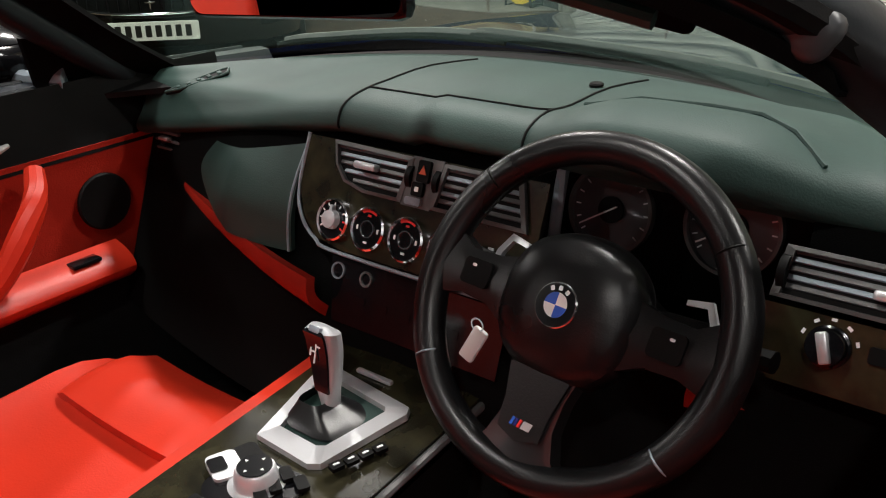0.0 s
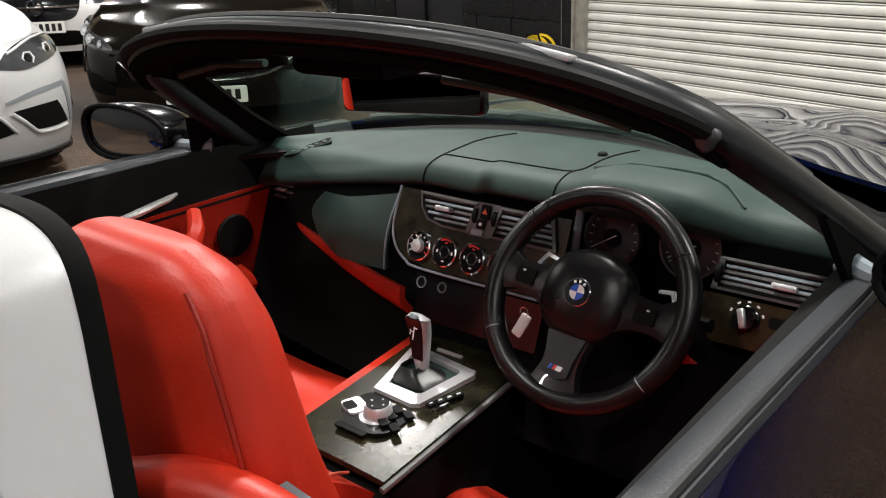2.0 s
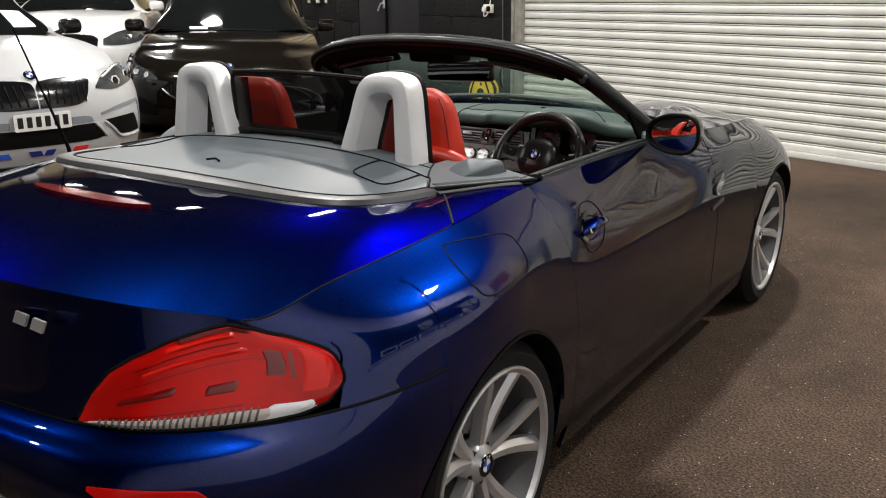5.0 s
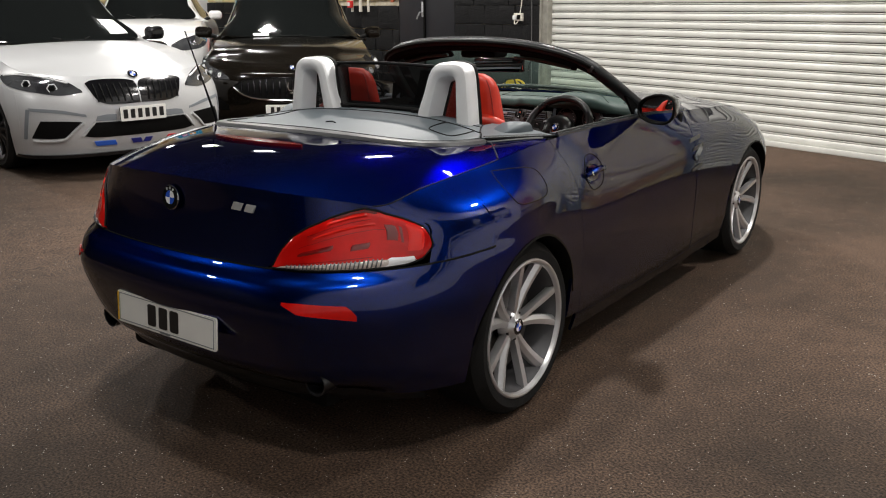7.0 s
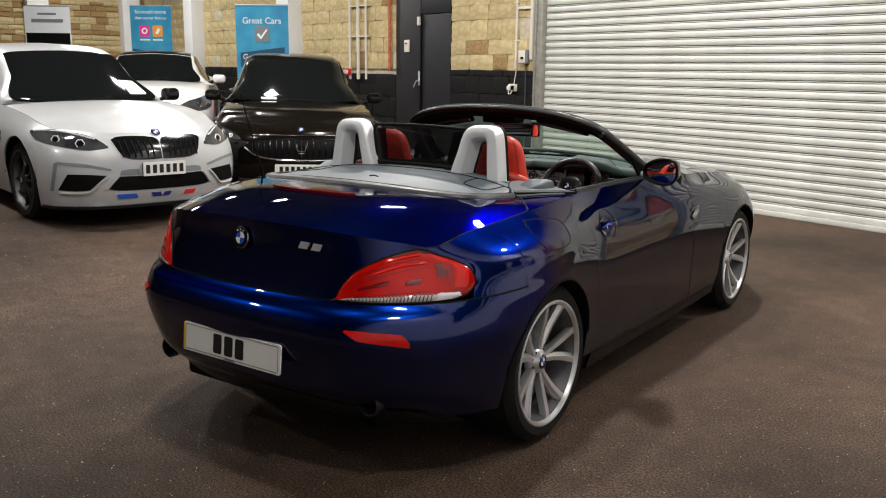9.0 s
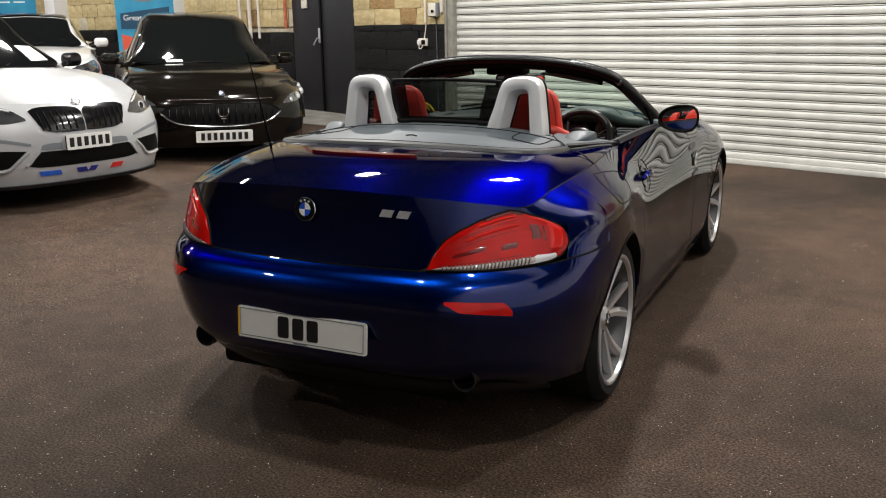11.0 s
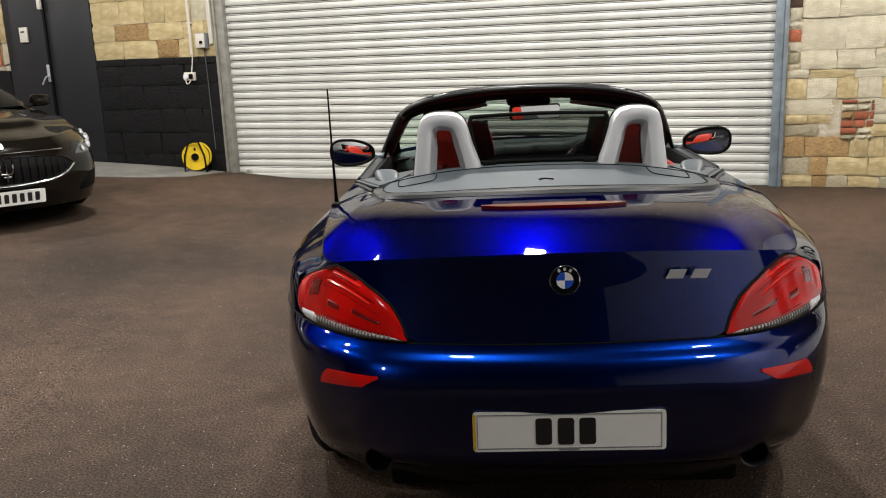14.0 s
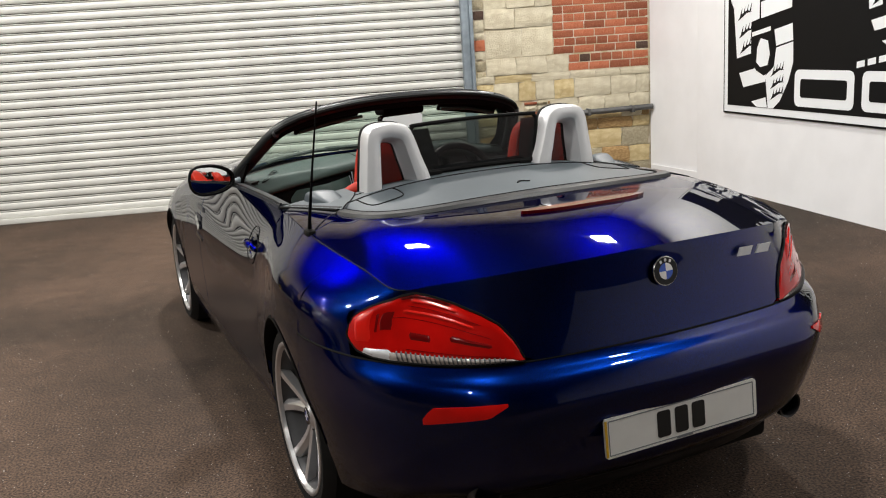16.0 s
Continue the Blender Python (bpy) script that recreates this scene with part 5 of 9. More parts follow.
for sg in (1, -1):
    flip = (lambda s: s) if sg > 0 else mirrored
    tl = part("rear_lamp", flip(shell(lamp_shape(1.61, 4.41, 0.0, 1.0, 0.010, 44, 12), 0.03, (2, -9, 0.7))), M_REDLENS, car, "red rear lamp cluster")
    part("light_bar", flip(shell(lamp_shape(2.15, 3.55, 0.60, 0.74, 0.0125, 24, 5), 0.006, (2, -9, 0.7))), M_REDGLOW, tl, "bright red light bar")
    part("light_bar", flip(shell(lamp_shape(2.45, 3.45, 0.80, 0.93, 0.0125, 24, 5), 0.006, (2, -9, 0.7))), M_REDGLOW, tl, "bright red light bar")
    part("light_bar", flip(shell(lamp_shape(3.88, 4.30, 0.12, 0.95, 0.0125, 12, 8), 0.006, (2, -9, 0.7))), M_REDGLOW, tl, "bright red outer light bar")
    for u0, u1, f0, f1 in ((2.0, 3.55, 0.755, 0.785), (1.95, 2.75, 0.30, 0.50), (2.95, 3.35, 0.24, 0.44), (3.55, 3.80, 0.22, 0.86)):
        part("dark_inlay", flip(shell(lamp_shape(u0, u1, f0, f1, 0.0122, 20, 5), 0.006, (2, -9, 0.7))), M_REDDARK, tl)
    rim = lamp_shape(1.61, 4.41, 0.0, 1.0, 0.006, 60, 12)
    part("lamp_gasket", flip(tube([tuple(p) for p in list(rim[:, -1]) + list(rim[-1, ::-1])[1:] + list(rim[::-1, 0])[1:]], 0.0042, 6)), M_BLACK, tl, "black rubber gasket")
    for u0, u1, f0, f1 in ((1.9, 3.86, 0.555, 0.580), (2.6, 3.70, 0.945, 0.965), (3.82, 3.87, 0.15, 0.93), (1.86, 3.5, 0.165, 0.190)):
        part("dark_inlay", flip(shell(lamp_shape(u0, u1, f0, f1, 0.0128, 30, 4), 0.004, (2, -9, 0.7))), M_REDDARK, tl)
    part("bulb_slot", flip(shell(lamp_shape(2.35, 2.62, 0.34, 0.46, 0.0135, 8, 4), 0.004, (2, -9, 0.7))), M_BLACK, tl)
    part("clear_strip", flip(shell(lamp_shape(1.66, 4.14, 0.015, 0.16, 0.0122, 34, 4), 0.006, (2, -9, 0.7))), M_CLEARLENS, tl, "clear ribbed strip")
    part("white_lens_end", flip(shell(lamp_shape(3.60, 4.16, 0.02, 0.19, 0.0140, 12, 4), 0.006, (2, -9, 0.7))), M_LED, tl, "clear white lens end")
    ribs = lamp_shape(1.66, 4.14, 0.015, 0.16, 0.0145, 35, 4)
    for k in range(3, 27):
        part("strip_rib", flip(tube([tuple(p) for p in ribs[k]], 0.0024, 6)), M_PIPE, tl)
    refl = np.array([[net.at(u, v) for v in np.linspace(lo, hi, 6)] for u, lo, hi in zip(np.linspace(2.02, 3.35, 16), np.interp(np.linspace(2.02, 3.35, 16), [2.02, 2.3, 3.35], [3.42, 3.12, 2.93]), np.interp(np.linspace(2.02, 3.35, 16), [2.02, 2.3, 3.2, 3.35], [3.52, 3.52, 3.42, 3.1]))])
    n = normals(refl)
    n = -n if n[..., 1].mean() > 0 else n
    part("reflector", flip(shell(refl + n * 0.005, 0.01, (2, -9, 0.7))), M_REDLENS, bumper, "red bumper reflector")
    # exhaust tips
    ex = part("exhaust_tip", moved(lathe([(-0.05, 0.036), (0.05, 0.038), (0.052, 0.043), (-0.10, 0.043), (-0.12, 0.02), (-0.03, 0.018)], 28, "y"), Matrix.Translation((sg * 0.541, -1.972, 0.318)) @ Matrix.Rotation(radians(180), 4, "Z")), M_RIM_DARK, car, "round dark chrome exhaust tip")
    part("inside", moved(disc(0.035, -0.005, 0.0, 20), Matrix.Translation((sg * 0.541, -1.985, 0.318)) @ Matrix.Rotation(radians(90), 4, "X")), M_BLACK, ex)
# high brake lamp set into the lid
bl = []
for x in np.linspace(-0.222, 0.222, 30):
    y = -1.705 - 0.018 * (1 - (x / 0.222) ** 2)
    w = 0.016 * (1 - abs(x / 0.225) ** 4) + 0.002
    u = 0.8 * abs(x) / 0.25
    row = []
    for s in np.linspace(-1, 1, 5):
        a, b = net.at(u, 7.0), T_FINE[int(round(u * 20))]
        k = (y + s * w - a[1]) / (b[1] - a[1])
        z = a[2] + (b[2] - a[2]) * k + 0.020 * math.sin(k * math.pi) + 0.009
        row.append((x, y + s * w, z))
    bl.append(row)
part("high_brake_lamp", shell(bl, 0.012, (0, -1.7, 9)), M_REDDARK, lid, "slim dark red brake lamp")

# number plate, badges
def on_tail(x, z, lift):
    """A pose flat on the tail, looking back."""
    y = -2.089 - (0.864 - z) * 0.05
    return Matrix.Translation((x, y - lift, z)) @ Matrix.Rotation(radians(90 - 8), 4, "X")


plate = part("number_plate", moved(prism(rrect(0.52, 0.111, 0.010), 0, 0.006), Matrix.Translation((0, -2.158, 0.462)) @ Matrix.Rotation(radians(90 - 5), 4, "X")), M_PLATE_W, bumper, "white plate with three dark bars")
PL_M = Matrix.Translation((0, -2.158, 0.462)) @ Matrix.Rotation(radians(85), 4, "X")
for x in (-0.068, -0.008, 0.050):
    part("plate_mark", moved(prism(rrect(0.044, 0.074, 0.008), 0.006, 0.0075), PL_M @ Matrix.Translation((x, 0, 0))), M_PLATE_K, plate)
part("plate_border", moved(join(*[prism(p, 0.006, 0.0072) for p in ([(-0.248, 0.046), (0.248, 0.046), (0.248, 0.0485), (-0.248, 0.0485)], [(-0.248, -0.0485), (0.248, -0.0485), (0.248, -0.046), (-0.248, -0.046)], [(-0.2485, -0.046), (-0.2465, -0.046), (-0.2465, 0.046), (-0.2485, 0.046)], [(0.2465, -0.046), (0.2485, -0.046), (0.2485, 0.046), (0.2465, 0.046)])]), PL_M), M_SIGN_G, plate)
part("plate_edge", moved(prism([(-0.259, -0.05), (-0.252, -0.05), (-0.252, 0.05), (-0.259, 0.05)], 0.006, 0.0072), PL_M), M_PLATE_Y, plate)
part("maker_bar", moved(prism(rrect(0.055, 0.005, 0.001), 0.006, 0.007), PL_M @ Matrix.Translation((0.0, -0.051, 0))), M_SIGN_G, plate)
low = lambda x: -2.065 + 0.27 * (abs(x) / 0.76) ** 3.2
part("diffuser", shell([[(x, low(x) + 0.005 + 0.10 * k * k, 0.315 - 0.112 * k) for k in np.linspace(0, 1, 7)] for x in np.linspace(-0.74, 0.74, 41)], 0.012, (0, -9, 0.2)), M_TRIM_BLACK, bumper, "black lower diffuser")


def roundel(parent, at, r, name="badge"):
    """A round maker's badge drawn as plain quarters and a dark ring."""
    b = part(name, moved(join(disc(r, 0, r * 0.10, 36, r * 0.04)), at), M_CHROME, parent, "round blue and white enamel badge")
    part("dark_ring", moved(ring(r * 0.56, r * 0.93, r * 0.09, r * 0.13), at), M_GLOSSBLACK, b)
    for k in range(4):
        fan = [(0, 0)] + [(r * 0.55 * math.cos(radians(90 * k + a)), r * 0.55 * math.sin(radians(90 * k + a))) for a in np.linspace(0, 90, 8)]
        part("quarter", moved(prism(fan, r * 0.09, r * 0.125), at), (M_BADGE_W, M_BADGE_B)[k % 2 == 1], b)
    for a in (60, 90, 120):
        part("ring_mark", moved(prism(rrect(r * 0.17, r * 0.2, r * 0.03, 2), r * 0.125, r * 0.15), at @ Matrix.Rotation(radians(a - 90), 4, "Z") @ Matrix.Translation((0, r * 0.74, 0))), M_SATIN, b)
    return b


roundel(lid, on_tail(-0.002, 0.864, 0.0), 0.041)
# model badge as two plain bright bars
mb = on_tail(0.33, 0.868, -0.018) @ Matrix.Rotation(radians(-4), 4, "Y")
part("model_badge", moved(join(prism([(-0.075, -0.014), (-0.02, -0.014), (-0.005, 0.016), (-0.06, 0.016)], 0, 0.005)), mb @ Matrix.Diagonal((0.8, 0.8, 1, 1))), M_SATIN, lid, "bright plain badge bar")
part("model_badge", moved(join(prism([(0.005, -0.014), (0.058, -0.014), (0.073, 0.016), (0.02, 0.016)], 0, 0.005)), mb @ Matrix.Diagonal((0.8, 0.8, 1, 1))), M_SATIN, lid, "bright plain badge bar")

# side details
def on_side(y, z, lift=0.0, sg=1):
    u = net.u_at(y, net.v_at(net.u_at(y, 3, 5, 14.5), z), 5, 14.5)
    v = net.v_at(u, z)
    p = net.at(u, v)
    du, dv = net.at(u + 0.02, v) - net.at(u - 0.02, v), net.at(u, v + 0.02) - net.at(u, v - 0.02)
    n = np.cross(du, dv)
    n = n / np.linalg.norm(n)
    n = n if n[0] > 0 else -n
    x = du / np.linalg.norm(du)
    m = Matrix((tuple(x), tuple(np.cross(n, x)), tuple(n))).transposed().to_4x4()
    return Matrix.Translation(Vector(p) + Vector(n) * lift) @ m


# fuel flap outline on the right wing
flap = [(-1.375, 0.915), (-1.26, 0.908), (-1.15, 0.892), (-1.128, 0.86), (-1.135, 0.815), (-1.18, 0.800), (-1.33, 0.805), (-1.372, 0.83), (-1.385, 0.88), (-1.375, 0.915)]
part("fuel_flap_line", tube([tuple(on_side(y, z, -0.0004).translation) for y, z in spline(flap, 70)], 0.0022, 6), M_BLACK, car)
for ob, sg in zip(doors, (1, -1)):
    flip = (lambda s: s) if sg > 0 else mirrored
    cup = [(-0.76, 0.80), (-0.70, 0.865), (-0.62, 0.86), (-0.575, 0.80), (-0.62, 0.745), (-0.71, 0.74), (-0.76, 0.80)]
    part("handle_cup", flip(tube([tuple(on_side(y, z, 0.0005).translation) for y, z in spline(cup, 40)], 0.0015, 6)), M_BLACK, ob)
    part("handle_bowl", flip(moved(lathe([(0.001, 0.07), (0.0005, 0.05), (-0.012, 0.03), (-0.016, 0.0005)], 24, "z"), on_side(-0.675, 0.80, 0.001) @ Matrix.Diagonal((1.05, 0.7, 1, 1)))), M_BLUE, ob)
    part("door_handle", flip(tube([tuple(on_side(y, z, l).translation) for y, z, l in ((-0.75, 0.797, 0.004), (-0.71, 0.803, 0.022), (-0.65, 0.806, 0.026), (-0.60, 0.803, 0.014), (-0.58, 0.80, 0.002))], [0.008, 0.014, 0.014, 0.013, 0.008], 10)), M_BLUE, ob, "body-coloured door handle")
    part("lock", flip(moved(disc(0.009, 0, 0.004, 14), on_side(-0.728, 0.80, 0.022))), M_CHROME, ob)
    cap = [[(net.at(u, 7.0)[0] - o, net.at(u, 7.0)[1], net.at(u, 7.0)[2] + h) for o, h in ((0.0, -0.004), (0.004, 0.008), (0.02, 0.012), (0.045, 0.008), (0.06, -0.02), (0.075, -0.11))] for u in np.linspace(8.62, 11.3, 30)]
    part("door_top", flip(shell(cap, 0.008, (0.7, 0, 9))), M_DOORTOP, ob, "soft dark door top")
    part("waist_seal", flip(tube([tuple(net.at(u, 7.0) + np.array([-0.012, 0, 0.012])) for u in np.linspace(8.62, 11.2, 30)], 0.005, 6)), M_FRAME, ob, "black waist seal")
# side gills with the turn lamp, script bar
for sg in (1, -1):
    flip = (lambda s: s) if sg > 0 else mirrored
    part("side_vent", flip(join(*[moved(prism([(-0.07, 0), (0.06, 0.012), (0.07, 0.03), (-0.05, 0.02)], 0, 0.006), on_side(0.43 - 0.02 * k, 0.735 + 0.045 * k, 0.0)) for k in range(2)])), M_TRIM, car, "dark side vent trim")
    part("turn_lamp", flip(moved(prism(rrect(0.11, 0.035, 0.014), 0, 0.008), on_side(0.42, 0.725, 0.0) @ Matrix.Rotation(radians(28), 4, "Z"))), M_HEADGLASS, car, "clear side turn lamp")
    part("model_script", flip(moved(prism(rrect(0.13, 0.016, 0.004), 0, 0.004), on_side(0.40, 0.655, 0.0) @ Matrix.Rotation(radians(8), 4, "Z"))), M_TRIM, car, "small bright script bar")
    # headlamp seen edge-on
    part("headlamp", flip(shell(np.array([[net.at(u, v) + np.array([0.004, 0.004, 0.003]) for v in np.linspace(5.6, 6.9, 6)] for u in np.linspace(14.1, 15.3, 10)]), 0.02, (5, 9, 0.8))), M_HEADGLASS, car, "clear headlamp lens")

# door mirrors
M_X, M_W, M_H, M_T = 0.848, 0.099, 0.061, 0.040


def mirror_rim(a, k=1.0, y=0.0, w=1.0):
    """The mirror's outline: rounder outboard, pointed towards the car, its face turned a little inwards."""
    c, q = math.cos(a), math.sin(a)
    cx = math.copysign(abs(c) ** (0.75 if c > 0 else 1.0), c) * k
    return (M_X + M_W * cx * w, y - M_T * cx, 1.0 + M_H * math.copysign(abs(q) ** 0.8, q) * (1 + 0.14 * c) * k * w + 0.008 * c * k)


for sg in (1, -1):
    flip = (lambda s: s) if sg > 0 else mirrored
    rows = []
    for s in np.linspace(0, 1, 14):
        k = math.sqrt(max(0, 1 - (max(0, s - 0.08) / 0.92) ** 2.2))
        rows.append([mirror_rim(a, max(k, 0.02) * (0.96 if s == 0 else 1), -0.155 + 0.150 * s) for a in np.linspace(0, 2 * math.pi, 37)])
    mir = part("door_mirror", flip(grid(rows)), M_GLOSSBLACK, car, "door mirror with a body-coloured cap")
    cap = [[tuple(np.array((M_X, -0.08, 1.0)) + (np.array(p) - np.array((M_X, -0.08, 1.0))) * 1.025) for p in row[3:16]] for row in rows]
    part("mirror_cap", flip(grid(cap)), M_GLOSSBLACK, mir, "gloss black mirror cap")
    part("mirror_foot", flip(tube([(0.695, -0.03, 0.962), (0.74, -0.07, 0.966), (0.80, -0.09, 0.975)], [0.022, 0.015, 0.014], 10)), M_GALV, mir, "grey mirror foot")
    part("rim", flip(tube([mirror_rim(a, 1.0, -0.157) for a in np.linspace(0, 2 * math.pi, 49)], 0.006, 8, False)), M_BLACK, mir)
    pane = [[tuple(np.array(mirror_rim(a, k, -0.149)) - np.array([0, 0.009 * (1 - k * k), 0])) for a in np.linspace(0, 2 * math.pi, 49)] for k in (0.01, 0.2, 0.4, 0.6, 0.8, 0.95)]
    part("mirror_glass", flip(grid(pane)), M_MIRROR, mir, "convex mirror glass")

# aerial on the left rear wing
aer = part("aerial", tube([(-0.748, -1.262, 0.935), (-0.747, -1.270, 0.98), (-0.739, -1.335, 1.16), (-0.728, -1.410, 1.36)], [0.009, 0.006, 0.0035, 0.0025], 8), M_BLACK, car, "short black rod aerial")
part("aerial_foot", box(-0.764, -0.732, -1.30, -1.235, 0.925, 0.955, 0.012), M_BLACK, aer)

# wheels
def wheel_parts(parent_car, x, y, sg, r, rim_r, mats, style, width=0.235):
    """One wheel; its outer face looks along sg in x."""
    at = Matrix.Translation((x, y, r)) @ Matrix.Diagonal((sg, 1, 1, 1))
    w = width
    tyre = part("tyre", moved(lathe([(-w, rim_r * 0.96), (-w, r - 0.03), (-w + 0.025, r - 0.002), (-0.03, r - 0.001), (-0.008, r - 0.018), (0.004, (r + rim_r) / 2), (0.0, rim_r + 0.004), (-0.012, rim_r - 0.004)], 56), at), M_RUBBER, parent_car, "black low-profile tyre")
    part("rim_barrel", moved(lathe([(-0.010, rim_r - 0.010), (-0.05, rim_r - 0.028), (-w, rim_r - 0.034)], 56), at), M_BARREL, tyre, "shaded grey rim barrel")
    part("rim_flange", moved(lathe([(-0.010, rim_r + 0.004), (0.002, rim_r + 0.001), (0.004, rim_r - 0.005), (0.001, rim_r - 0.012), (-0.012, rim_r - 0.018)], 64), at), mats, tyre, "silver alloy rim" if mats is M_RIM else "dark alloy rim")
    n = {"v": 10, "multi": 10}[style]
    for k in range(n):
        if style == "v":
            a0, off = radians(72 * (k // 2) + 14), (0.172 if k % 2 else -0.172)
        else:
            a0, off = radians(72 * (k // 2)), (0.24 if k % 2 else -0.24)
        r0, r1 = 0.040, rim_r - 0.008
        v_style = style == "v"
        rows = []
        for s in np.linspace(0, 1, 9):
            q = r0 + (r1 - r0) * s
            ang = a0 + off * (0.62 + 0.90 * s if v_style else 0.55 + 1.0 * s)
            half = 0.0150 + 0.0065 * s if v_style else (0.015 + 0.017 * s) * 0.7
            depth = -0.040 * (1 - s) ** 1.5 - 0.012 - 0.010 * math.sin(math.pi * s) if v_style else -0.012 - 0.028 * math.sin(math.pi * s * 0.75)
            c, sn = math.cos(ang), math.sin(ang)
            tip = 0.006 * (1 if k % 2 else -1)
            rows.append([(depth + h, q * sn + o * c, q * c - o * sn) for o, h in ((-half, -0.030), (-half * 0.92, -0.006 - tip), (-half * 0.15, 0.002), (half * 0.15, 0.002), (half * 0.92, -0.006 + tip), (half, -0.030), (-half, -0.030))])
        part("spoke", moved(grid(rows), at), mats, tyre)
    sink = 0.036 if style == "v" else 0.0
    hub = part("hub", moved(lathe([(-0.05 - sink, 0.062), (-0.02 - sink, 0.056), (-0.010 - sink, 0.046), (-0.004 - sink, 0.034), (0.0 - sink, 0.030)], 30), at), mats, tyre)
    part("brake_disc", moved(lathe([(-0.13, 0.06), (-0.13, rim_r * 0.72), (-0.105, rim_r * 0.72), (-0.105, 0.06)], 36), at), M_DISC, tyre, "steel brake disc")
    face_m = at @ Matrix(((0, 0, 1, -sink), (1, 0, 0, 0), (0, 1, 0, 0), (0, 0, 0, 1))) if sg > 0 else at @ Matrix(((0, 0, 1, -sink), (-1, 0, 0, 0), (0, 1, 0, 0), (0, 0, 0, 1)))
    for k in range(5):
        a = radians(72 * k + 36)
        part("wheel_bolt", moved(disc(0.0065, 0, 0.008, 8), face_m @ Matrix.Translation((0.050 * math.sin(a), 0.050 * math.cos(a), -0.020))), M_RIM_DARK, tyre)
    roundel(tyre, face_m @ Matrix.Translation((0, 0, -0.001)), 0.031, "hub_cap")
    return tyre


for sg in (1, -1):
    wheel_parts(car, sg * 0.852, -AXLE, sg, HUBZ, 0.257, M_RIM, "v", 0.255)
    wheel_parts(car, sg * 0.850, AXLE, sg, HUBZ, 0.257, M_RIM, "v", 0.235)
part("underbody", join(box(-0.70, 0.70, -0.86, 0.86, 0.17, 0.26, 0.02), box(-0.52, 0.52, -1.95, 1.95, 0.19, 0.28, 0.02), box(-0.5, 0.5, -1.9, -0.9, 0.26, 0.5, 0.02), box(-0.48, 0.48, 0.5, 1.8, 0.26, 0.6, 0.02)), M_BLACK, car)


# ---------------------------------------------------------------- inside the roadster
SHELL = set(car.children)
cabin = part("cabin_floor", join(box(-0.74, 0.74, -0.97, 0.45, 0.24, 0.28, 0.01), box(-0.74, 0.74, 0.33, 0.37, 0.26, 0.93, 0.01), box(-0.72, -0.70, -0.96, 0.35, 0.27, 0.60), box(0.70, 0.72, -0.96, 0.35, 0.27, 0.60)), M_CARPET, car, "black carpeted cabin floor")


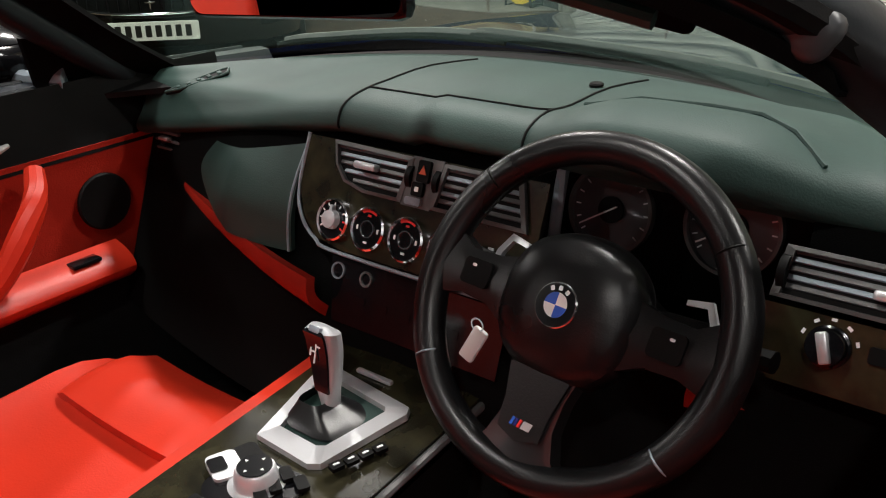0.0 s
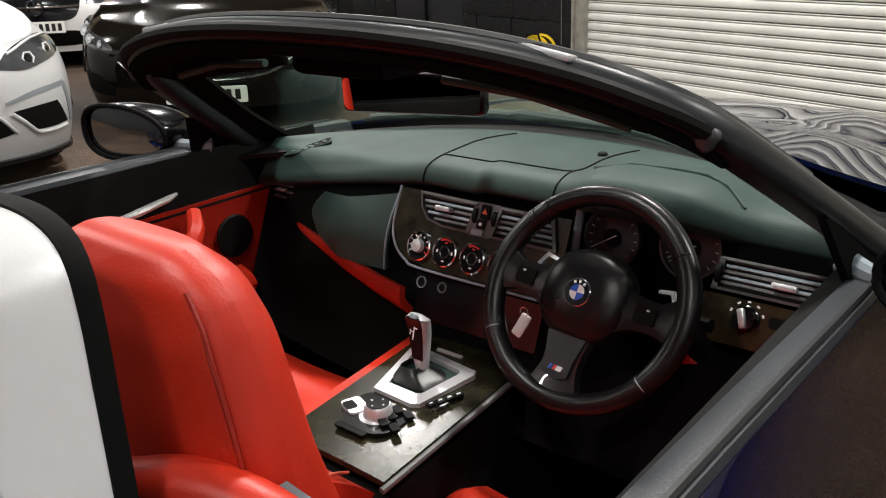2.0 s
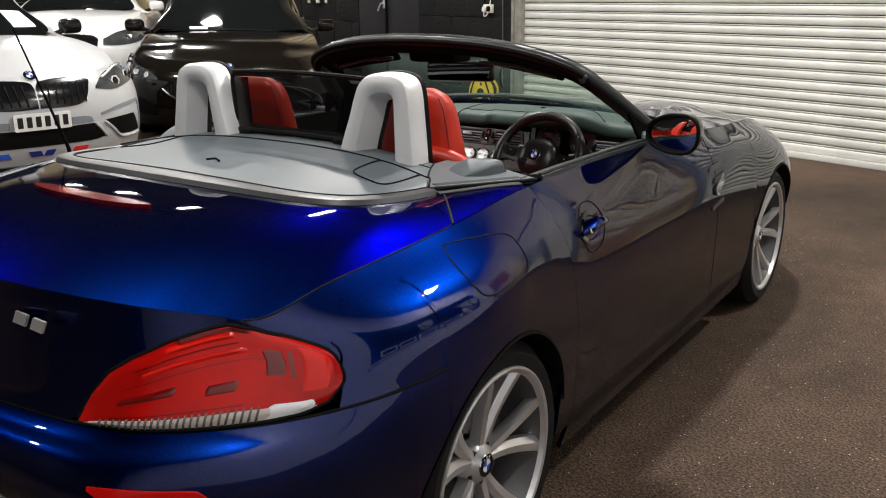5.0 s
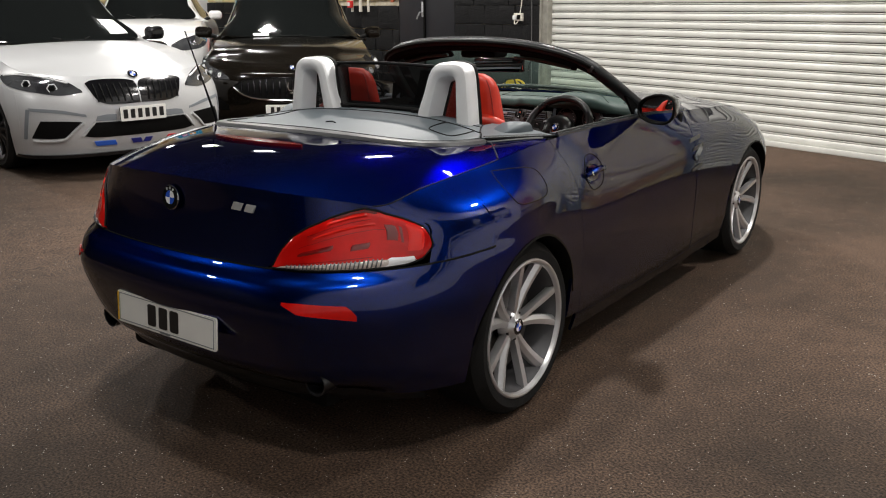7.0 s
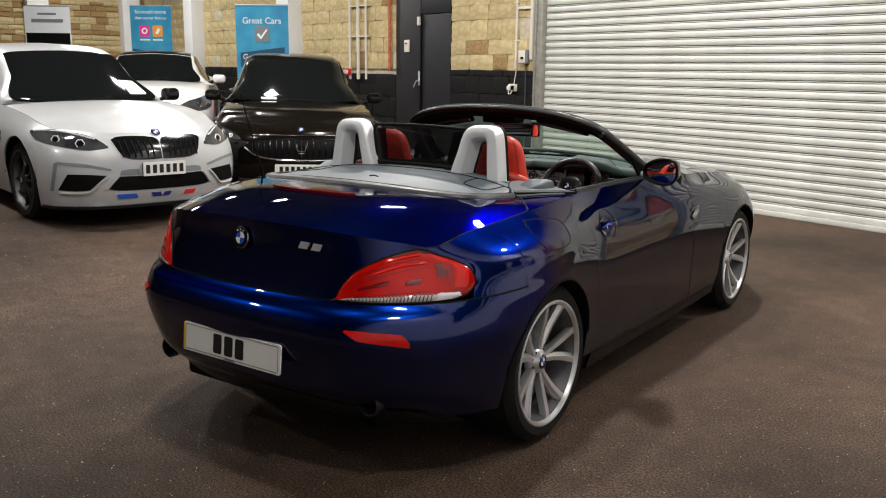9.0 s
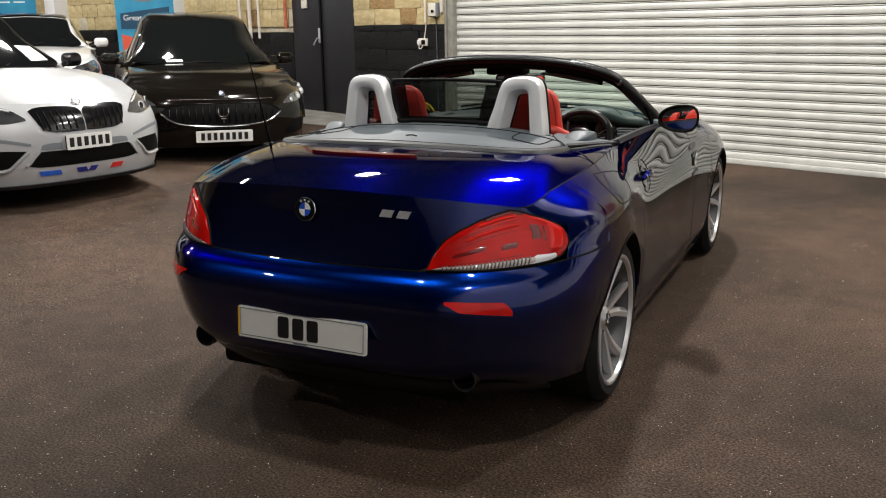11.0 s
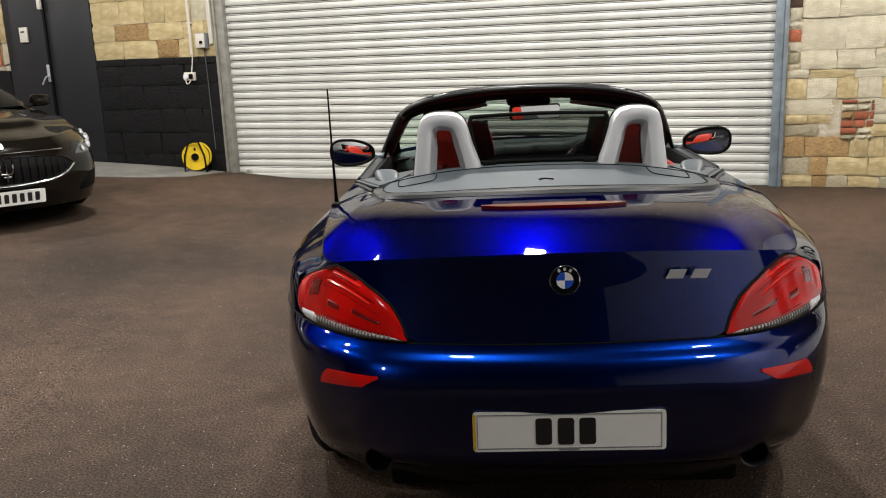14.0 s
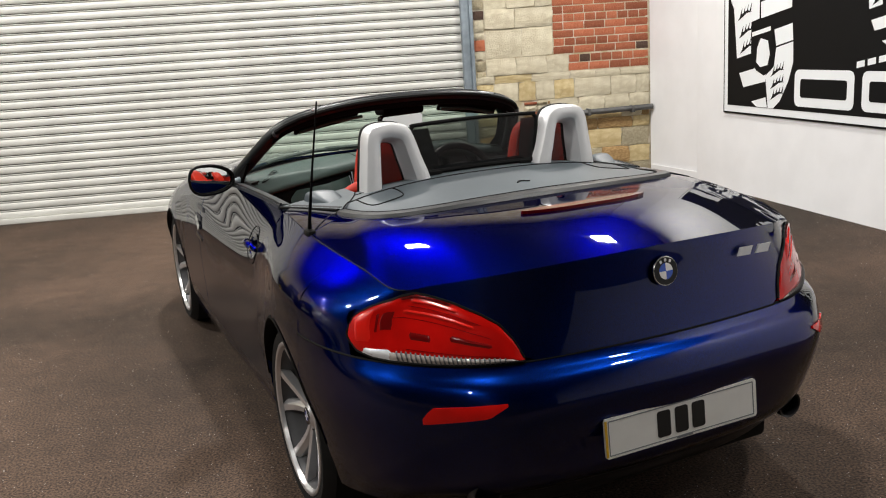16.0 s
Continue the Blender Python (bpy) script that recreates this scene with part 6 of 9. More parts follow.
def seat(cx, dy=0.0, dz=0.0):
    """A bucket seat: bolstered cushion, backrest with built-in headrest, piped centre panel, side valance."""
    rows = []
    for s in np.linspace(0, 1, 16):
        y = -0.73 + 0.595 * s + dy * s
        drop = 0.055 * max(0, (s - 0.80) / 0.20) ** 2 + 0.02 * (1 - s)
        row = [(cx + 0.235 * k, y + (0.02 if s > 0.9 else 0) * (1 - k * k), 0.515 + dz + 0.03 * s + 0.062 * abs(k) ** 3.2 * (1 - 0.45 * s) - drop * (1 - 0.1 * k * k) - (0.075 if abs(k) > 0.999 else 0.02 if abs(k) > 0.94 else 0)) for k in np.concatenate([[-1], np.linspace(-0.985, 0.985, 25), [1]])]
        rows.append(row)
    cushion = part("seat", shell(rows, 0.10, (cx, -0.4, 9)), M_LEATHER, car, "red leather bucket seat")
    part("front_pad", shell([[(cx + 0.165 * k, -0.285 + dy + 0.165 * s, 0.556 + dz + 0.012 * math.sin(math.pi * min(1, s * 1.1)) - 0.03 * max(0, s - 0.75) * 2 + 0.010 * k * k - (0.012 if abs(k) > 0.98 else 0)) for k in np.linspace(-1, 1, 17)] for s in np.linspace(0, 1, 8)], 0.03, (cx, -0.2, 9)), M_LEATHER, cushion)
    part("valance", box(cx - 0.235, cx + 0.235, -0.70, -0.26, 0.30, 0.42, 0.03), M_BLACK, cushion, "black plastic seat base")
    loops = []
    for t in np.concatenate([np.linspace(0, 0.8, 14), np.linspace(0.84, 1, 16)]):
        z = 0.50 + 0.688 * t
        yc = -0.785 - 0.085 * t
        w = float(np.interp(t, [0, 0.25, 0.5, 0.68, 0.80, 0.87, 0.92, 0.955, 0.98, 1.0], [0.148, 0.156, 0.154, 0.143, 0.135, 0.130, 0.124, 0.114, 0.098, 0.068]))
        d = float(np.interp(t, [0, 0.3, 0.7, 0.9, 0.97, 1.0], [0.13, 0.125, 0.115, 0.10, 0.08, 0.045]))
        bol = float(np.interp(t, [0, 0.2, 0.6, 0.75, 1], [0.03, 0.045, 0.035, 0.006, 0.0]))
        loop = []
        for a in np.linspace(0, 2 * math.pi, 37):
            c, s = math.cos(a), math.sin(a)
            x = w * math.copysign(abs(c) ** 0.62, c)
            y = d / 2 * math.copysign(abs(s) ** 0.75, s)
            if s > 0:
                y += bol * (abs(c) ** 2.5 - 0.25) * min(1, s * 3)
            loop.append((cx + x, yc + y, z - 0.03 * y))
        loops.append(loop)
    v, f = grid(loops)
    f += [tuple(range(36)), tuple(29 * 37 + k for k in reversed(range(36)))]
    back = part("backrest", (v, f), M_LEATHER, cushion, angle=60)
    for sg in (1, -1):
        side = []
        for t in np.linspace(0.06, 0.97, 26):
            z = 0.50 + 0.688 * t
            w = float(np.interp(t, [0, 0.25, 0.5, 0.68, 0.80, 0.87, 0.92, 0.955, 0.98, 1.0], [0.148, 0.156, 0.154, 0.143, 0.135, 0.130, 0.124, 0.114, 0.098, 0.068]))
            d = float(np.interp(t, [0, 0.3, 0.7, 0.9, 0.97, 1.0], [0.13, 0.125, 0.115, 0.10, 0.08, 0.045]))
            side.append((cx + sg * w * 0.93, -0.785 - 0.085 * t - d * 0.33, z))
        part("seat_piping", tube(side, 0.0025, 6), M_LEATHER_D, cushion, "raised red seam")
    part("recline_wheel", moved(disc(0.035, 0, 0.02, 20, 0.004), Matrix.Translation((cx + 0.235, -0.62, 0.50)) @ Matrix.Rotation(radians(90), 4, "Y")), M_BLACK, cushion)
    part("belt_buckle", box(cx - 0.275, cx - 0.248, -0.60, -0.555, 0.50, 0.60, 0.008), M_BLACK, cushion, "black seat belt buckle")
    return cushion


seat(0.330, -0.10, -0.03)
seat(-0.322)
pair("shoulder_roll", tube([tuple(p) for p in spline([(0.385, -0.945, 1.015), (0.43, -0.915, 1.012), (0.48, -0.89, 0.995), (0.53, -0.865, 0.965)], 14)], [0.02 + 0.006 * math.sin(math.pi * k / 13) for k in range(14)], 24), M_LEATHER, car, "red leather padded roll")
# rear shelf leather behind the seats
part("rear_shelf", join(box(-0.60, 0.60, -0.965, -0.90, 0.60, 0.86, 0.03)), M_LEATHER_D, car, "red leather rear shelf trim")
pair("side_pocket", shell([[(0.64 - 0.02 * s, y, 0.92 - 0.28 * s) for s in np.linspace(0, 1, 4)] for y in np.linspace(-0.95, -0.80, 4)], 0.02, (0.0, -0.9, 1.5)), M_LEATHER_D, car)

# centre tunnel and console
cz = lambda y: 0.645 + 0.10 * (y + 0.25)
tunnel = part("centre_tunnel", shell([[(x, y, cz(y) + dz) for x, dz in ((-0.135, -0.36), (-0.130, -0.06), (-0.118, -0.030), (0.030, -0.020), (0.150, -0.030), (0.162, -0.06), (0.167, -0.36))] for y in np.linspace(-0.90, 0.06, 14)], 0.01, (0, -0.4, 9)), M_BLACK, car, "black centre tunnel")
part("red_side_trim", shell([[(x, y, cz(y) + dz) for x, dz in ((-0.150, -0.10), (-0.137, -0.03), (-0.112, -0.004), (-0.086, -0.001))] for y in np.linspace(-0.62, -0.07, 12)], 0.012, (-0.3, -0.3, 2)), M_LEATHER, tunnel, "red leather console edge")
part("veneer", shell([[(-0.085 + (0.150 + 0.085) * k + 0.0, y, cz(y) + 0.002 + 0.004 * math.sin(math.pi * k)) for k in np.linspace(0, 1, 9)] for y in np.linspace(-0.43, -0.02, 12)], 0.012, (0, -0.2, 9)), M_WOOD, tunnel, "dark gloss wood veneer")
part("veneer_edge", tube([(0.155, y, cz(y) - 0.006) for y in np.linspace(-0.44, -0.02, 10)], 0.006, 8), M_PIPE, tunnel)
arm = []
for s in np.linspace(0, 1, 12):
    y = -0.86 + 0.43 * s
    r = math.sin(math.pi * min(1, (1 - s) * 3) / 2) if s > 0.66 else 1
    arm.append([(0.03 + 0.118 * k, y, 0.60 + (0.085 * (1 - 0.22 * k * k) + 0.012) * r - (0.05 if abs(k) > 0.97 else 0)) for k in np.linspace(-1, 1, 13)])
part("armrest", shell(arm, 0.04, (0, -0.6, 9)), M_LEATHER, tunnel, "red leather armrest")
part("armrest_seam", tube([(0.03 + 0.09, -0.80, 0.680), (0.03 + 0.09, -0.60, 0.680), (0.115, -0.50, 0.668), (0.10, -0.455, 0.640)], 0.0025, 6), M_STITCH, tunnel)

bez = [(-0.030, -0.262), (0.062, -0.266), (0.076, -0.258), (0.104, -0.140), (0.098, -0.128), (-0.052, -0.112), (-0.064, -0.120)]
inn = [(-0.014, -0.238), (0.050, -0.240), (0.060, -0.234), (0.078, -0.152), (0.072, -0.144), (-0.034, -0.132), (-0.042, -0.140)]
bv = [(x, y, cz(y) + 0.006) for x, y in bez] + [(x * 0.98 + 0.0005, y, cz(y) + 0.014) for x, y in bez] + [(x, y, cz(y) + 0.016) for x, y in inn] + [(x, y, cz(y) + 0.004) for x, y in inn]
nb = len(bez)
part("shifter_bezel", (bv, [(r * nb + i, r * nb + (i + 1) % nb, (r + 1) * nb + (i + 1) % nb, (r + 1) * nb + i) for r in range(3) for i in range(nb)]), M_SATIN, tunnel, "satin silver shifter surround", smooth=False)
part("bezel_plate", ([(x, y, cz(y) + 0.008) for x, y in inn], [tuple(range(nb))]), M_DASH, tunnel, smooth=False)
boot = []
for s in np.linspace(0, 1, 8):
    boot.append([(0.016 - 0.018 * s + (0.047 - 0.028 * s) * math.copysign(abs(math.cos(a)) ** 0.6, math.cos(a)) * (1 + 0.10 * math.sin(5 * a) * math.sin(math.pi * s)), -0.186 + (0.045 - 0.026 * s) * math.copysign(abs(math.sin(a)) ** 0.6, math.sin(a)), cz(-0.186) + 0.009 + 0.020 * s ** 1.3) for a in np.linspace(0, 2 * math.pi, 33)])
part("gaiter", grid(boot), M_WHEELLEATHER, tunnel, "black leather gaiter")
lever = []
axis = spline([(0.016, -0.180, 0.668), (0.012, -0.178, 0.695), (0.004, -0.168, 0.725), (-0.002, -0.164, 0.755), (-0.004, -0.168, 0.772)], 14)
for k, p in enumerate(axis):
    s = k / 13
    w = float(np.interp(s, [0, 0.25, 0.6, 0.85, 1], [0.011, 0.015, 0.021, 0.0225, 0.012]))
    d = float(np.interp(s, [0, 0.25, 0.6, 0.85, 1], [0.011, 0.014, 0.018, 0.019, 0.008]))
    lever.append([tuple(p + np.array([w * math.copysign(abs(math.cos(a)) ** 0.9, math.cos(a)), d * math.copysign(abs(math.sin(a)) ** 0.9, math.sin(a)), -0.3 * d * math.sin(a)])) for a in np.linspace(0, 2 * math.pi, 25)])
v, f = grid(lever)
f += [tuple(13 * 25 + k for k in range(24))]
sh = part("gear_lever", (v, f), M_SATIN, tunnel, "satin silver gear lever with black face")
facep = []
for k in range(3, 13):
    p = axis[k]
    s = k / 13
    w = float(np.interp(s, [0, 0.25, 0.6, 0.85, 1], [0.011, 0.015, 0.021, 0.0225, 0.012])) * 0.74
    d = float(np.interp(s, [0, 0.25, 0.6, 0.85, 1], [0.011, 0.014, 0.018, 0.019, 0.008])) * 1.05
    facep.append([tuple(p + np.array([w * q + 0.004, -d - 0.001, 0.3 * d])) for q in np.linspace(-1, 1, 5)])
part("lever_face", shell(facep, 0.003, (0.4, -2, 1)), M_GLOSSBLACK, sh, "gloss black lever face")
top = axis[12]
part("lever_button", moved(box(-0.009, 0.009, -0.003, 0.003, -0.004, 0.004, 0.001), Matrix.Translation(Vector(top) + Vector((0.004, -0.013, 0.004))) @ Matrix.Rotation(radians(-35), 4, "X")), M_GALV, sh)
mk = axis[8]
part("gear_mark", join(*[moved(box(a, b, -0.0006, 0.0006, c, d), Matrix.Translation(Vector(mk) + Vector((0.004, -0.0215, 0.006))) @ Matrix.Rotation(radians(-17), 4, "X")) for a, b, c, d in ((-0.001, 0.001, -0.014, 0.016), (-0.008, 0.001, -0.001, 0.001), (0.001, 0.007, 0.006, 0.008), (-0.009, -0.007, -0.006, 0.004))]), M_BADGE_W, sh)

knob = part("console_dial", moved(lathe([(0.0, 0.034), (0.006, 0.033), (0.007, 0.026), (0.024, 0.0235), (0.027, 0.021), (0.0275, 0.0005)], 36, "z"), Matrix.Translation((0.031, -0.314, cz(-0.314) + 0.004))), M_SATIN, tunnel, "silver rotary controller")
part("dial_top", moved(disc(0.020, 0, 0.001, 28), Matrix.Translation((0.031, -0.314, cz(-0.314) + 0.0318))), M_GLOSSBLACK, knob)
for a in range(4):
    part("dial_mark", moved(prism([(0.012, -0.002), (0.016, 0.0), (0.012, 0.002)], 0, 0.0006), Matrix.Translation((0.031, -0.314, cz(-0.314) + 0.033)) @ Matrix.Rotation(radians(90 * a), 4, "Z")), M_BADGE_W, knob)
part("dial_base", moved(prism(rrect(0.105, 0.095, 0.03), 0, 0.006), Matrix.Translation((0.031, -0.318, cz(-0.318) + 0.004))), M_GLOSSBLACK, tunnel)
for k in range(3):
    for j in range(2):
        if (k, j) != (1, 1):
            part("console_key", moved(prism(rrect(0.024, 0.014, 0.003), 0, 0.005), Matrix.Translation((0.052 + 0.012 * j + 0.004 * k, -0.288 - 0.022 * k + 0.006 * j, cz(-0.3) + 0.010)) @ Matrix.Rotation(radians(-28), 4, "Z") @ Matrix.Translation((0.016 * j, 0, 0))), M_BLACK, tunnel)
for k in range(3):
    part("console_key", moved(prism(rrect(0.022, 0.012, 0.003), 0, 0.005), Matrix.Translation((0.0 + 0.022 * k, -0.372, cz(-0.37) + 0.010))), M_BLACK, tunnel)
pb = part("parking_brake", moved(prism(rrect(0.05, 0.036, 0.008), 0, 0.008), Matrix.Translation((-0.020, -0.318, cz(-0.318) + 0.006)) @ Matrix.Rotation(radians(-22), 4, "Z")), M_SATIN, tunnel, "silver parking brake switch")
part("switch_face", moved(prism(rrect(0.026, 0.020, 0.004), 0, 0.002), Matrix.Translation((-0.026, -0.324, cz(-0.32) + 0.014)) @ Matrix.Rotation(radians(-22), 4, "Z")), M_GLOSSBLACK, pb)
part("tray", moved(prism(rrect(0.05, 0.03, 0.008), 0, 0.002), Matrix.Translation((-0.012, -0.288, cz(-0.288) + 0.007)) @ Matrix.Rotation(radians(-18), 4, "Z")), M_BLACK, tunnel)
for k in range(4):
    part("console_key", moved(prism(rrect(0.016, 0.013, 0.002), 0, 0.005), Matrix.Translation((0.0955 + 0.006 * k, -0.252 + 0.0175 * k, cz(-0.22) + 0.010)) @ Matrix.Rotation(radians(76), 4, "Z")), M_BLACK, tunnel)
    part("key_mark", moved(prism(rrect(0.008, 0.003, 0.001), 0, 0.001), Matrix.Translation((0.0955 + 0.006 * k, -0.252 + 0.0175 * k, cz(-0.22) + 0.0155)) @ Matrix.Rotation(radians(76), 4, "Z")), M_SIGN_W, tunnel)
part("ashtray_pull", moved(box(-0.03, 0.03, -0.004, 0.004, 0, 0.006, 0.002), Matrix.Translation((0.012, -0.098, cz(-0.098) + 0.006))), M_SATIN, tunnel, "silver ashtray pull")

# dashboard
def lip_z(x):
    return 0.938 - 0.17 * max(0, abs(x + 0.0) - 0.15) if x < 0 else 0.945 - 0.055 * max(0, x - 0.2)


def lip_y(x):
    return 0.028 + 0.10 * max(0, abs(x) - 0.15) - 0.05 * max(0, -x - 0.30)


def hood_up(x):
    return 0.040 * math.exp(-((x - 0.335) / 0.135) ** 4)


rows = []
for x in np.concatenate([np.linspace(-0.70, 0.70, 71)]):
    y0, z0, k = lip_y(x), lip_z(x), x / 0.72
    yw = 0.42 - 0.31 * abs(k) ** 2.2
    g = hood_up(x)
    prof = [(y0 + 0.012 - g * 0.9, z0 + g * 0.3), (y0 - 0.004 - g * 1.2, z0 + 0.010 + g * 0.6), (y0 - 0.004 - g * 1.2, z0 + 0.024 + g * 0.9), (y0 + 0.010 - g, z0 + 0.042 + g), (y0 + 0.045, z0 + 0.052 + g * 0.9), (y0 + 0.10, 0.995 - 0.02 * k * k + g * 0.55 - (0.03 if abs(x) > 0.55 else 0) * (abs(x) - 0.55) / 0.15), (min(yw - 0.05, y0 + 0.2), 0.998 - 0.03 * k * k + g * 0.2), (yw - 0.01, 0.980 - 0.03 * k * k)]
    prof = [(min(y, yw - 0.010 - 0.006 * (7 - i)), z) for i, (y, z) in enumerate(prof)]
    # towards the ends the pad falls evenly from the screen to its front lip
    ya, za, yb, zb = y0 + 0.036, z0 + (0.052 if x > 0 else 0.052 + 0.075 * max(0, -x - 0.25)) + g * 0.9, max(yw - 0.012, y0 + 0.075), 0.982 - 0.028 * k * k
    even = prof[:4] + [(ya + (yb - ya) * q, za + (zb - za) * math.sin(q * math.pi / 2)) for q in (0.0, 0.33, 0.66, 1.0)]
    even = [(y0 + 0.012, z0), (y0 - 0.004, z0 + 0.010), (y0 - 0.004, z0 + 0.024), (y0 + 0.010, z0 + 0.042)] + even[4:] if x < 0 else even
    e = min(1, max(0, (abs(x) - 0.14) / 0.22)) if x < 0 else min(1, max(0, (x - 0.48) / 0.10))
    prof = [(p[0] + (q[0] - p[0]) * e, p[1] + (q[1] - p[1]) * e) for p, q in zip(prof, even)]
    rows.append([(x, y, z) for y, z in spline(prof, 22)])
dash = part("dashboard", shell(rows, 0.012, (0, 0.1, 9)), M_DASH, car, "dark grained soft dashboard top")
on_dash = lambda i, j, h=0.0015: tuple(np.array(rows[i][j]) + np.array([0, 0, h]))
ix = lambda x: int(round((x + 0.70) / 0.02))
for x in (-0.13, 0.16):
    part("dash_seam", tube([tuple(np.array(rows[ix(x)][j]) + np.array([0.0, -0.001 if j < 9 else 0, 0.0008])) for j in range(3, 21)], 0.0017, 6), M_BLACK, dash)
part("dash_seam", tube([on_dash(i, 13, 0.0006) for i in range(ix(-0.13), ix(0.16) + 1)], 0.0017, 6), M_BLACK, dash)
part("binnacle_line", tube([on_dash(i, j, 0.002) for i, j in [(ix(0.17), 15), (ix(0.21), 14), (ix(0.27), 14), (ix(0.33), 14), (ix(0.40), 13), (ix(0.45), 12), (ix(0.49), 10)]], 0.003, 6), M_DASH, dash)
part("dash_sensor", moved(disc(0.010, 0, 0.004, 18, 0.002), Matrix.Translation(on_dash(ix(0.14), 18))), M_BLACK, dash)
DASH_TREE = BVHTree.FromPolygons([v.co for v in dash.data.vertices], [p.vertices for p in dash.data.polygons])
for sg in (-1, 1):
    ends = [Vector((sg * x, y, top_z(sg * x, y, [DASH_TREE]))) for x, y in ((0.605, 0.088), (0.545, 0.140))]
    across = [Vector((sg * x, y, top_z(sg * x, y, [DASH_TREE]))) for x, y in ((0.566, 0.098), (0.586, 0.122))]
    X = (ends[1] - ends[0]).normalized()
    Y = (across[1] - across[0]) * sg * -1
    Z = X.cross(Y).normalized()
    Z = Z if Z.z > 0 else -Z
    VM = Matrix.Translation((ends[0] + ends[1]) / 2 + Z * 0.002) @ Matrix((X, Z.cross(X), Z)).transposed().to_4x4()
    outl = [(-0.060, -0.003), (-0.030, -0.014), (0.050, -0.017), (0.058, -0.012), (0.058, 0.010), (0.045, 0.014), (-0.030, 0.008)]
    dv = part("demister_vent", moved(prism(outl, -0.004, 0.002), VM), M_BLACK, dash, "dark demister vent")
    part("vent_rim", tube([tuple(VM @ Vector((x, y, 0.002))) for x, y in outl + outl[:1]], 0.0022, 6), M_DASH, dv)
    for k in range(5):
        part("slat", moved(box(-0.0035, 0.0035, -0.010 + 0.001 * (4 - k), 0.008 - 0.001 * (4 - k), 0.000, 0.005, 0.001), VM @ Matrix.Translation((-0.034 + 0.019 * k, -0.002, 0)) @ Matrix.Rotation(radians(24), 4, "Z")), M_DASH, dv)

# fascia below the pad: a plane leaning away with height
FY = lambda z: 0.4 * (z - 0.86)
FN = Vector((0, -1, 0.4)).normalized()
FM = lambda x, z, lift=0.0: Matrix.Translation(Vector((x, FY(z), z)) + FN * lift) @ Matrix.Rotation(radians(90 - 21.8), 4, "X")
fas_sheet = lambda x0, x1, z1, n: shell([[(x, FY(z) + 0.02 + 0.22 * max(0, abs(x - 0.1) - 0.30) ** 1.5, z) for z in np.linspace(0.55, min(z1, lip_z(x) + 0.028), 10)] for x in np.linspace(x0, x1, n)], 0.01, (0, -9, 0.8))
fas = part("fascia", join(fas_sheet(-0.70, 0.190, 0.955, 27), fas_sheet(0.190, 0.482, 0.822, 9), fas_sheet(0.482, 0.70, 0.955, 8)), M_LINING, dash, "black lower dashboard")


def plate_on(poly, z0, z1):
    return moved(prism([(x, (z - 0.86) / math.cos(radians(21.8))) for x, z in poly], z0, z1), FM(0, 0.86))


wood = part("veneer_panel", plate_on([(-0.196, 0.930), (-0.197, 0.86), (-0.180, 0.825), (-0.150, 0.802), (-0.10, 0.794), (0.20, 0.794), (0.20, 0.930)], 0.0, 0.008), M_WOOD, fas, "dark gloss wood panel")
part("panel_edge", tube([tuple(FM(0, 0.86) @ Vector((x, (z - 0.86) / 0.928, 0.008))) for x, z in spline([(-0.197, 0.932), (-0.199, 0.86), (-0.183, 0.822), (-0.150, 0.799), (-0.10, 0.790), (0.20, 0.790)], 36)], 0.0028, 6), M_GALV, fas)


def vent(poly, parent, label, tabs):
    cx, cz_ = sum(p[0] for p in poly) / len(poly), sum(p[1] for p in poly) / len(poly)
    n = len(poly)
    grow = [(cx + (x - cx) * 1.0, cz_ + (z - cz_) * 1.0) for x, z in poly]
    ins = [(cx + (x - cx) * 0.90, cz_ + (z - cz_) * 0.84) for x, z in poly]
    fr = FM(0, 0.86)
    P = lambda pts, h: [tuple(fr @ Vector((x, (z - 0.86) / 0.928, h))) for x, z in pts]
    vv = P(grow, 0.006) + P(grow, 0.014) + P(ins, 0.015) + P(ins, -0.010)
    fm = part("vent", (vv, [(r * n + i, r * n + (i + 1) % n, (r + 1) * n + (i + 1) % n, (r + 1) * n + i) for r in range(3) for i in range(n)]), M_PIPE, parent, label, smooth=False)
    part("vent_back", (P(ins, 0.0085), [tuple(range(n))]), M_BLACK, fm, smooth=False)
    z0, z1 = min(z for _, z in ins), max(z for _, z in ins)
    for k in range(5):
        z = z0 + (z1 - z0) * (k + 0.5) / 5
        xs = []
        for i in range(n):
            (xa, za), (xb, zb) = ins[i], ins[(i + 1) % n]
            if (za - z) * (zb - z) < 0:
                xs.append(xa + (xb - xa) * (z - za) / (zb - za))
        part("slat", moved(box(min(xs), max(xs), -0.0028, 0.0028, 0.002, 0.011, 0.001), FM(0, z, 0.0) @ Matrix.Rotation(radians(-25), 4, "X")), M_GALV if k in (1, 3) else M_PIPE, fm)
    for tx, tz in tabs:
        part("vent_tab", moved(box(-0.019, 0.019, -0.005, 0.005, 0.008, 0.022, 0.003), FM(tx, tz)), M_SATIN, fm, "bright vent tab")
    return fm


vent([(-0.141, 0.930), (0.002, 0.928), (-0.008, 0.872), (-0.075, 0.872), (-0.112, 0.880), (-0.132, 0.900)], fas, "grey framed centre air vent", [(-0.075, 0.905)])
vent([(0.051, 0.928), (0.168, 0.928), (0.186, 0.872), (0.040, 0.872)], fas, "grey framed centre air vent", [])
part("switch_strip", plate_on([(0.000, 0.930), (0.050, 0.930), (0.040, 0.870), (-0.008, 0.870)], 0.006, 0.013), M_PIPE, fas)
hz = part("hazard_switch", moved(prism(rrect(0.019, 0.028, 0.003), 0, 0.005), FM(0.023, 0.914, 0.013)), M_BLACK, fas, "black hazard switch with amber triangle")
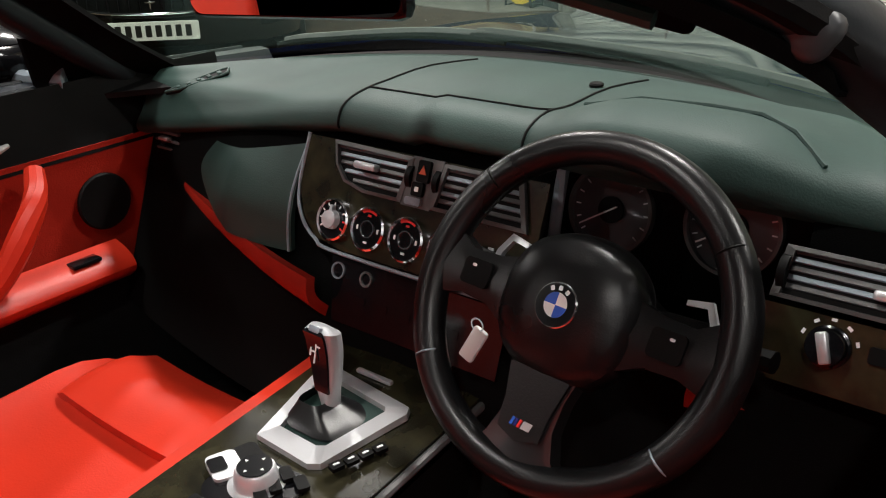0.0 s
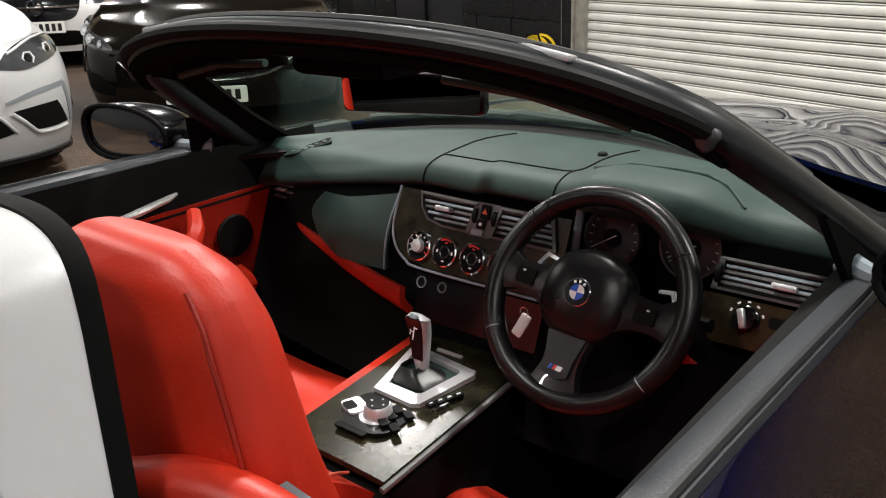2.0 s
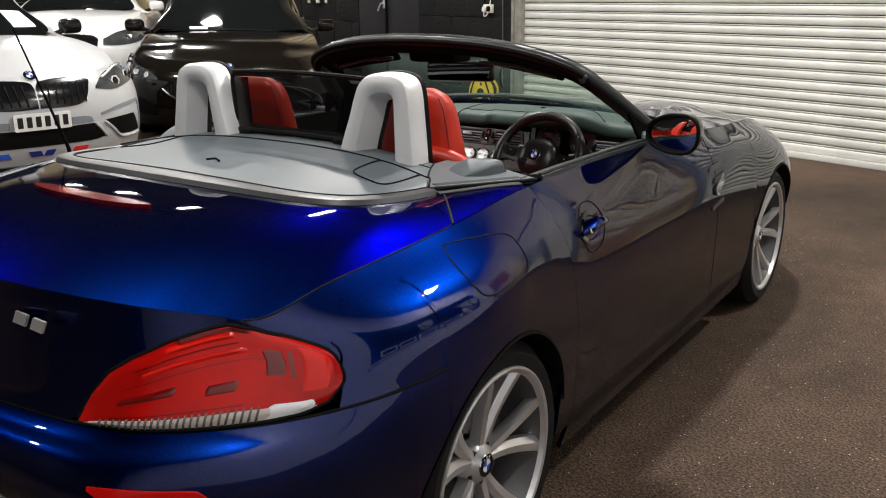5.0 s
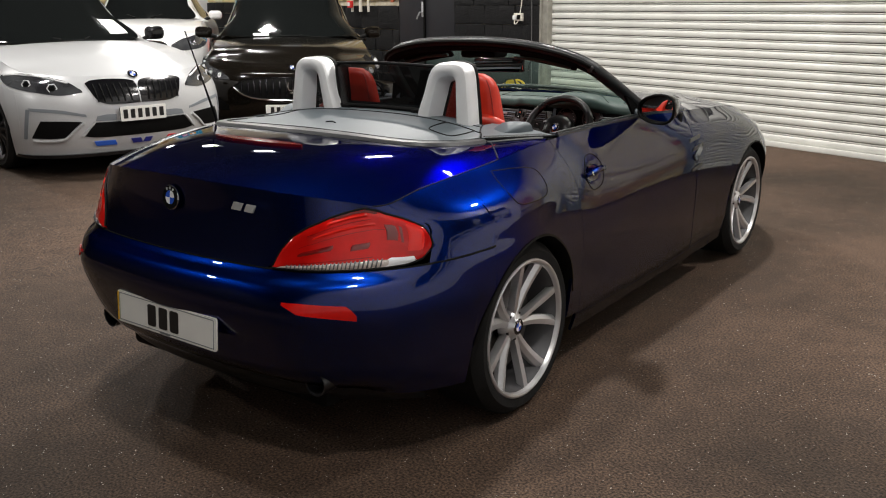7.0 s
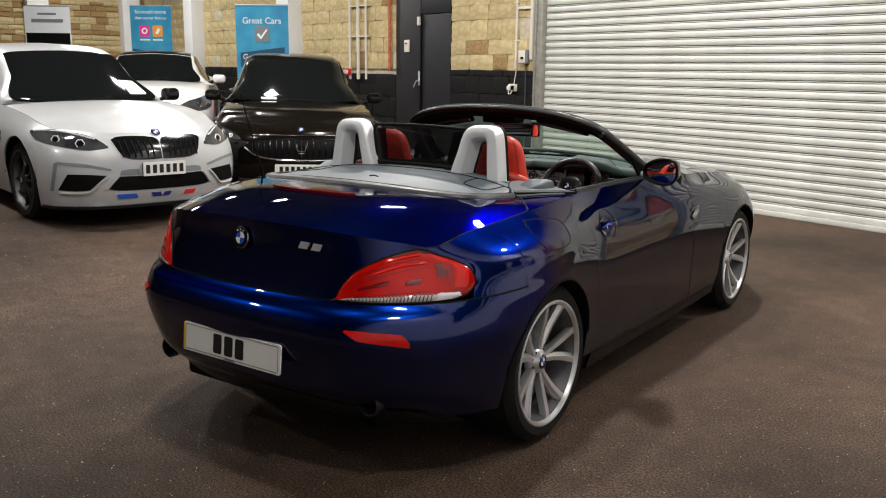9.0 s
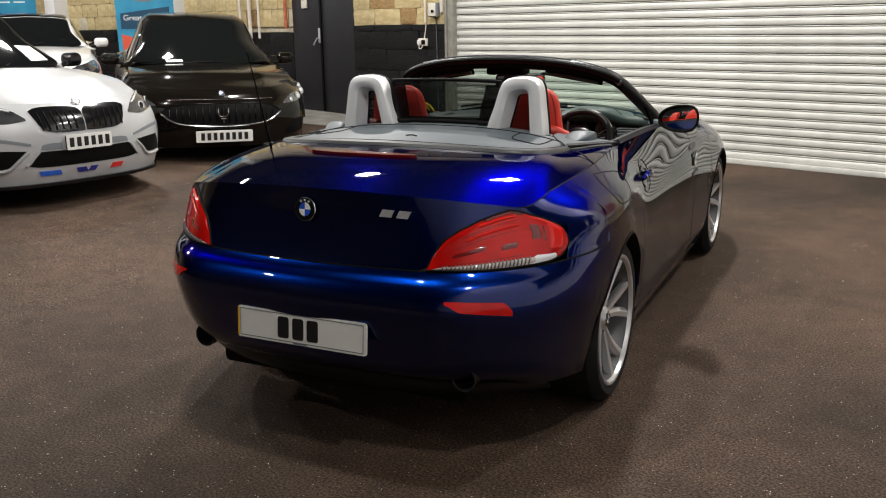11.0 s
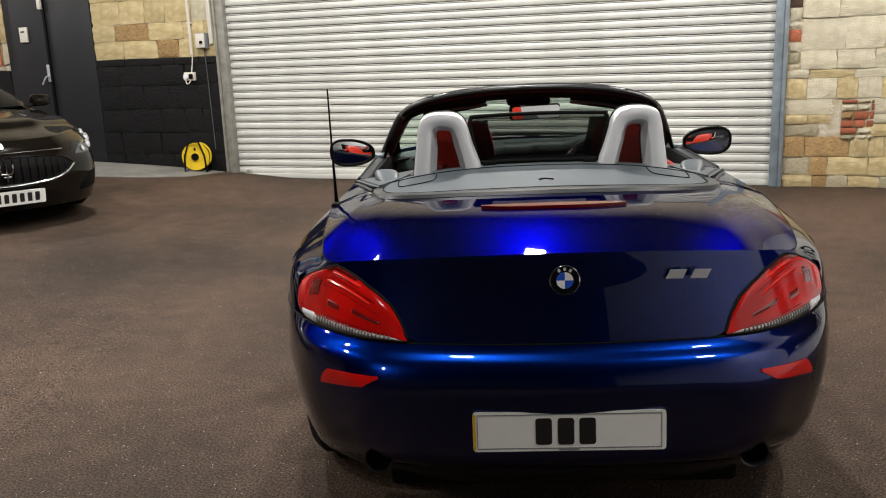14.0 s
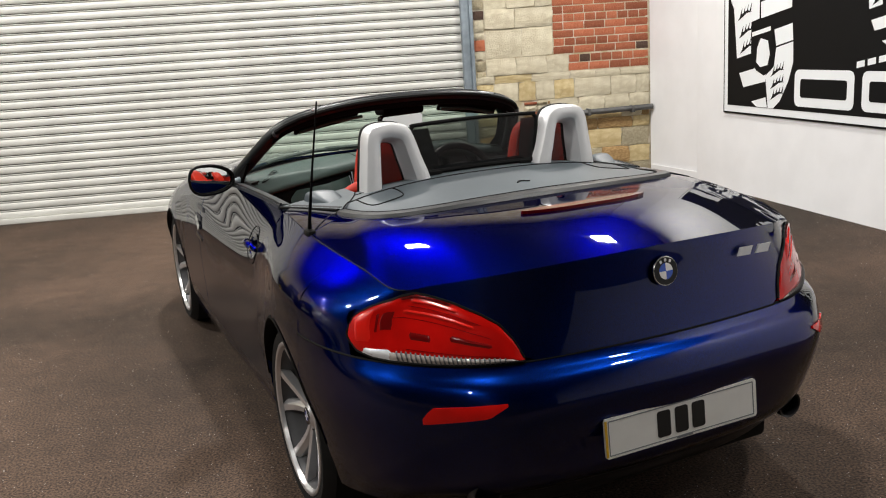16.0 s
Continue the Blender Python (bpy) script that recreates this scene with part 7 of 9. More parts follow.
part("triangle", moved(prism([(-0.006, -0.005), (0.006, -0.005), (0, 0.006)], 0, 0.001), FM(0.023, 0.915, 0.0182)), M_ORANGE, hz)
lk = part("lock_switch", moved(prism(rrect(0.018, 0.018, 0.003), 0, 0.005), FM(0.018, 0.892, 0.013)), M_BLACK, fas)
part("lock_mark", moved(prism(rrect(0.006, 0.006, 0.001), 0, 0.001), FM(0.018, 0.892, 0.0182)), M_BADGE_W, lk)
for x in (-0.0005, 0.041):
    wh = part("vent_wheel", moved(lathe([(-0.004, 0.001), (-0.004, 0.018), (0.004, 0.018), (0.004, 0.001)], 24, "x"), FM(x + (0.0 if x < 0.02 else 0.003), 0.905, 0.002)), M_BLACK, fas)
part("slider", moved(prism(rrect(0.026, 0.010, 0.003), 0, 0.004), FM(0.013, 0.877, 0.013)), M_GALV, fas)
for k, x in enumerate((-0.118, -0.053, 0.013, 0.079)):
    z = 0.830
    kb = part("climate_dial", moved(lathe([(0.008, 0.030), (0.016, 0.0295), (0.018, 0.027), (0.014, 0.0255)], 36, "z"), FM(x, z)), M_CHROME, fas, "round dial with silver ring")
    part("dial_face", moved(disc(0.026, 0.008, 0.0145, 32), FM(x, z)), M_GLOSSBLACK, kb)
    if k == 0:
        part("pointer", moved(join(lathe([(0.013, 0.014), (0.024, 0.012), (0.025, 0.0005)], 24, "z"), prism([(-0.003, 0), (0.003, 0), (0.002, 0.02), (-0.002, 0.02)], 0.014, 0.022)), FM(x, z)), M_SATIN, kb)
        for a in range(-120, 121, 30):
            part("tick", moved(box(-0.001, 0.001, 0.019, 0.0235, 0.0145, 0.0152), FM(x, z) @ Matrix.Rotation(radians(-a), 4, "Z")), M_STRIPE_R if a > 80 else M_BADGE_W, kb)
    else:
        part("inner_ring", moved(ring(0.0105, 0.012, 0.0145, 0.0165, 28), FM(x, z)), M_CHROME, kb)
        for a in (0, 90, 180, 270):
            part("tick", moved(box(-0.003, 0.003, 0.0165, 0.0195, 0.0145, 0.0152), FM(x, z) @ Matrix.Rotation(radians(a), 4, "Z")), M_BADGE_W if a else M_STRIPE_R, kb)
        part("red_arc", moved(prism([(0.0255 * math.cos(radians(a)), 0.0255 * math.sin(radians(a))) for a in range(60, 121, 10)] + [(0.0225 * math.cos(radians(a)), 0.0225 * math.sin(radians(a))) for a in range(120, 59, -10)], 0.0145, 0.0155), FM(x, z)), M_STRIPE_R, kb)
for k in range(5):
    part("stack_key", moved(prism(rrect(0.03, 0.012, 0.002), 0, 0.004), FM(-0.07 + 0.04 * k, 0.735, -0.015)), M_GLOSSBLACK, fas)
part("start_button", moved(join(ring(0.010, 0.012, 0.0, 0.006, 20)), FM(-0.113, 0.765, -0.015)), M_GALV, fas)
part("power_socket", moved(ring(0.008, 0.011, 0.0, 0.006, 20), FM(-0.06, 0.765, -0.015)), M_PIPE, fas)
part("radio_panel", plate_on([(-0.13, 0.782), (0.17, 0.782), (0.17, 0.70), (-0.11, 0.70)], -0.018, -0.012), M_GLOSSBLACK, fas)

# passenger side: padded panel, end vent, red knee roll
pad = []
for s in np.linspace(0, 1, 24):
    x = -0.205 - 0.36 * s
    z1, z0 = lip_z(x) - 0.012, 0.768 + 0.026 * s
    pad.append([(x, FY(z) + 0.006 - 0.05 * min(1, s * 3) + 0.16 * s ** 1.6 - 0.016 * math.sin(math.pi * k), z) for k, z in zip(np.linspace(0, 1, 9), np.linspace(z0 + 0.02 * (s > 0.95), z1, 9))])
part("passenger_pad", shell(pad, 0.012, (-0.4, -9, 0.9)), M_DASH, dash, "dark grained passenger panel")
part("pad_seam", tube([tuple(np.array(pad[0][j]) + np.array([-0.004, -0.002, 0])) for j in range(9)], 0.002, 6), M_GALV, dash)
roll = []
for s in np.linspace(0, 1, 22):
    x = -0.128 - 0.44 * s
    zt = 0.762 + 0.030 * s ** 0.8
    w = 0.072 - 0.036 * s
    roll.append([(x, FY(0.80) - 0.035 + 0.12 * s ** 1.5 + 0.03 * (k - 0.5) - 0.016 * math.sin(math.pi * k), zt - w * k) for k in np.linspace(0, 1, 7)])
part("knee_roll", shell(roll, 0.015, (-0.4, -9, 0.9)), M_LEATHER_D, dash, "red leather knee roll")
sv = part("end_vent", box(-0.665, -0.585, 0.075, 0.12, 0.815, 0.885, 0.01), M_BLACK, dash, "black side air vent")
for k in range(4):
    part("slat", box(-0.66, -0.59, 0.066, 0.078, 0.826 + 0.015 * k, 0.831 + 0.015 * k, 0.001), M_PIPE, sv)
part("vent_tab", box(-0.64, -0.612, 0.058, 0.07, 0.846, 0.852, 0.002), M_SATIN, sv)
part("knee_roll", shell([[(0.40 + 0.28 * s, FY(0.78) + 0.02 + 0.05 * s - 0.02 * math.sin(math.pi * k), 0.775 - 0.06 * k) for k in np.linspace(0, 1, 6)] for s in np.linspace(0, 1, 8)], 0.015, (0.5, -9, 0.8)), M_LEATHER_D, dash, "red leather knee roll")

# driver's end: veneer, vent, lamp switch
part("veneer_panel", plate_on([(0.455, 0.868), (0.64, 0.868), (0.66, 0.83), (0.64, 0.80), (0.48, 0.80), (0.455, 0.83)], 0.0, 0.008), M_WOOD, fas, "dark gloss wood panel")
vent([(0.472, 0.922), (0.640, 0.922), (0.650, 0.874), (0.466, 0.874)], fas, "grey framed side air vent", [(0.575, 0.896)])
part("vent_wheel", moved(lathe([(-0.004, 0.001), (-0.004, 0.018), (0.004, 0.018), (0.004, 0.001)], 24, "x"), FM(0.474, 0.898, 0.006)), M_BLACK, fas)
ls = part("lamp_switch", moved(lathe([(0.006, 0.021), (0.012, 0.0205), (0.013, 0.018), (0.024, 0.017), (0.026, 0.0005)], 32, "z"), FM(0.528, 0.842)), M_GLOSSBLACK, fas, "black rotary lamp switch")
part("switch_grip", moved(box(-0.005, 0.005, -0.015, 0.015, 0.024, 0.034, 0.002), FM(0.528, 0.842) @ Matrix.Rotation(radians(20), 4, "Z")), M_SATIN, ls)
for a in (-70, -35, 0, 35, 70):
    part("switch_mark", moved(box(-0.0025, 0.0025, 0.0245, 0.0275, 0.008, 0.0095), FM(0.528, 0.842) @ Matrix.Rotation(radians(-a), 4, "Z")), M_BADGE_W, ls)
part("lamp_key", moved(prism(rrect(0.03, 0.016, 0.003), 0.008, 0.011), FM(0.578, 0.845)), M_BLACK, fas)

# instruments
part("binnacle_back", box(0.17, 0.50, 0.085, 0.10, 0.80, 0.965, 0.004), M_BLACK, dash)
for x, z in ((0.249, 0.893), (0.395, 0.903)):
    dl = part("dial", moved(join(disc(0.050, 0, 0.004, 40)), Matrix.Translation((x, 0.082, z)) @ Matrix.Rotation(radians(78), 4, "X")), M_DIAL, dash, "round grey instrument dial")
    DM = Matrix.Translation((x, 0.082, z)) @ Matrix.Rotation(radians(78), 4, "X")
    part("dial_ring", moved(ring(0.050, 0.054, 0, 0.012, 40), DM), M_PIPE, dl)
    part("dial_centre", moved(disc(0.016, 0.004, 0.008, 24), DM), M_BLACK, dl)
    part("needle", moved(box(-0.001, 0.001, -0.01, 0.044, 0.008, 0.010), DM @ Matrix.Rotation(radians(122), 4, "Z")), M_BADGE_W, dl)
    for a in range(-130, 131, 20):
        part("tick", moved(box(-0.0008, 0.0008, 0.041, 0.047, 0.004, 0.0048), DM @ Matrix.Rotation(radians(a), 4, "Z")), M_SIGN_W, dl)
part("instrument_pod_edge", tube([(0.195, 0.03, 0.83), (0.195, 0.045, 0.90), (0.20, 0.05, 0.945)], 0.008, 8), M_GALV, dash)

# steering wheel
SW = Matrix.Translation((0.316, -0.128, 0.868)) @ Matrix.Rotation(radians(90 - 31), 4, "X") @ Matrix.Rotation(radians(-4), 4, "Z")
rows_w = []
for a in np.linspace(0, 2 * math.pi, 81):
    flat = 0.0
    R = 0.1655
    fat = 0.0175 + 0.0025 * max(0, math.cos(2 * (a - math.pi / 2) * 1.0 + math.pi)) * 0.6
    rows_w.append([tuple(SW @ Vector(((R + fat * math.cos(b)) * math.cos(a), (R + fat * math.cos(b)) * math.sin(a), 0.017 * math.sin(b)))) for b in np.linspace(0, 2 * math.pi, 15)])
wheel = part("steering_wheel", grid(rows_w), M_WHEELLEATHER, car, "black leather three-spoke steering wheel")
hubrows = []
for q, h in ((0.074, -0.03), (0.078, -0.012), (0.073, 0.010), (0.060, 0.022), (0.035, 0.029), (0.001, 0.031)):
    hubrows.append([tuple(SW @ Vector((q * 1.0 * math.copysign(abs(math.cos(a)) ** 0.85, math.cos(a)), q * 0.98 * math.copysign(abs(math.sin(a)) ** 0.85, math.sin(a)) + 0.002, h))) for a in np.linspace(0, 2 * math.pi, 37)])
part("airbag_cover", grid(hubrows), M_WHEELLEATHER, wheel, "black grained airbag cover")
for sg in (1, -1):
    sp = [[tuple(SW @ Vector((sg * x, y, z))) for y, z in ((0.036 + t0, -0.012), (0.036 + t0, 0.006), (0.0, 0.012), (-0.030 - t1, 0.006), (-0.030 - t1, -0.012), (0.036 + t0, -0.012))] for x, t0, t1 in ((0.06, 0.0, 0.01), (0.09, -0.008, -0.006), (0.125, -0.010, -0.008), (0.152, 0.006, 0.0), (0.164, 0.016, 0.012))]
    spk = part("side_spoke", grid(sp), M_WHEELLEATHER, wheel)
    part("spoke_keys", moved(prism(rrect(0.034, 0.028, 0.005), 0.010, 0.015), SW @ Matrix.Translation((sg * 0.108, 0.003, 0))), M_BLACK, spk)
    part("key_mark", moved(join(*[prism(rrect(0.005, 0.003, 0.001), 0.0150, 0.0158) for _ in (0,)]), SW @ Matrix.Translation((sg * 0.112, 0.010, 0))), M_SIGN_W, spk)
    part("shift_paddle", moved(join(prism([(0.0, 0.0), (0.03, 0.006), (0.045, -0.02), (0.050, -0.05), (0.042, -0.05), (0.036, -0.022), (0.026, -0.003), (0.0, -0.007)], -0.004, 0.004)), SW @ Matrix.Diagonal((sg, 1, 1, 1)) @ Matrix.Translation((0.092, 0.050, -0.045)) @ Matrix.Diagonal((0.8, 0.8, 1, 1))), M_SATIN, wheel, "silver shift paddle")
low = [[tuple(SW @ Vector((x * k, y, h))) for k, h in ((-1, -0.010), (-0.92, 0.006), (0, 0.012), (0.92, 0.006), (1, -0.010), (-1, -0.010))] for y, x in ((-0.060, 0.040), (-0.085, 0.034), (-0.115, 0.033), (-0.140, 0.042), (-0.155, 0.055))]
ls2 = part("lower_spoke", grid(low), M_RIM_DARK, wheel, "satin dark lower spoke")
part("spoke_inlay", moved(prism([(-0.034, -0.064), (0.034, -0.064), (0.026, -0.10), (0.024, -0.128), (0.0, -0.136), (-0.024, -0.128), (-0.026, -0.10)], 0.0125, 0.0145), SW), M_WHEELLEATHER, ls2)
for k, mm in enumerate((M_STRIPE_B, M_STRIPE_N, M_STRIPE_R)):
    part("emblem_bar", moved(prism([(0.0, -0.004), (0.003, -0.004), (0.005, 0.004), (0.002, 0.004)], 0.0145, 0.0155), SW @ Matrix.Translation((-0.012 + 0.0042 * k, -0.118, 0))), mm, ls2)
part("emblem_bar", moved(prism([(0.0, -0.004), (0.010, -0.004), (0.012, 0.004), (0.002, 0.004)], 0.0145, 0.0155), SW @ Matrix.Translation((0.001, -0.118, 0))), M_SATIN, ls2)
roundel(wheel, SW @ Matrix.Translation((0, 0.002, 0.0300)), 0.0225)
for a in (38, 142, 215, 325):
    ang = radians(a)
    part("grip_seam", tube([tuple(SW @ Vector(((0.1655 + 0.0158 * math.cos(b)) * math.cos(ang), (0.1655 + 0.0158 * math.cos(b)) * math.sin(ang), 0.0178 * math.sin(b)))) for b in np.linspace(-0.6, math.pi + 0.6, 14)], 0.0012, 5), M_GALV if a > 180 else M_BLACK, wheel)
col = part("steering_column", tube([tuple(SW @ Vector((0, 0, -0.02))), tuple(SW @ Vector((0, 0, -0.16)))], 0.045, 16), M_BLACK, car, "black steering column shroud")
for sg, n_ in ((1, "wiper_stalk"), (-1, "indicator_stalk")):
    part(n_, tube([tuple(SW @ Vector((sg * 0.03, 0.01, -0.06))), tuple(SW @ Vector((sg * 0.13, 0.02, -0.055))), tuple(SW @ Vector((sg * 0.185, 0.022, -0.045)))], [0.008, 0.008, 0.011], 8), M_BLACK, col)
part("cluster_buttons", moved(box(-0.05, 0.02, -0.004, 0.004, -0.018, 0.018, 0.003), FM(0.15, 0.842, 0.012)), M_GLOSSBLACK, fas)
for k in range(3):
    part("button_mark", moved(box(-0.004, 0.004, -0.003, 0.003, 0.0, 0.0012), FM(0.105 + 0.02 * k, 0.846, 0.017)), M_SIGN_W, fas)
key = part("key_fob", moved(box(-0.010, 0.010, -0.004, 0.004, -0.022, 0.022, 0.004), Matrix.Translation((0.176, -0.100, 0.772)) @ Matrix.Rotation(radians(25), 4, "Y") @ Matrix.Rotation(radians(-15), 4, "X")), M_KEY, col, "white key tag hanging by the column")
part("key_ring", moved(ring(0.007, 0.009, -0.001, 0.001, 16), Matrix.Translation((0.180, -0.097, 0.797)) @ Matrix.Rotation(radians(90), 4, "X")), M_CHROME, key)

for ob in car.children:
    if ob not in SHELL:
        ob.matrix_basis = car.matrix_basis.inverted() @ ob.matrix_basis

# inner door trims
for ob, sg in zip(doors, (1, -1)):
    flip = (lambda s: s) if sg > 0 else mirrored
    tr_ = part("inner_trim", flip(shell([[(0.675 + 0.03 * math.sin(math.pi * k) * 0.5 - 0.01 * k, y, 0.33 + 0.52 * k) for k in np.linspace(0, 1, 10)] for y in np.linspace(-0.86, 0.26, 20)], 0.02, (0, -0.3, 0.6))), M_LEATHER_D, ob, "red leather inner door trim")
    part("upper_trim", flip(shell([[(0.665 + 0.02 * k, y, 0.835 + 0.125 * k) for k in np.linspace(0, 1, 5)] for y in np.linspace(-0.86, 0.28, 16)], 0.02, (0, -0.3, 0.9))), M_BLACK, ob)
    part("armrest", flip(shell([[(0.655 + (0.02 if sg > 0 else 0) - (0.02 if sg > 0 else 0.055) * math.sin(math.pi * k) ** 0.7, y, 0.60 + 0.075 * k) for k in np.linspace(0, 1, 9)] for y in np.linspace(-0.70, -0.02, 14)], 0.02, (0, -0.3, 0.64))), M_LEATHER, ob, "red leather armrest")
    part("speaker", flip(moved(disc(0.052, 0, 0.006, 32, 0.003), Matrix.Translation((0.667, -0.02, 0.745)) @ Matrix.Rotation(radians(-90), 4, "Y"))), M_BLACK, ob, "round black speaker grille")
    sg < 0 and part("pull_handle", flip(tube([tuple(p) for p in spline([(0.615, -0.30, 0.655), (0.598, -0.255, 0.70), (0.590, -0.215, 0.755), (0.595, -0.175, 0.81), (0.63, -0.150, 0.845)], 16)], [0.022 - 0.006 * abs(k - 7.5) / 7.5 for k in range(16)], 10)), M_LEATHER, ob, "red leather pull handle")
    part("window_switch", flip(box(0.612, 0.640, -0.13, -0.075, 0.662, 0.670, 0.003)), M_GLOSSBLACK, ob)
    sg < 0 and part("inner_handle", flip(tube([(0.652, -0.34, 0.865), (0.640, -0.28, 0.875), (0.645, -0.20, 0.885), (0.655, -0.17, 0.888)], [0.006, 0.009, 0.008, 0.004], 8)), M_SATIN, ob, "satin inner door handle")


# ---------------------------------------------------------------- the parked cars along the side wall
CAR_COLS = [
    [(0, -0.06, 0.16), (0, 0.0, 0.30), (0, 0.015, 0.46), (0, 0.0, 0.60), (0, -0.05, 0.70), (0, -0.12, 0.765)],
    [(0.45, -0.10, 0.16), (0.45, -0.05, 0.30), (0.45, -0.035, 0.46), (0.45, -0.055, 0.60), (0.45, -0.11, 0.70), (0.44, -0.18, 0.77)],
    [(0.74, -0.25, 0.16), (0.75, -0.20, 0.30), (0.755, -0.185, 0.46), (0.75, -0.21, 0.60), (0.735, -0.28, 0.705), (0.69, -0.38, 0.79)],
    [(0.855, -0.46, 0.16), (0.88, -0.43, 0.30), (0.89, -0.42, 0.46), (0.885, -0.44, 0.60), (0.86, -0.50, 0.72), (0.77, -0.58, 0.82)],
    [(0.87, -0.82, 0.17), (0.90, -0.82, 0.30), (0.922, -0.82, 0.46), (0.925, -0.82, 0.60), (0.90, -0.82, 0.74), (0.80, -0.82, 0.875)],
    [(0.85, -1.35, 0.17), (0.885, -1.35, 0.30), (0.90, -1.35, 0.46), (0.905, -1.35, 0.62), (0.885, -1.35, 0.78), (0.80, -1.35, 0.925)],
    [(0.84, -2.0, 0.17), (0.875, -2.0, 0.30), (0.885, -2.0, 0.46), (0.895, -2.0, 0.63), (0.88, -2.0, 0.80), (0.805, -2.0, 0.935)],
    [(0.84, -2.8, 0.17), (0.88, -2.8, 0.30), (0.895, -2.8, 0.46), (0.905, -2.8, 0.64), (0.89, -2.8, 0.81), (0.81, -2.8, 0.95)],
    [(0.87, -3.51, 0.18), (0.90, -3.51, 0.30), (0.922, -3.51, 0.46), (0.927, -3.51, 0.64), (0.905, -3.51, 0.82), (0.80, -3.51, 0.975)],
    [(0.82, -4.10, 0.20), (0.85, -4.10, 0.32), (0.865, -4.11, 0.48), (0.865, -4.12, 0.65), (0.84, -4.10, 0.83), (0.74, -4.05, 0.99)],
    [(0.55, -4.38, 0.22), (0.58, -4.42, 0.34), (0.59, -4.44, 0.50), (0.59, -4.44, 0.66), (0.57, -4.41, 0.83), (0.52, -4.36, 1.0)],
    [(0, -4.42, 0.22), (0, -4.46, 0.34), (0, -4.48, 0.50), (0, -4.48, 0.66), (0, -4.45, 0.83), (0, -4.40, 1.01)],
]
# cabin stations: middle y, roof z, roof half width, belt half width, belt z, sweep of the corners
CABIN = [(-1.30, 0.965, 0.64, 0.77, 0.915, 0.34), (-1.72, 1.195, 0.595, 0.785, 0.925, 0.32), (-2.10, 1.36, 0.56, 0.795, 0.93, 0.24), (-2.55, 1.41, 0.55, 0.80, 0.935, 0.08), (-3.05, 1.385, 0.535, 0.80, 0.945, -0.04), (-3.55, 1.235, 0.52, 0.79, 0.97, -0.10), (-4.05, 1.03, 0.53, 0.75, 0.985, -0.10)]


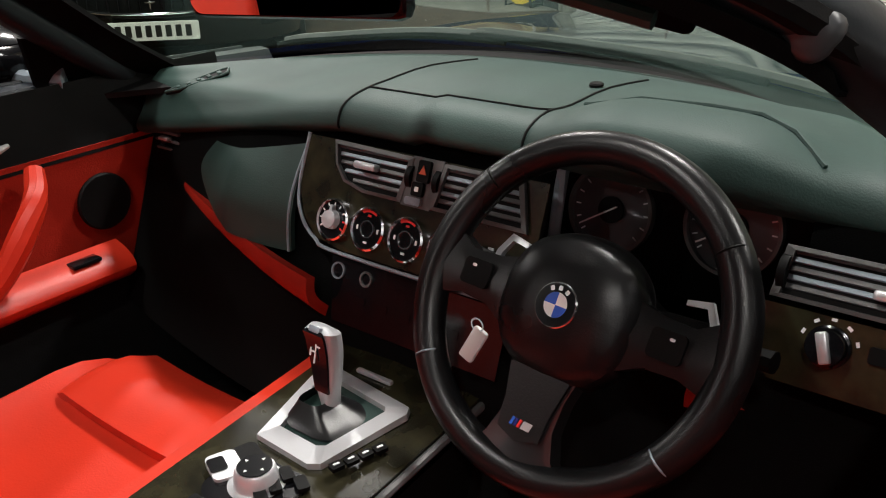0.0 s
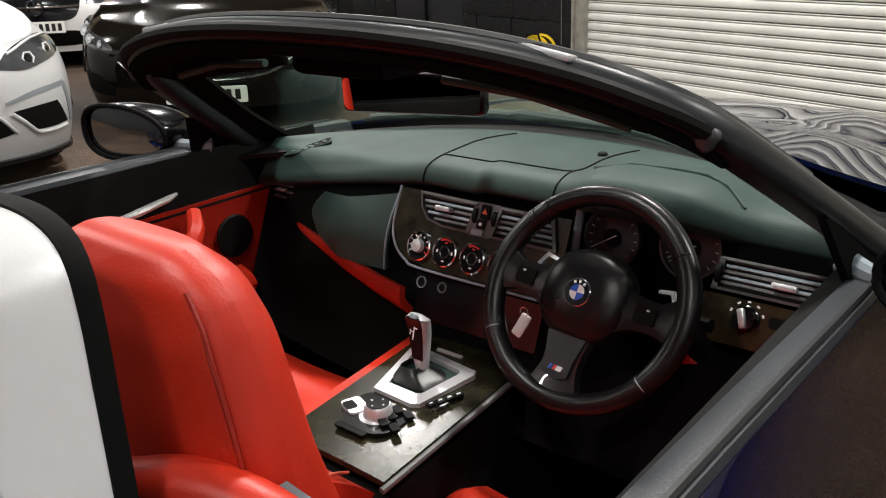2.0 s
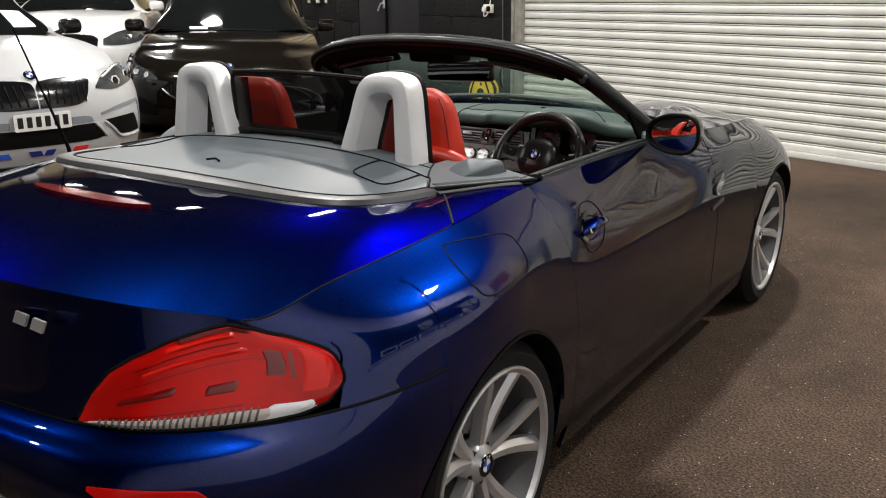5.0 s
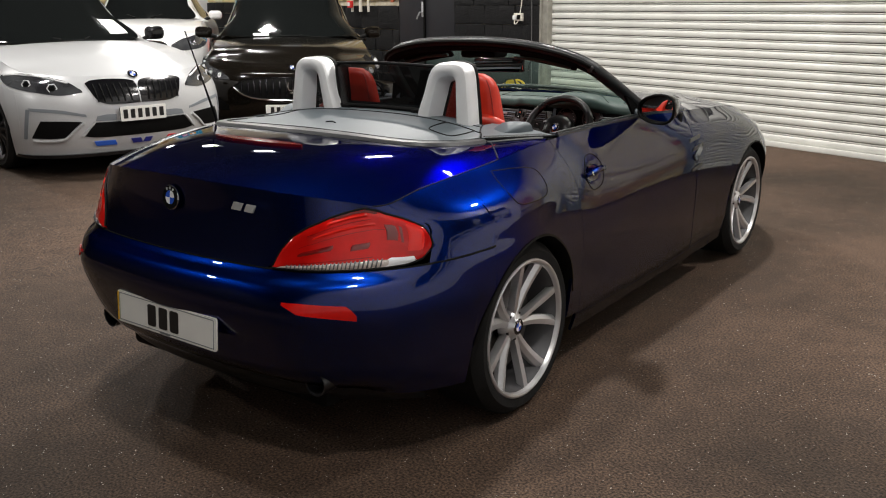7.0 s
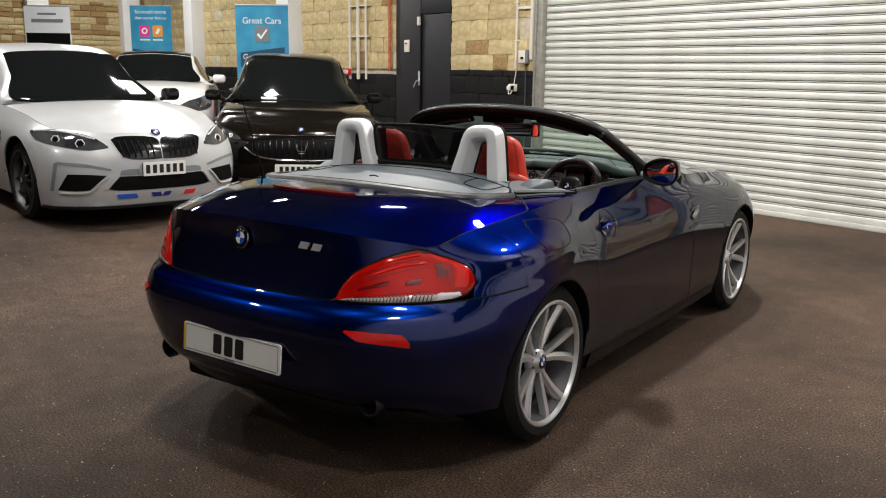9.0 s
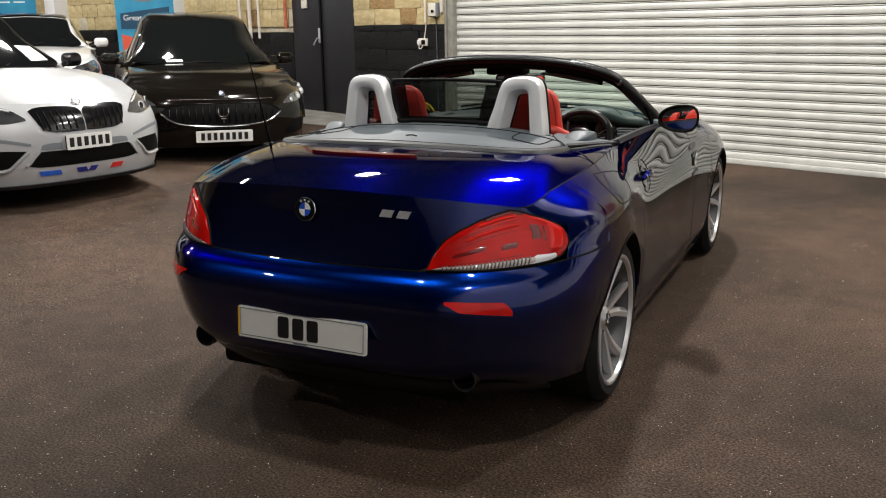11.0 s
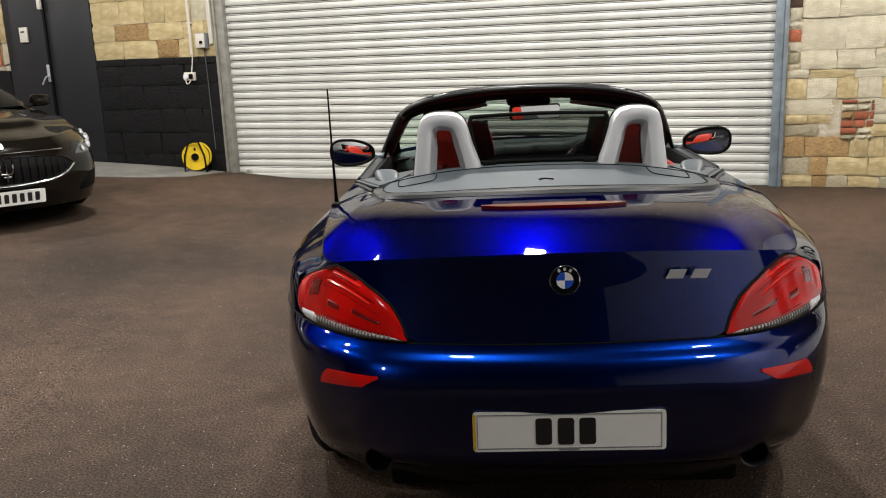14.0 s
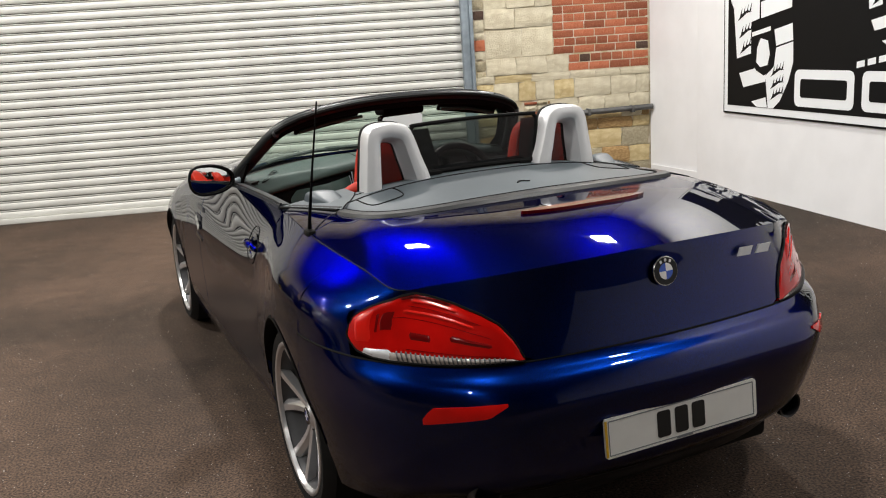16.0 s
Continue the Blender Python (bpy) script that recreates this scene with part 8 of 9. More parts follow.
class ParkedCar:
    """A closed car whose front stands at y = 0 and looks along +y."""

    def __init__(self, label, x, y, heading, size, paint_mat, wheels, rim_mat, roof_mat=None, nose=1.0, wheel_r=0.335, tall=0.0):
        sx, sy, sz = size[0] / 1.854, size[1] / 4.47, size[2] / 1.41
        self.s = np.array([sx, sy, sz])
        h = Vector((math.cos(radians(heading)), math.sin(radians(heading)), 0))
        side = Vector((h.y, -h.x, 0))
        here = lambda back: Vector((x, y, 0)) - h * back
        zf, zr = ground_z(here(0.82 * sy)), ground_z(here(3.51 * sy))
        zl, zq = ground_z(here(2 * sy) - side * 0.8), ground_z(here(2 * sy) + side * 0.8)
        fwd = Vector((h.x, h.y, (zf - zr) / (2.69 * sy))).normalized()
        rt = Vector((side.x, side.y, (zq - zl) / 1.6)).normalized()
        up = rt.cross(fwd).normalized()
        rt = fwd.cross(up)
        base = here(0)
        base.z = zf + (zf - zr) / (2.69 * sy) * 0.82 * sy
        m = Matrix.Translation(base) @ Matrix((rt, fwd, up)).transposed().to_4x4()
        self.car = thing("car", label, "car", "cars parked along the wall", at=m)
        cols = np.array(CAR_COLS) * self.s
        cols[:4, :, 1] *= nose
        self.net = Net(cols)
        self.r, self.paint = wheel_r, paint_mat
        self.arch = wheel_r + 0.045
        self.axles = (-0.82 * sy, -3.51 * sy)
        c = self.car
        fine = lambda a, b, n: np.linspace(a, b, n)
        half = self.net.panel(fine(0, 2.6, 34), self.low, 5.0, 22)
        self.bumper = part("front_bumper", join(shell(half, 0.012, (3, 9, 0.4)), mirrored(shell(half, 0.012, (3, 9, 0.4)))), paint_mat, c)
        for name, a, b, n in (("front_wing", 2.604, 5.15, 60), ("door", 5.162, 7.4, 30), ("rear_wing", 7.412, 9.2, 50)):
            pair(name, shell(self.net.panel(fine(a, b, n), self.low, 5.0, 20), 0.012, (9, self.axles[0] * 1.6, 0.5)), paint_mat, c)
        rear = self.net.panel(fine(9.204, 11, 24), 0, 5.0, 16)
        part("rear_bumper", join(shell(rear, 0.012, (3, -19, 0.4)), mirrored(shell(rear, 0.012, (3, -19, 0.4)))), paint_mat, c)
        # bonnet: a patch between the nose, the wings and the screen
        F = lambda s: np.array([np.sign(s - 0.5), 1, 1]) * self.net.at(abs(2 * s - 1) * 2.0, 5.0)
        side_u = lambda t: 2.0 + 3.1 * t
        E = lambda t, sg: np.array([sg, 1, 1]) * self.net.at(side_u(t), 5.0)
        B = lambda s: E(1, 1) * [2 * s - 1, 1, 1] + np.array([0, 0.03 + 0.16 * (1 - (2 * s - 1) ** 2), 0.045 * (1 - abs(2 * s - 1) ** 2.5)]) * self.s
        rows = []
        for s in fine(0, 1, 33):
            row = []
            for t in fine(0, 1, 21):
                p = (1 - t) * F(s) + t * B(s) + (1 - s) * E(t, -1) + s * E(t, 1) - ((1 - s) * (1 - t) * F(0) + s * (1 - t) * F(1) + (1 - s) * t * E(1, -1) + s * t * E(1, 1))
                k = abs(2 * s - 1)
                p[2] += 0.022 * math.sin(math.pi * t) ** 0.7 * (1 - k ** 2) + 0.012 * math.exp(-((k - 0.52) / 0.10) ** 2) * math.sin(math.pi * min(1, t * 1.02))
                row.append(p)
            rows.append(row)
        self.bonnet = part("bonnet", shell(rows, 0.012, (0, -0.8, 9)), paint_mat, c, angle=60)
        # cabin
        cab = []
        for yc, zt, wr, wb, zb, sw in CABIN:
            zt += tall * max(0, zt - 0.94) / 0.45
            pts = [(wb, zb), (wb * 0.45 + wr * 0.55, (zb * 0.42 + (zt - 0.05) * 0.58)), (wr, zt - 0.055 * min(1, (zt - zb) / 0.3)), (wr * 0.62, zt - 0.014), (0.0, zt)]
            cab.append([np.array((px, yc - sw * (px / 0.78) ** 2, pz)) * self.s for px, pz in pts])
        self.cab = Net(cab)
        ended = lambda P: shell(P, 0.02, (0.01, -2.4 * sy, 9))
        sheet = self.cab.panel(fine(0, 6, 49), 0.0, 4.0, 21)
        full = np.concatenate([sheet, (sheet * [-1, 1, 1])[:, ::-1][:, 1:]], 1)
        self.cabin = part("cabin_frame", shell(full, 0.018, (0.01, -2.4 * sy, 9)), paint_mat, c, angle=50)
        def pane(name, us, lo, hi, rows, mat, whole, lift=0.006, label=""):
            P = self.cab.panel(us, lo, hi, rows)
            if whole:
                P = np.concatenate([P, (P * [-1, 1, 1])[:, ::-1][:, 1:]], 1)
            n = normals(P)
            ref = np.array([0.0, -2.4 * sy, 0.6])
            n = n * np.sign(((P - ref) * n).sum(-1, keepdims=True))
            sh = shell(P + n * lift, 0.005, (0.01 if whole else 9, -2.4 * sy, 9 if whole else 1.2))
            if whole:
                return part(name, sh, mat, c, label)
            return pair(name, sh, mat, c, label)
        self.screen = pane("windscreen", fine(0.10, 1.90, 22), 2.12, 4.0, 10, M_DARKGLASS, True, label="dark windscreen glass")
        pane("screen_rubber", fine(0.04, 0.10, 3), 2.08, 4.0, 10, M_BLACK, True)
        if roof_mat:
            pane("roof_panel", fine(2.0, 4.1, 20), 2.15, 4.0, 10, roof_mat, True)
        pane("rear_window", fine(4.3, 5.7, 16), 2.2, 4.0, 10, M_DARKGLASS, True)
        pane("side_window", fine(0.95, 2.95, 26), 0.12, lambda u: 0.12 + 1.72 * min(1, (u - 0.85) / 0.75), 8, M_DARKGLASS, False)
        pane("quarter_window", fine(3.05, 4.7, 18), 0.12, lambda u: 0.12 + 1.72 * min(1, (4.75 - u) / 0.75), 8, M_DARKGLASS, False)
        # mirrors
        for sg in (1, -1):
            body = moved(box(-0.10, 0.10, -0.055, 0.06, -0.065, 0.065, 0.05, 4), Matrix.Translation((sg * 0.97 * sx, -1.78 * sy, 1.0 * sz)) @ Matrix.Rotation(radians(-12 * sg), 4, "Z"))
            mir = part("door_mirror", body, self.mirror_mat(paint_mat), c)
            part("mirror_arm", tube([(sg * 0.80 * sx, -1.74 * sy, 0.935 * sz), (sg * 0.90 * sx, -1.76 * sy, 0.965 * sz)], 0.022, 8), M_BLACK, mir)
        for yy, wd in ((self.axles[0], 0.235), (self.axles[1], 0.255)):
            for sg in (1, -1):
                wheel_parts(c, sg * 0.885 * sx, yy, sg, wheel_r, wheel_r - 0.075, rim_mat, wheels, wd)
            rows = []
            for a in fine(radians(4), radians(176), 26):
                y0, z0 = yy + self.arch * math.cos(a), wheel_r + self.arch * math.sin(a)
                rows.append([(0.90 * sx, y0, z0), (0.86 * sx, y0, z0), (0.50 * sx, y0, z0)])
            pair("wheel_arch_liner", grid(rows), M_BLACK, c)
        part("underbody", join(box(-0.74 * sx, 0.74 * sx, self.axles[1] + 0.45, self.axles[0] - 0.45, 0.15, 0.3, 0.02), box(-0.5 * sx, 0.5 * sx, -4.3 * sy, -0.2 * sy, 0.17, 0.62, 0.02)), M_BLACK, c)
        pair("wiper", tube([(0.10, -1.33 * sy, 0.985 * sz), (0.30, -1.50 * sy, 1.035 * sz), (0.52, -1.57 * sy, 1.045 * sz)], 0.008, 6), M_BLACK, c)

    def mirror_mat(self, paint_mat):
        return M_GLOSSBLACK if paint_mat is M_SILVER_WHITE else paint_mat

    def low(self, u):
        y = float(self.net.at(u, 2.0)[1])
        for cc in self.axles:
            if abs(y - cc) < self.arch - 1e-4:
                return max(0.0, self.net.v_at(u, self.r + math.sqrt(self.arch ** 2 - (y - cc) ** 2)))
        return 0.0

    def uv(self, x, z):
        """Column and row at which the front shows x and z; past the corner x counts on along the flank."""
        u = float(np.interp(x / self.s[0], [0, 0.45, 0.745, 0.88, 1.2], [0, 1, 2, 3, 3.9]))
        return u, self.net.v_at(u, z * self.s[2])

    def patch(self, name, low, high, mat, lift=0.004, thick=0.012, n=14, rows=6, parent=None, label="", sides=(1, -1), whole=False):
        """A piece lying on the front between two lines of (x, z)."""
        lo, hi = spline([self.uv(*p) for p in low], n), spline([self.uv(*p) for p in high], n)
        P = np.array([[self.net.at(*(lo[i] + (hi[i] - lo[i]) * k)) for k in np.linspace(0, 1, rows)] for i in range(n)])
        nn = normals(P)
        nn = nn * np.sign((nn * np.array([0.5, 1.0, 0.1])).sum(-1, keepdims=True))
        sh = shell(P + nn * lift, thick, (3, 9, 0.6))
        par = parent or self.bumper
        if whole:
            return [part(name, join(sh, mirrored(sh)), mat, par, label)]
        return [part(name, sh if sg > 0 else mirrored(sh), mat, par, label) for sg in sides]

    def rim_line(self, name, pts, r, mat, parent=None, label="", whole=False, lift=0.006, n=24):
        line = [tuple(self.net.at(*self.uv(*p)) + np.array([0, lift, 0])) for p in spline(pts, n)]
        sh = tube(line, r, 8)
        if whole:
            return [part(name, join(sh, mirrored(sh)), mat, parent or self.bumper, label)]
        return list(pair(name, sh, mat, parent or self.bumper, label))

    def plate(self, w, z, lift=0.02, lean=0):
        y = float(self.net.at(*self.uv(0, z))[1]) + lift
        m = pose(0, y, z * self.s[2], 90 + lean, 0, 180)
        p = part("number_plate", moved(prism(rrect(w, 0.115, 0.012), 0, 0.008), m), M_PLATE_W, self.bumper, "white plate with black marks")
        part("plate_mount", moved(prism(rrect(w * 0.96, 0.10, 0.01), -0.03, 0), m), M_BLACK, p)
        n = int(w / 0.062)
        for k in range(n):
            part("plate_bar", moved(prism(rrect(0.036, 0.072, 0.004, 2), 0.008, 0.0095), m @ Matrix.Translation(((k - (n - 1) / 2) * 0.060, 0, 0))), M_PLATE_K, p)
        return p

    def nose_badge(self, z, r):
        p = self.net.at(*self.uv(0, z))
        roundel(self.bonnet, pose(p[0], p[1] + 0.006, p[2] + 0.008, 45, 0, 180), r)


# pale coupe with the sporty front
coupe = ParkedCar("pale silver-white sports coupe with black grilles and striped lip", -3.86, 0.42, -10.8, (1.854, 4.47, 1.42), M_SILVER_WHITE, "multi", M_RIM_DARK, nose=1.0, tall=0.07)
coupe.plate(0.38, 0.475, 0.022)
coupe.nose_badge(0.76, 0.041)
for g in coupe.patch("kidney_grille", [(0.006, 0.555), (0.15, 0.552), (0.27, 0.562), (0.335, 0.605), (0.38, 0.70)], [(0.006, 0.690), (0.04, 0.724), (0.18, 0.738), (0.32, 0.735), (0.385, 0.715)], M_GLOSSBLACK, 0.007, n=22, label="gloss black double-slat grille"):
    sg = 1 if g.data.vertices[0].co.x > 0 else -1
    for k in range(6):
        x = 0.07 + 0.05 * k
        line = [tuple(coupe.net.at(*coupe.uv(x + 0.012 * s, 0.575 + 0.135 * s)) * [sg, 1, 1] + np.array([0, 0.010, 0])) for s in np.linspace(0, 1, 5)]
        part("grille_slat", tube(line, 0.006, 6), M_BLACK, g)
for lampm in coupe.patch("headlamp", [(0.425, 0.652), (0.56, 0.634), (0.74, 0.660), (0.86, 0.700), (0.99, 0.752)], [(0.428, 0.668), (0.51, 0.732), (0.63, 0.766), (0.79, 0.786), (0.995, 0.770)], M_HEADGLASS, 0.005, 0.02, n=20, label="smoked headlamp with white light rings"):
    sg = 1 if lampm.data.vertices[0].co.x > 0 else -1
    for x, z, q in ((0.600, 0.688, 0.040), (0.765, 0.716, 0.038)):
        p = coupe.net.at(*coupe.uv(x, z)) * [sg, 1, 1]
        mm = Matrix.Translation((p[0] + sg * 0.004, p[1] + 0.004, p[2])) @ Matrix.Rotation(radians(-sg * (22 if x < 0.7 else 48)), 4, "Z") @ Matrix.Rotation(radians(-75), 4, "X")
        part("lamp_ring", moved(ring(q * 0.80, q, 0, 0.008, 6), mm), M_LED, lampm, "white light ring")
        part("projector", moved(disc(q * 0.6, 0, 0.012, 18, 0.005), mm), M_DARKGLASS, lampm)
    line = [tuple(coupe.net.at(*coupe.uv(x, z)) * [sg, 1, 1] + np.array([sg * 0.003, 0.008, 0.002])) for x, z in spline([(0.50, 0.722), (0.63, 0.758), (0.79, 0.778), (0.95, 0.768)], 20)]
    part("lamp_brow", tube(line, 0.008, 6), M_LED, lampm, "bright upper light strip")
coupe.patch("lower_intake", [(0.0, 0.300), (0.20, 0.300), (0.36, 0.303), (0.455, 0.318)], [(0.0, 0.418), (0.15, 0.418), (0.28, 0.420), (0.362, 0.420)], M_BLACK, 0.004, label="black honeycomb intake", whole=True)
coupe.patch("intake_brow", [(0.20, 0.428), (0.28, 0.430), (0.36, 0.432)], [(0.20, 0.478), (0.28, 0.478), (0.345, 0.468)], M_SIGN_G, 0.004)
coupe.patch("side_intake", [(0.57, 0.312), (0.67, 0.308), (0.775, 0.314)], [(0.465, 0.432), (0.58, 0.442), (0.72, 0.446)], M_BLACK, 0.004, label="black brake duct")
coupe.patch("intake_channel", [(0.43, 0.468), (0.59, 0.502), (0.765, 0.520)], [(0.43, 0.486), (0.59, 0.528), (0.775, 0.546)], M_SIGN_G, 0.004)
coupe.patch("intake_channel", [(0.795, 0.305), (0.812, 0.305)], [(0.768, 0.535), (0.785, 0.535)], M_SIGN_G, 0.005)
coupe.rim_line("intake_fin", [(0.455, 0.425), (0.51, 0.365), (0.57, 0.300), (0.66, 0.288), (0.77, 0.292)], 0.012, M_SILVER_WHITE)
coupe.rim_line("intake_fin", [(0.372, 0.422), (0.42, 0.375), (0.468, 0.318)], 0.010, M_SILVER_WHITE)
part("front_splitter", join(*[sweep([tuple(coupe.net.at(u, 0) * [sg, 1, 1] + np.array([0, 0.015, 0.004])) for u in np.linspace(0, 3.0, 24)], [(-0.03, -0.012), (0.03, -0.012), (0.03, 0.012), (-0.03, 0.012)], lambda i: ((0, 1, 0), (0, 0, 1))) for sg in (1, -1)]), M_GLOSSBLACK, coupe.bumper)
for x0, x1, mat, sg in ((0.20, 0.38, M_STRIPE_B, 1), (0.0, 0.10, M_STRIPE_N, 1), (0.0, 0.08, M_STRIPE_N, -1), (0.19, 0.31, M_STRIPE_R, -1)):
    coupe.patch("lip_stripe", [(x0, 0.232), (x1 - 0.02, 0.232)], [(x0 + 0.02, 0.270), (x1, 0.270)], mat, 0.005, 0.006, 5, 3, sides=(sg,))
paper = coupe.cab
P = np.array([[paper.at(u, v) * [-1, 1, 1] + np.array([0, 0.009, 0.009]) for v in np.linspace(2.55, 3.15, 5)] for u in np.linspace(0.34, 0.72, 5)])
part("price_sheet", shell(P, 0.002, (0, 3, 9)), M_PAPER, coupe.screen, "blank white sheet in the windscreen")
pair("wing_vent", shell(coupe.net.panel(np.linspace(4.78, 4.98, 4), 3.2, 3.7, 4) + np.array([0.004, 0, 0]), 0.006, (9, -1, 0.6)), M_GLOSSBLACK, coupe.car)

# black grand tourer with an oval grille
gt = ParkedCar("black grand touring coupe with an oval grille", -4.16, 2.38, -43, (1.91, 4.9, 1.32), M_BLACK_PAINT, "multi", M_RIM_DARK, nose=1.12, wheel_r=0.345, tall=0.15)
for g in gt.patch("oval_grille", [(0.0, 0.40), (0.25, 0.405), (0.45, 0.44), (0.56, 0.525)], [(0.0, 0.625), (0.25, 0.622), (0.45, 0.60), (0.565, 0.545)], M_BLACK, 0.004, whole=True, label="black concave grille"):
    for k in range(-8, 9):
        x = k * 0.062
        zl, zh = float(np.interp(abs(x), [0, 0.25, 0.45, 0.56], [0.41, 0.415, 0.455, 0.53])), float(np.interp(abs(x), [0, 0.25, 0.45, 0.56], [0.615, 0.612, 0.59, 0.54]))
        line = [tuple(gt.net.at(*gt.uv(abs(x), z)) * [1 if x >= 0 else -1, 1, 1] + np.array([0, 0.010, 0])) for z in np.linspace(zl, zh, 5)]
        part("grille_bar", tube(line, 0.007, 6), M_GLOSSBLACK, g)
    c0 = gt.net.at(*gt.uv(0, 0.515)) + np.array([0, 0.03, 0])
    mark = join(tube([(0, 0, -0.075), (0, 0, 0.085)], 0.008, 6), *[tube([(0, 0, -0.02), (s * 0.04, 0, -0.01), (s * 0.05, 0, 0.03), (s * 0.042, 0, 0.065)], 0.007, 6) for s in (1, -1)], box(-0.03, 0.03, -0.008, 0.008, -0.045, -0.033, 0.003))
    part("grille_emblem", moved(mark, Matrix.Translation(tuple(c0))), M_CHROME, g, "chrome emblem")
gt.rim_line("grille_rim", [(0.0, 0.395), (0.25, 0.40), (0.46, 0.438), (0.565, 0.525)], 0.010, M_CHROME, label="chrome lower rim", whole=True)
gt.rim_line("grille_rim", [(0.0, 0.63), (0.25, 0.627), (0.46, 0.605), (0.57, 0.54)], 0.006, M_GLOSSBLACK, whole=True)
gt.plate(0.55, 0.29, 0.05, 4)
gt.nose_badge(0.72, 0.034)
gt.rim_line("bonnet_edge", [(0.0, 0.668), (0.3, 0.668), (0.5, 0.665)], 0.004, M_CHROME, whole=True, label="thin bright bonnet edge")
for lampm in gt.patch("headlamp", [(0.60, 0.60), (0.74, 0.605), (0.90, 0.64), (1.05, 0.70), (1.14, 0.77)], [(0.61, 0.625), (0.74, 0.69), (0.90, 0.745), (1.05, 0.79), (1.15, 0.80)], M_HEADGLASS, 0.005, 0.02, label="clear headlamp with bright reflectors"):
    sg = 1 if lampm.data.vertices[0].co.x > 0 else -1
    for x, z, q in ((0.70, 0.638, 0.026), (0.80, 0.665, 0.036), (0.92, 0.70, 0.040), (1.03, 0.745, 0.03)):
        p = gt.net.at(*gt.uv(x, z)) * [sg, 1, 1]
        mm = Matrix.Translation((p[0] + sg * 0.003, p[1] + 0.003, p[2])) @ Matrix.Rotation(radians(-sg * 42), 4, "Z") @ Matrix.Rotation(radians(-70), 4, "X")
        part("reflector", moved(ring(q * 0.55, q, 0, 0.012, 18), mm), M_CHROME, lampm)
        part("projector", moved(disc(q * 0.5, 0, 0.010, 14, 0.004), mm), M_LED, lampm)
gt.patch("side_intake", [(0.62, 0.27), (0.72, 0.27), (0.84, 0.29)], [(0.62, 0.33), (0.74, 0.42), (0.85, 0.43)], M_BLACK, 0.003)
P = np.array([[gt.cab.at(u, v) * [1, 1, 1] + np.array([0, 0.009, 0.009]) for v in np.linspace(3.1, 3.5, 3)] for u in np.linspace(0.14, 0.26, 3)])
part("tax_sheet", shell(P, 0.002, (0, 3, 9)), M_PAPER, gt.screen, "small white card in the windscreen")

# white saloon behind them
saloon = ParkedCar("white four-door saloon with a chrome-barred dark grille", -7.95, 3.15, -41.5, (1.90, 4.88, 1.50), M_WHITE_PAINT, "multi", M_RIM, roof_mat=M_DARKGLASS, nose=1.0)
saloon.patch("grille", [(0.0, 0.44), (0.2, 0.445), (0.34, 0.48), (0.40, 0.56)], [(0.0, 0.72), (0.2, 0.72), (0.36, 0.70), (0.42, 0.66)], M_GLOSSBLACK, 0.005, whole=True, label="gloss black grille")
saloon.rim_line("grille_bar", [(0.0, 0.585), (0.2, 0.585), (0.40, 0.59)], 0.014, M_CHROME, whole=True, lift=0.018)
saloon.rim_line("grille_rim", [(0.0, 0.725), (0.2, 0.725), (0.36, 0.705), (0.42, 0.665)], 0.008, M_CHROME, whole=True)
c0 = saloon.net.at(*saloon.uv(0, 0.585))
part("grille_emblem", moved(join(ring(0.068, 0.085, 0, 0.02, 30), *[box(-0.008, 0.008, 0, 0.075, 0.004, 0.016)]), pose(0, c0[1] + 0.02, c0[2], 90, 0, 180)), M_CHROME, saloon.bumper, "round chrome emblem")
for lampm in saloon.patch("headlamp", [(0.47, 0.60), (0.66, 0.595), (0.86, 0.63), (1.05, 0.70)], [(0.475, 0.67), (0.64, 0.74), (0.86, 0.785), (1.06, 0.80)], M_HEADGLASS, 0.005, 0.02, label="dark headlamp"):
    sg = 1 if lampm.data.vertices[0].co.x > 0 else -1
    p = saloon.net.at(*saloon.uv(0.75, 0.68)) * [sg, 1, 1]
    part("projector", moved(ring(0.02, 0.04, 0, 0.012, 18), Matrix.Translation((p[0] + sg * 0.003, p[1] + 0.003, p[2])) @ Matrix.Rotation(radians(-sg * 40), 4, "Z") @ Matrix.Rotation(radians(-75), 4, "X")), M_CHROME, lampm)
saloon.patch("lower_intake", [(0.0, 0.22), (0.3, 0.22), (0.48, 0.25)], [(0.0, 0.36), (0.3, 0.36), (0.50, 0.33)], M_BLACK, 0.004, whole=True)
saloon.plate(0.52, 0.40, 0.02)

# one more car at the far end, little more than its roof in view
far_car = ParkedCar("dark tall car with a bright blue roof behind the coupe", -10.3, 1.9, -28, (1.80, 4.2, 1.50), M_BLACK_PAINT, "multi", M_RIM, roof_mat=M_BLUEC, tall=0.14)


# ---------------------------------------------------------------- ceiling lights
def ceiling_light(x, y, sx, sy, watts, colour=(1, 0.962, 0.915)):
    t = thing("ceiling_light", "white rectangular ceiling light panel", "ceiling light", "ceiling lights", at=ROOM @ Matrix.Translation((x, y, CEIL)))
    part("housing", join(box(-sx / 2 - 0.05, sx / 2 + 0.05, -sy / 2 - 0.05, sy / 2 + 0.05, -0.12, 0.0, 0.01)), M_SIGN_W, t)
    part("diffuser", box(-sx / 2, sx / 2, -sy / 2, sy / 2, -0.135, -0.12, 0.004), M_LIGHTPANEL, t)
    lamp(x, y, sx, sy, watts, colour)


M_LIGHTPANEL = material("lit_diffuser", (0.9, 0.9, 0.88), 0.5, emit=(1, 0.96, 0.9), power=1.5)
for x, y, sx, sy, watts in LIGHTS:
    ceiling_light(x, y, sx, sy, watts)


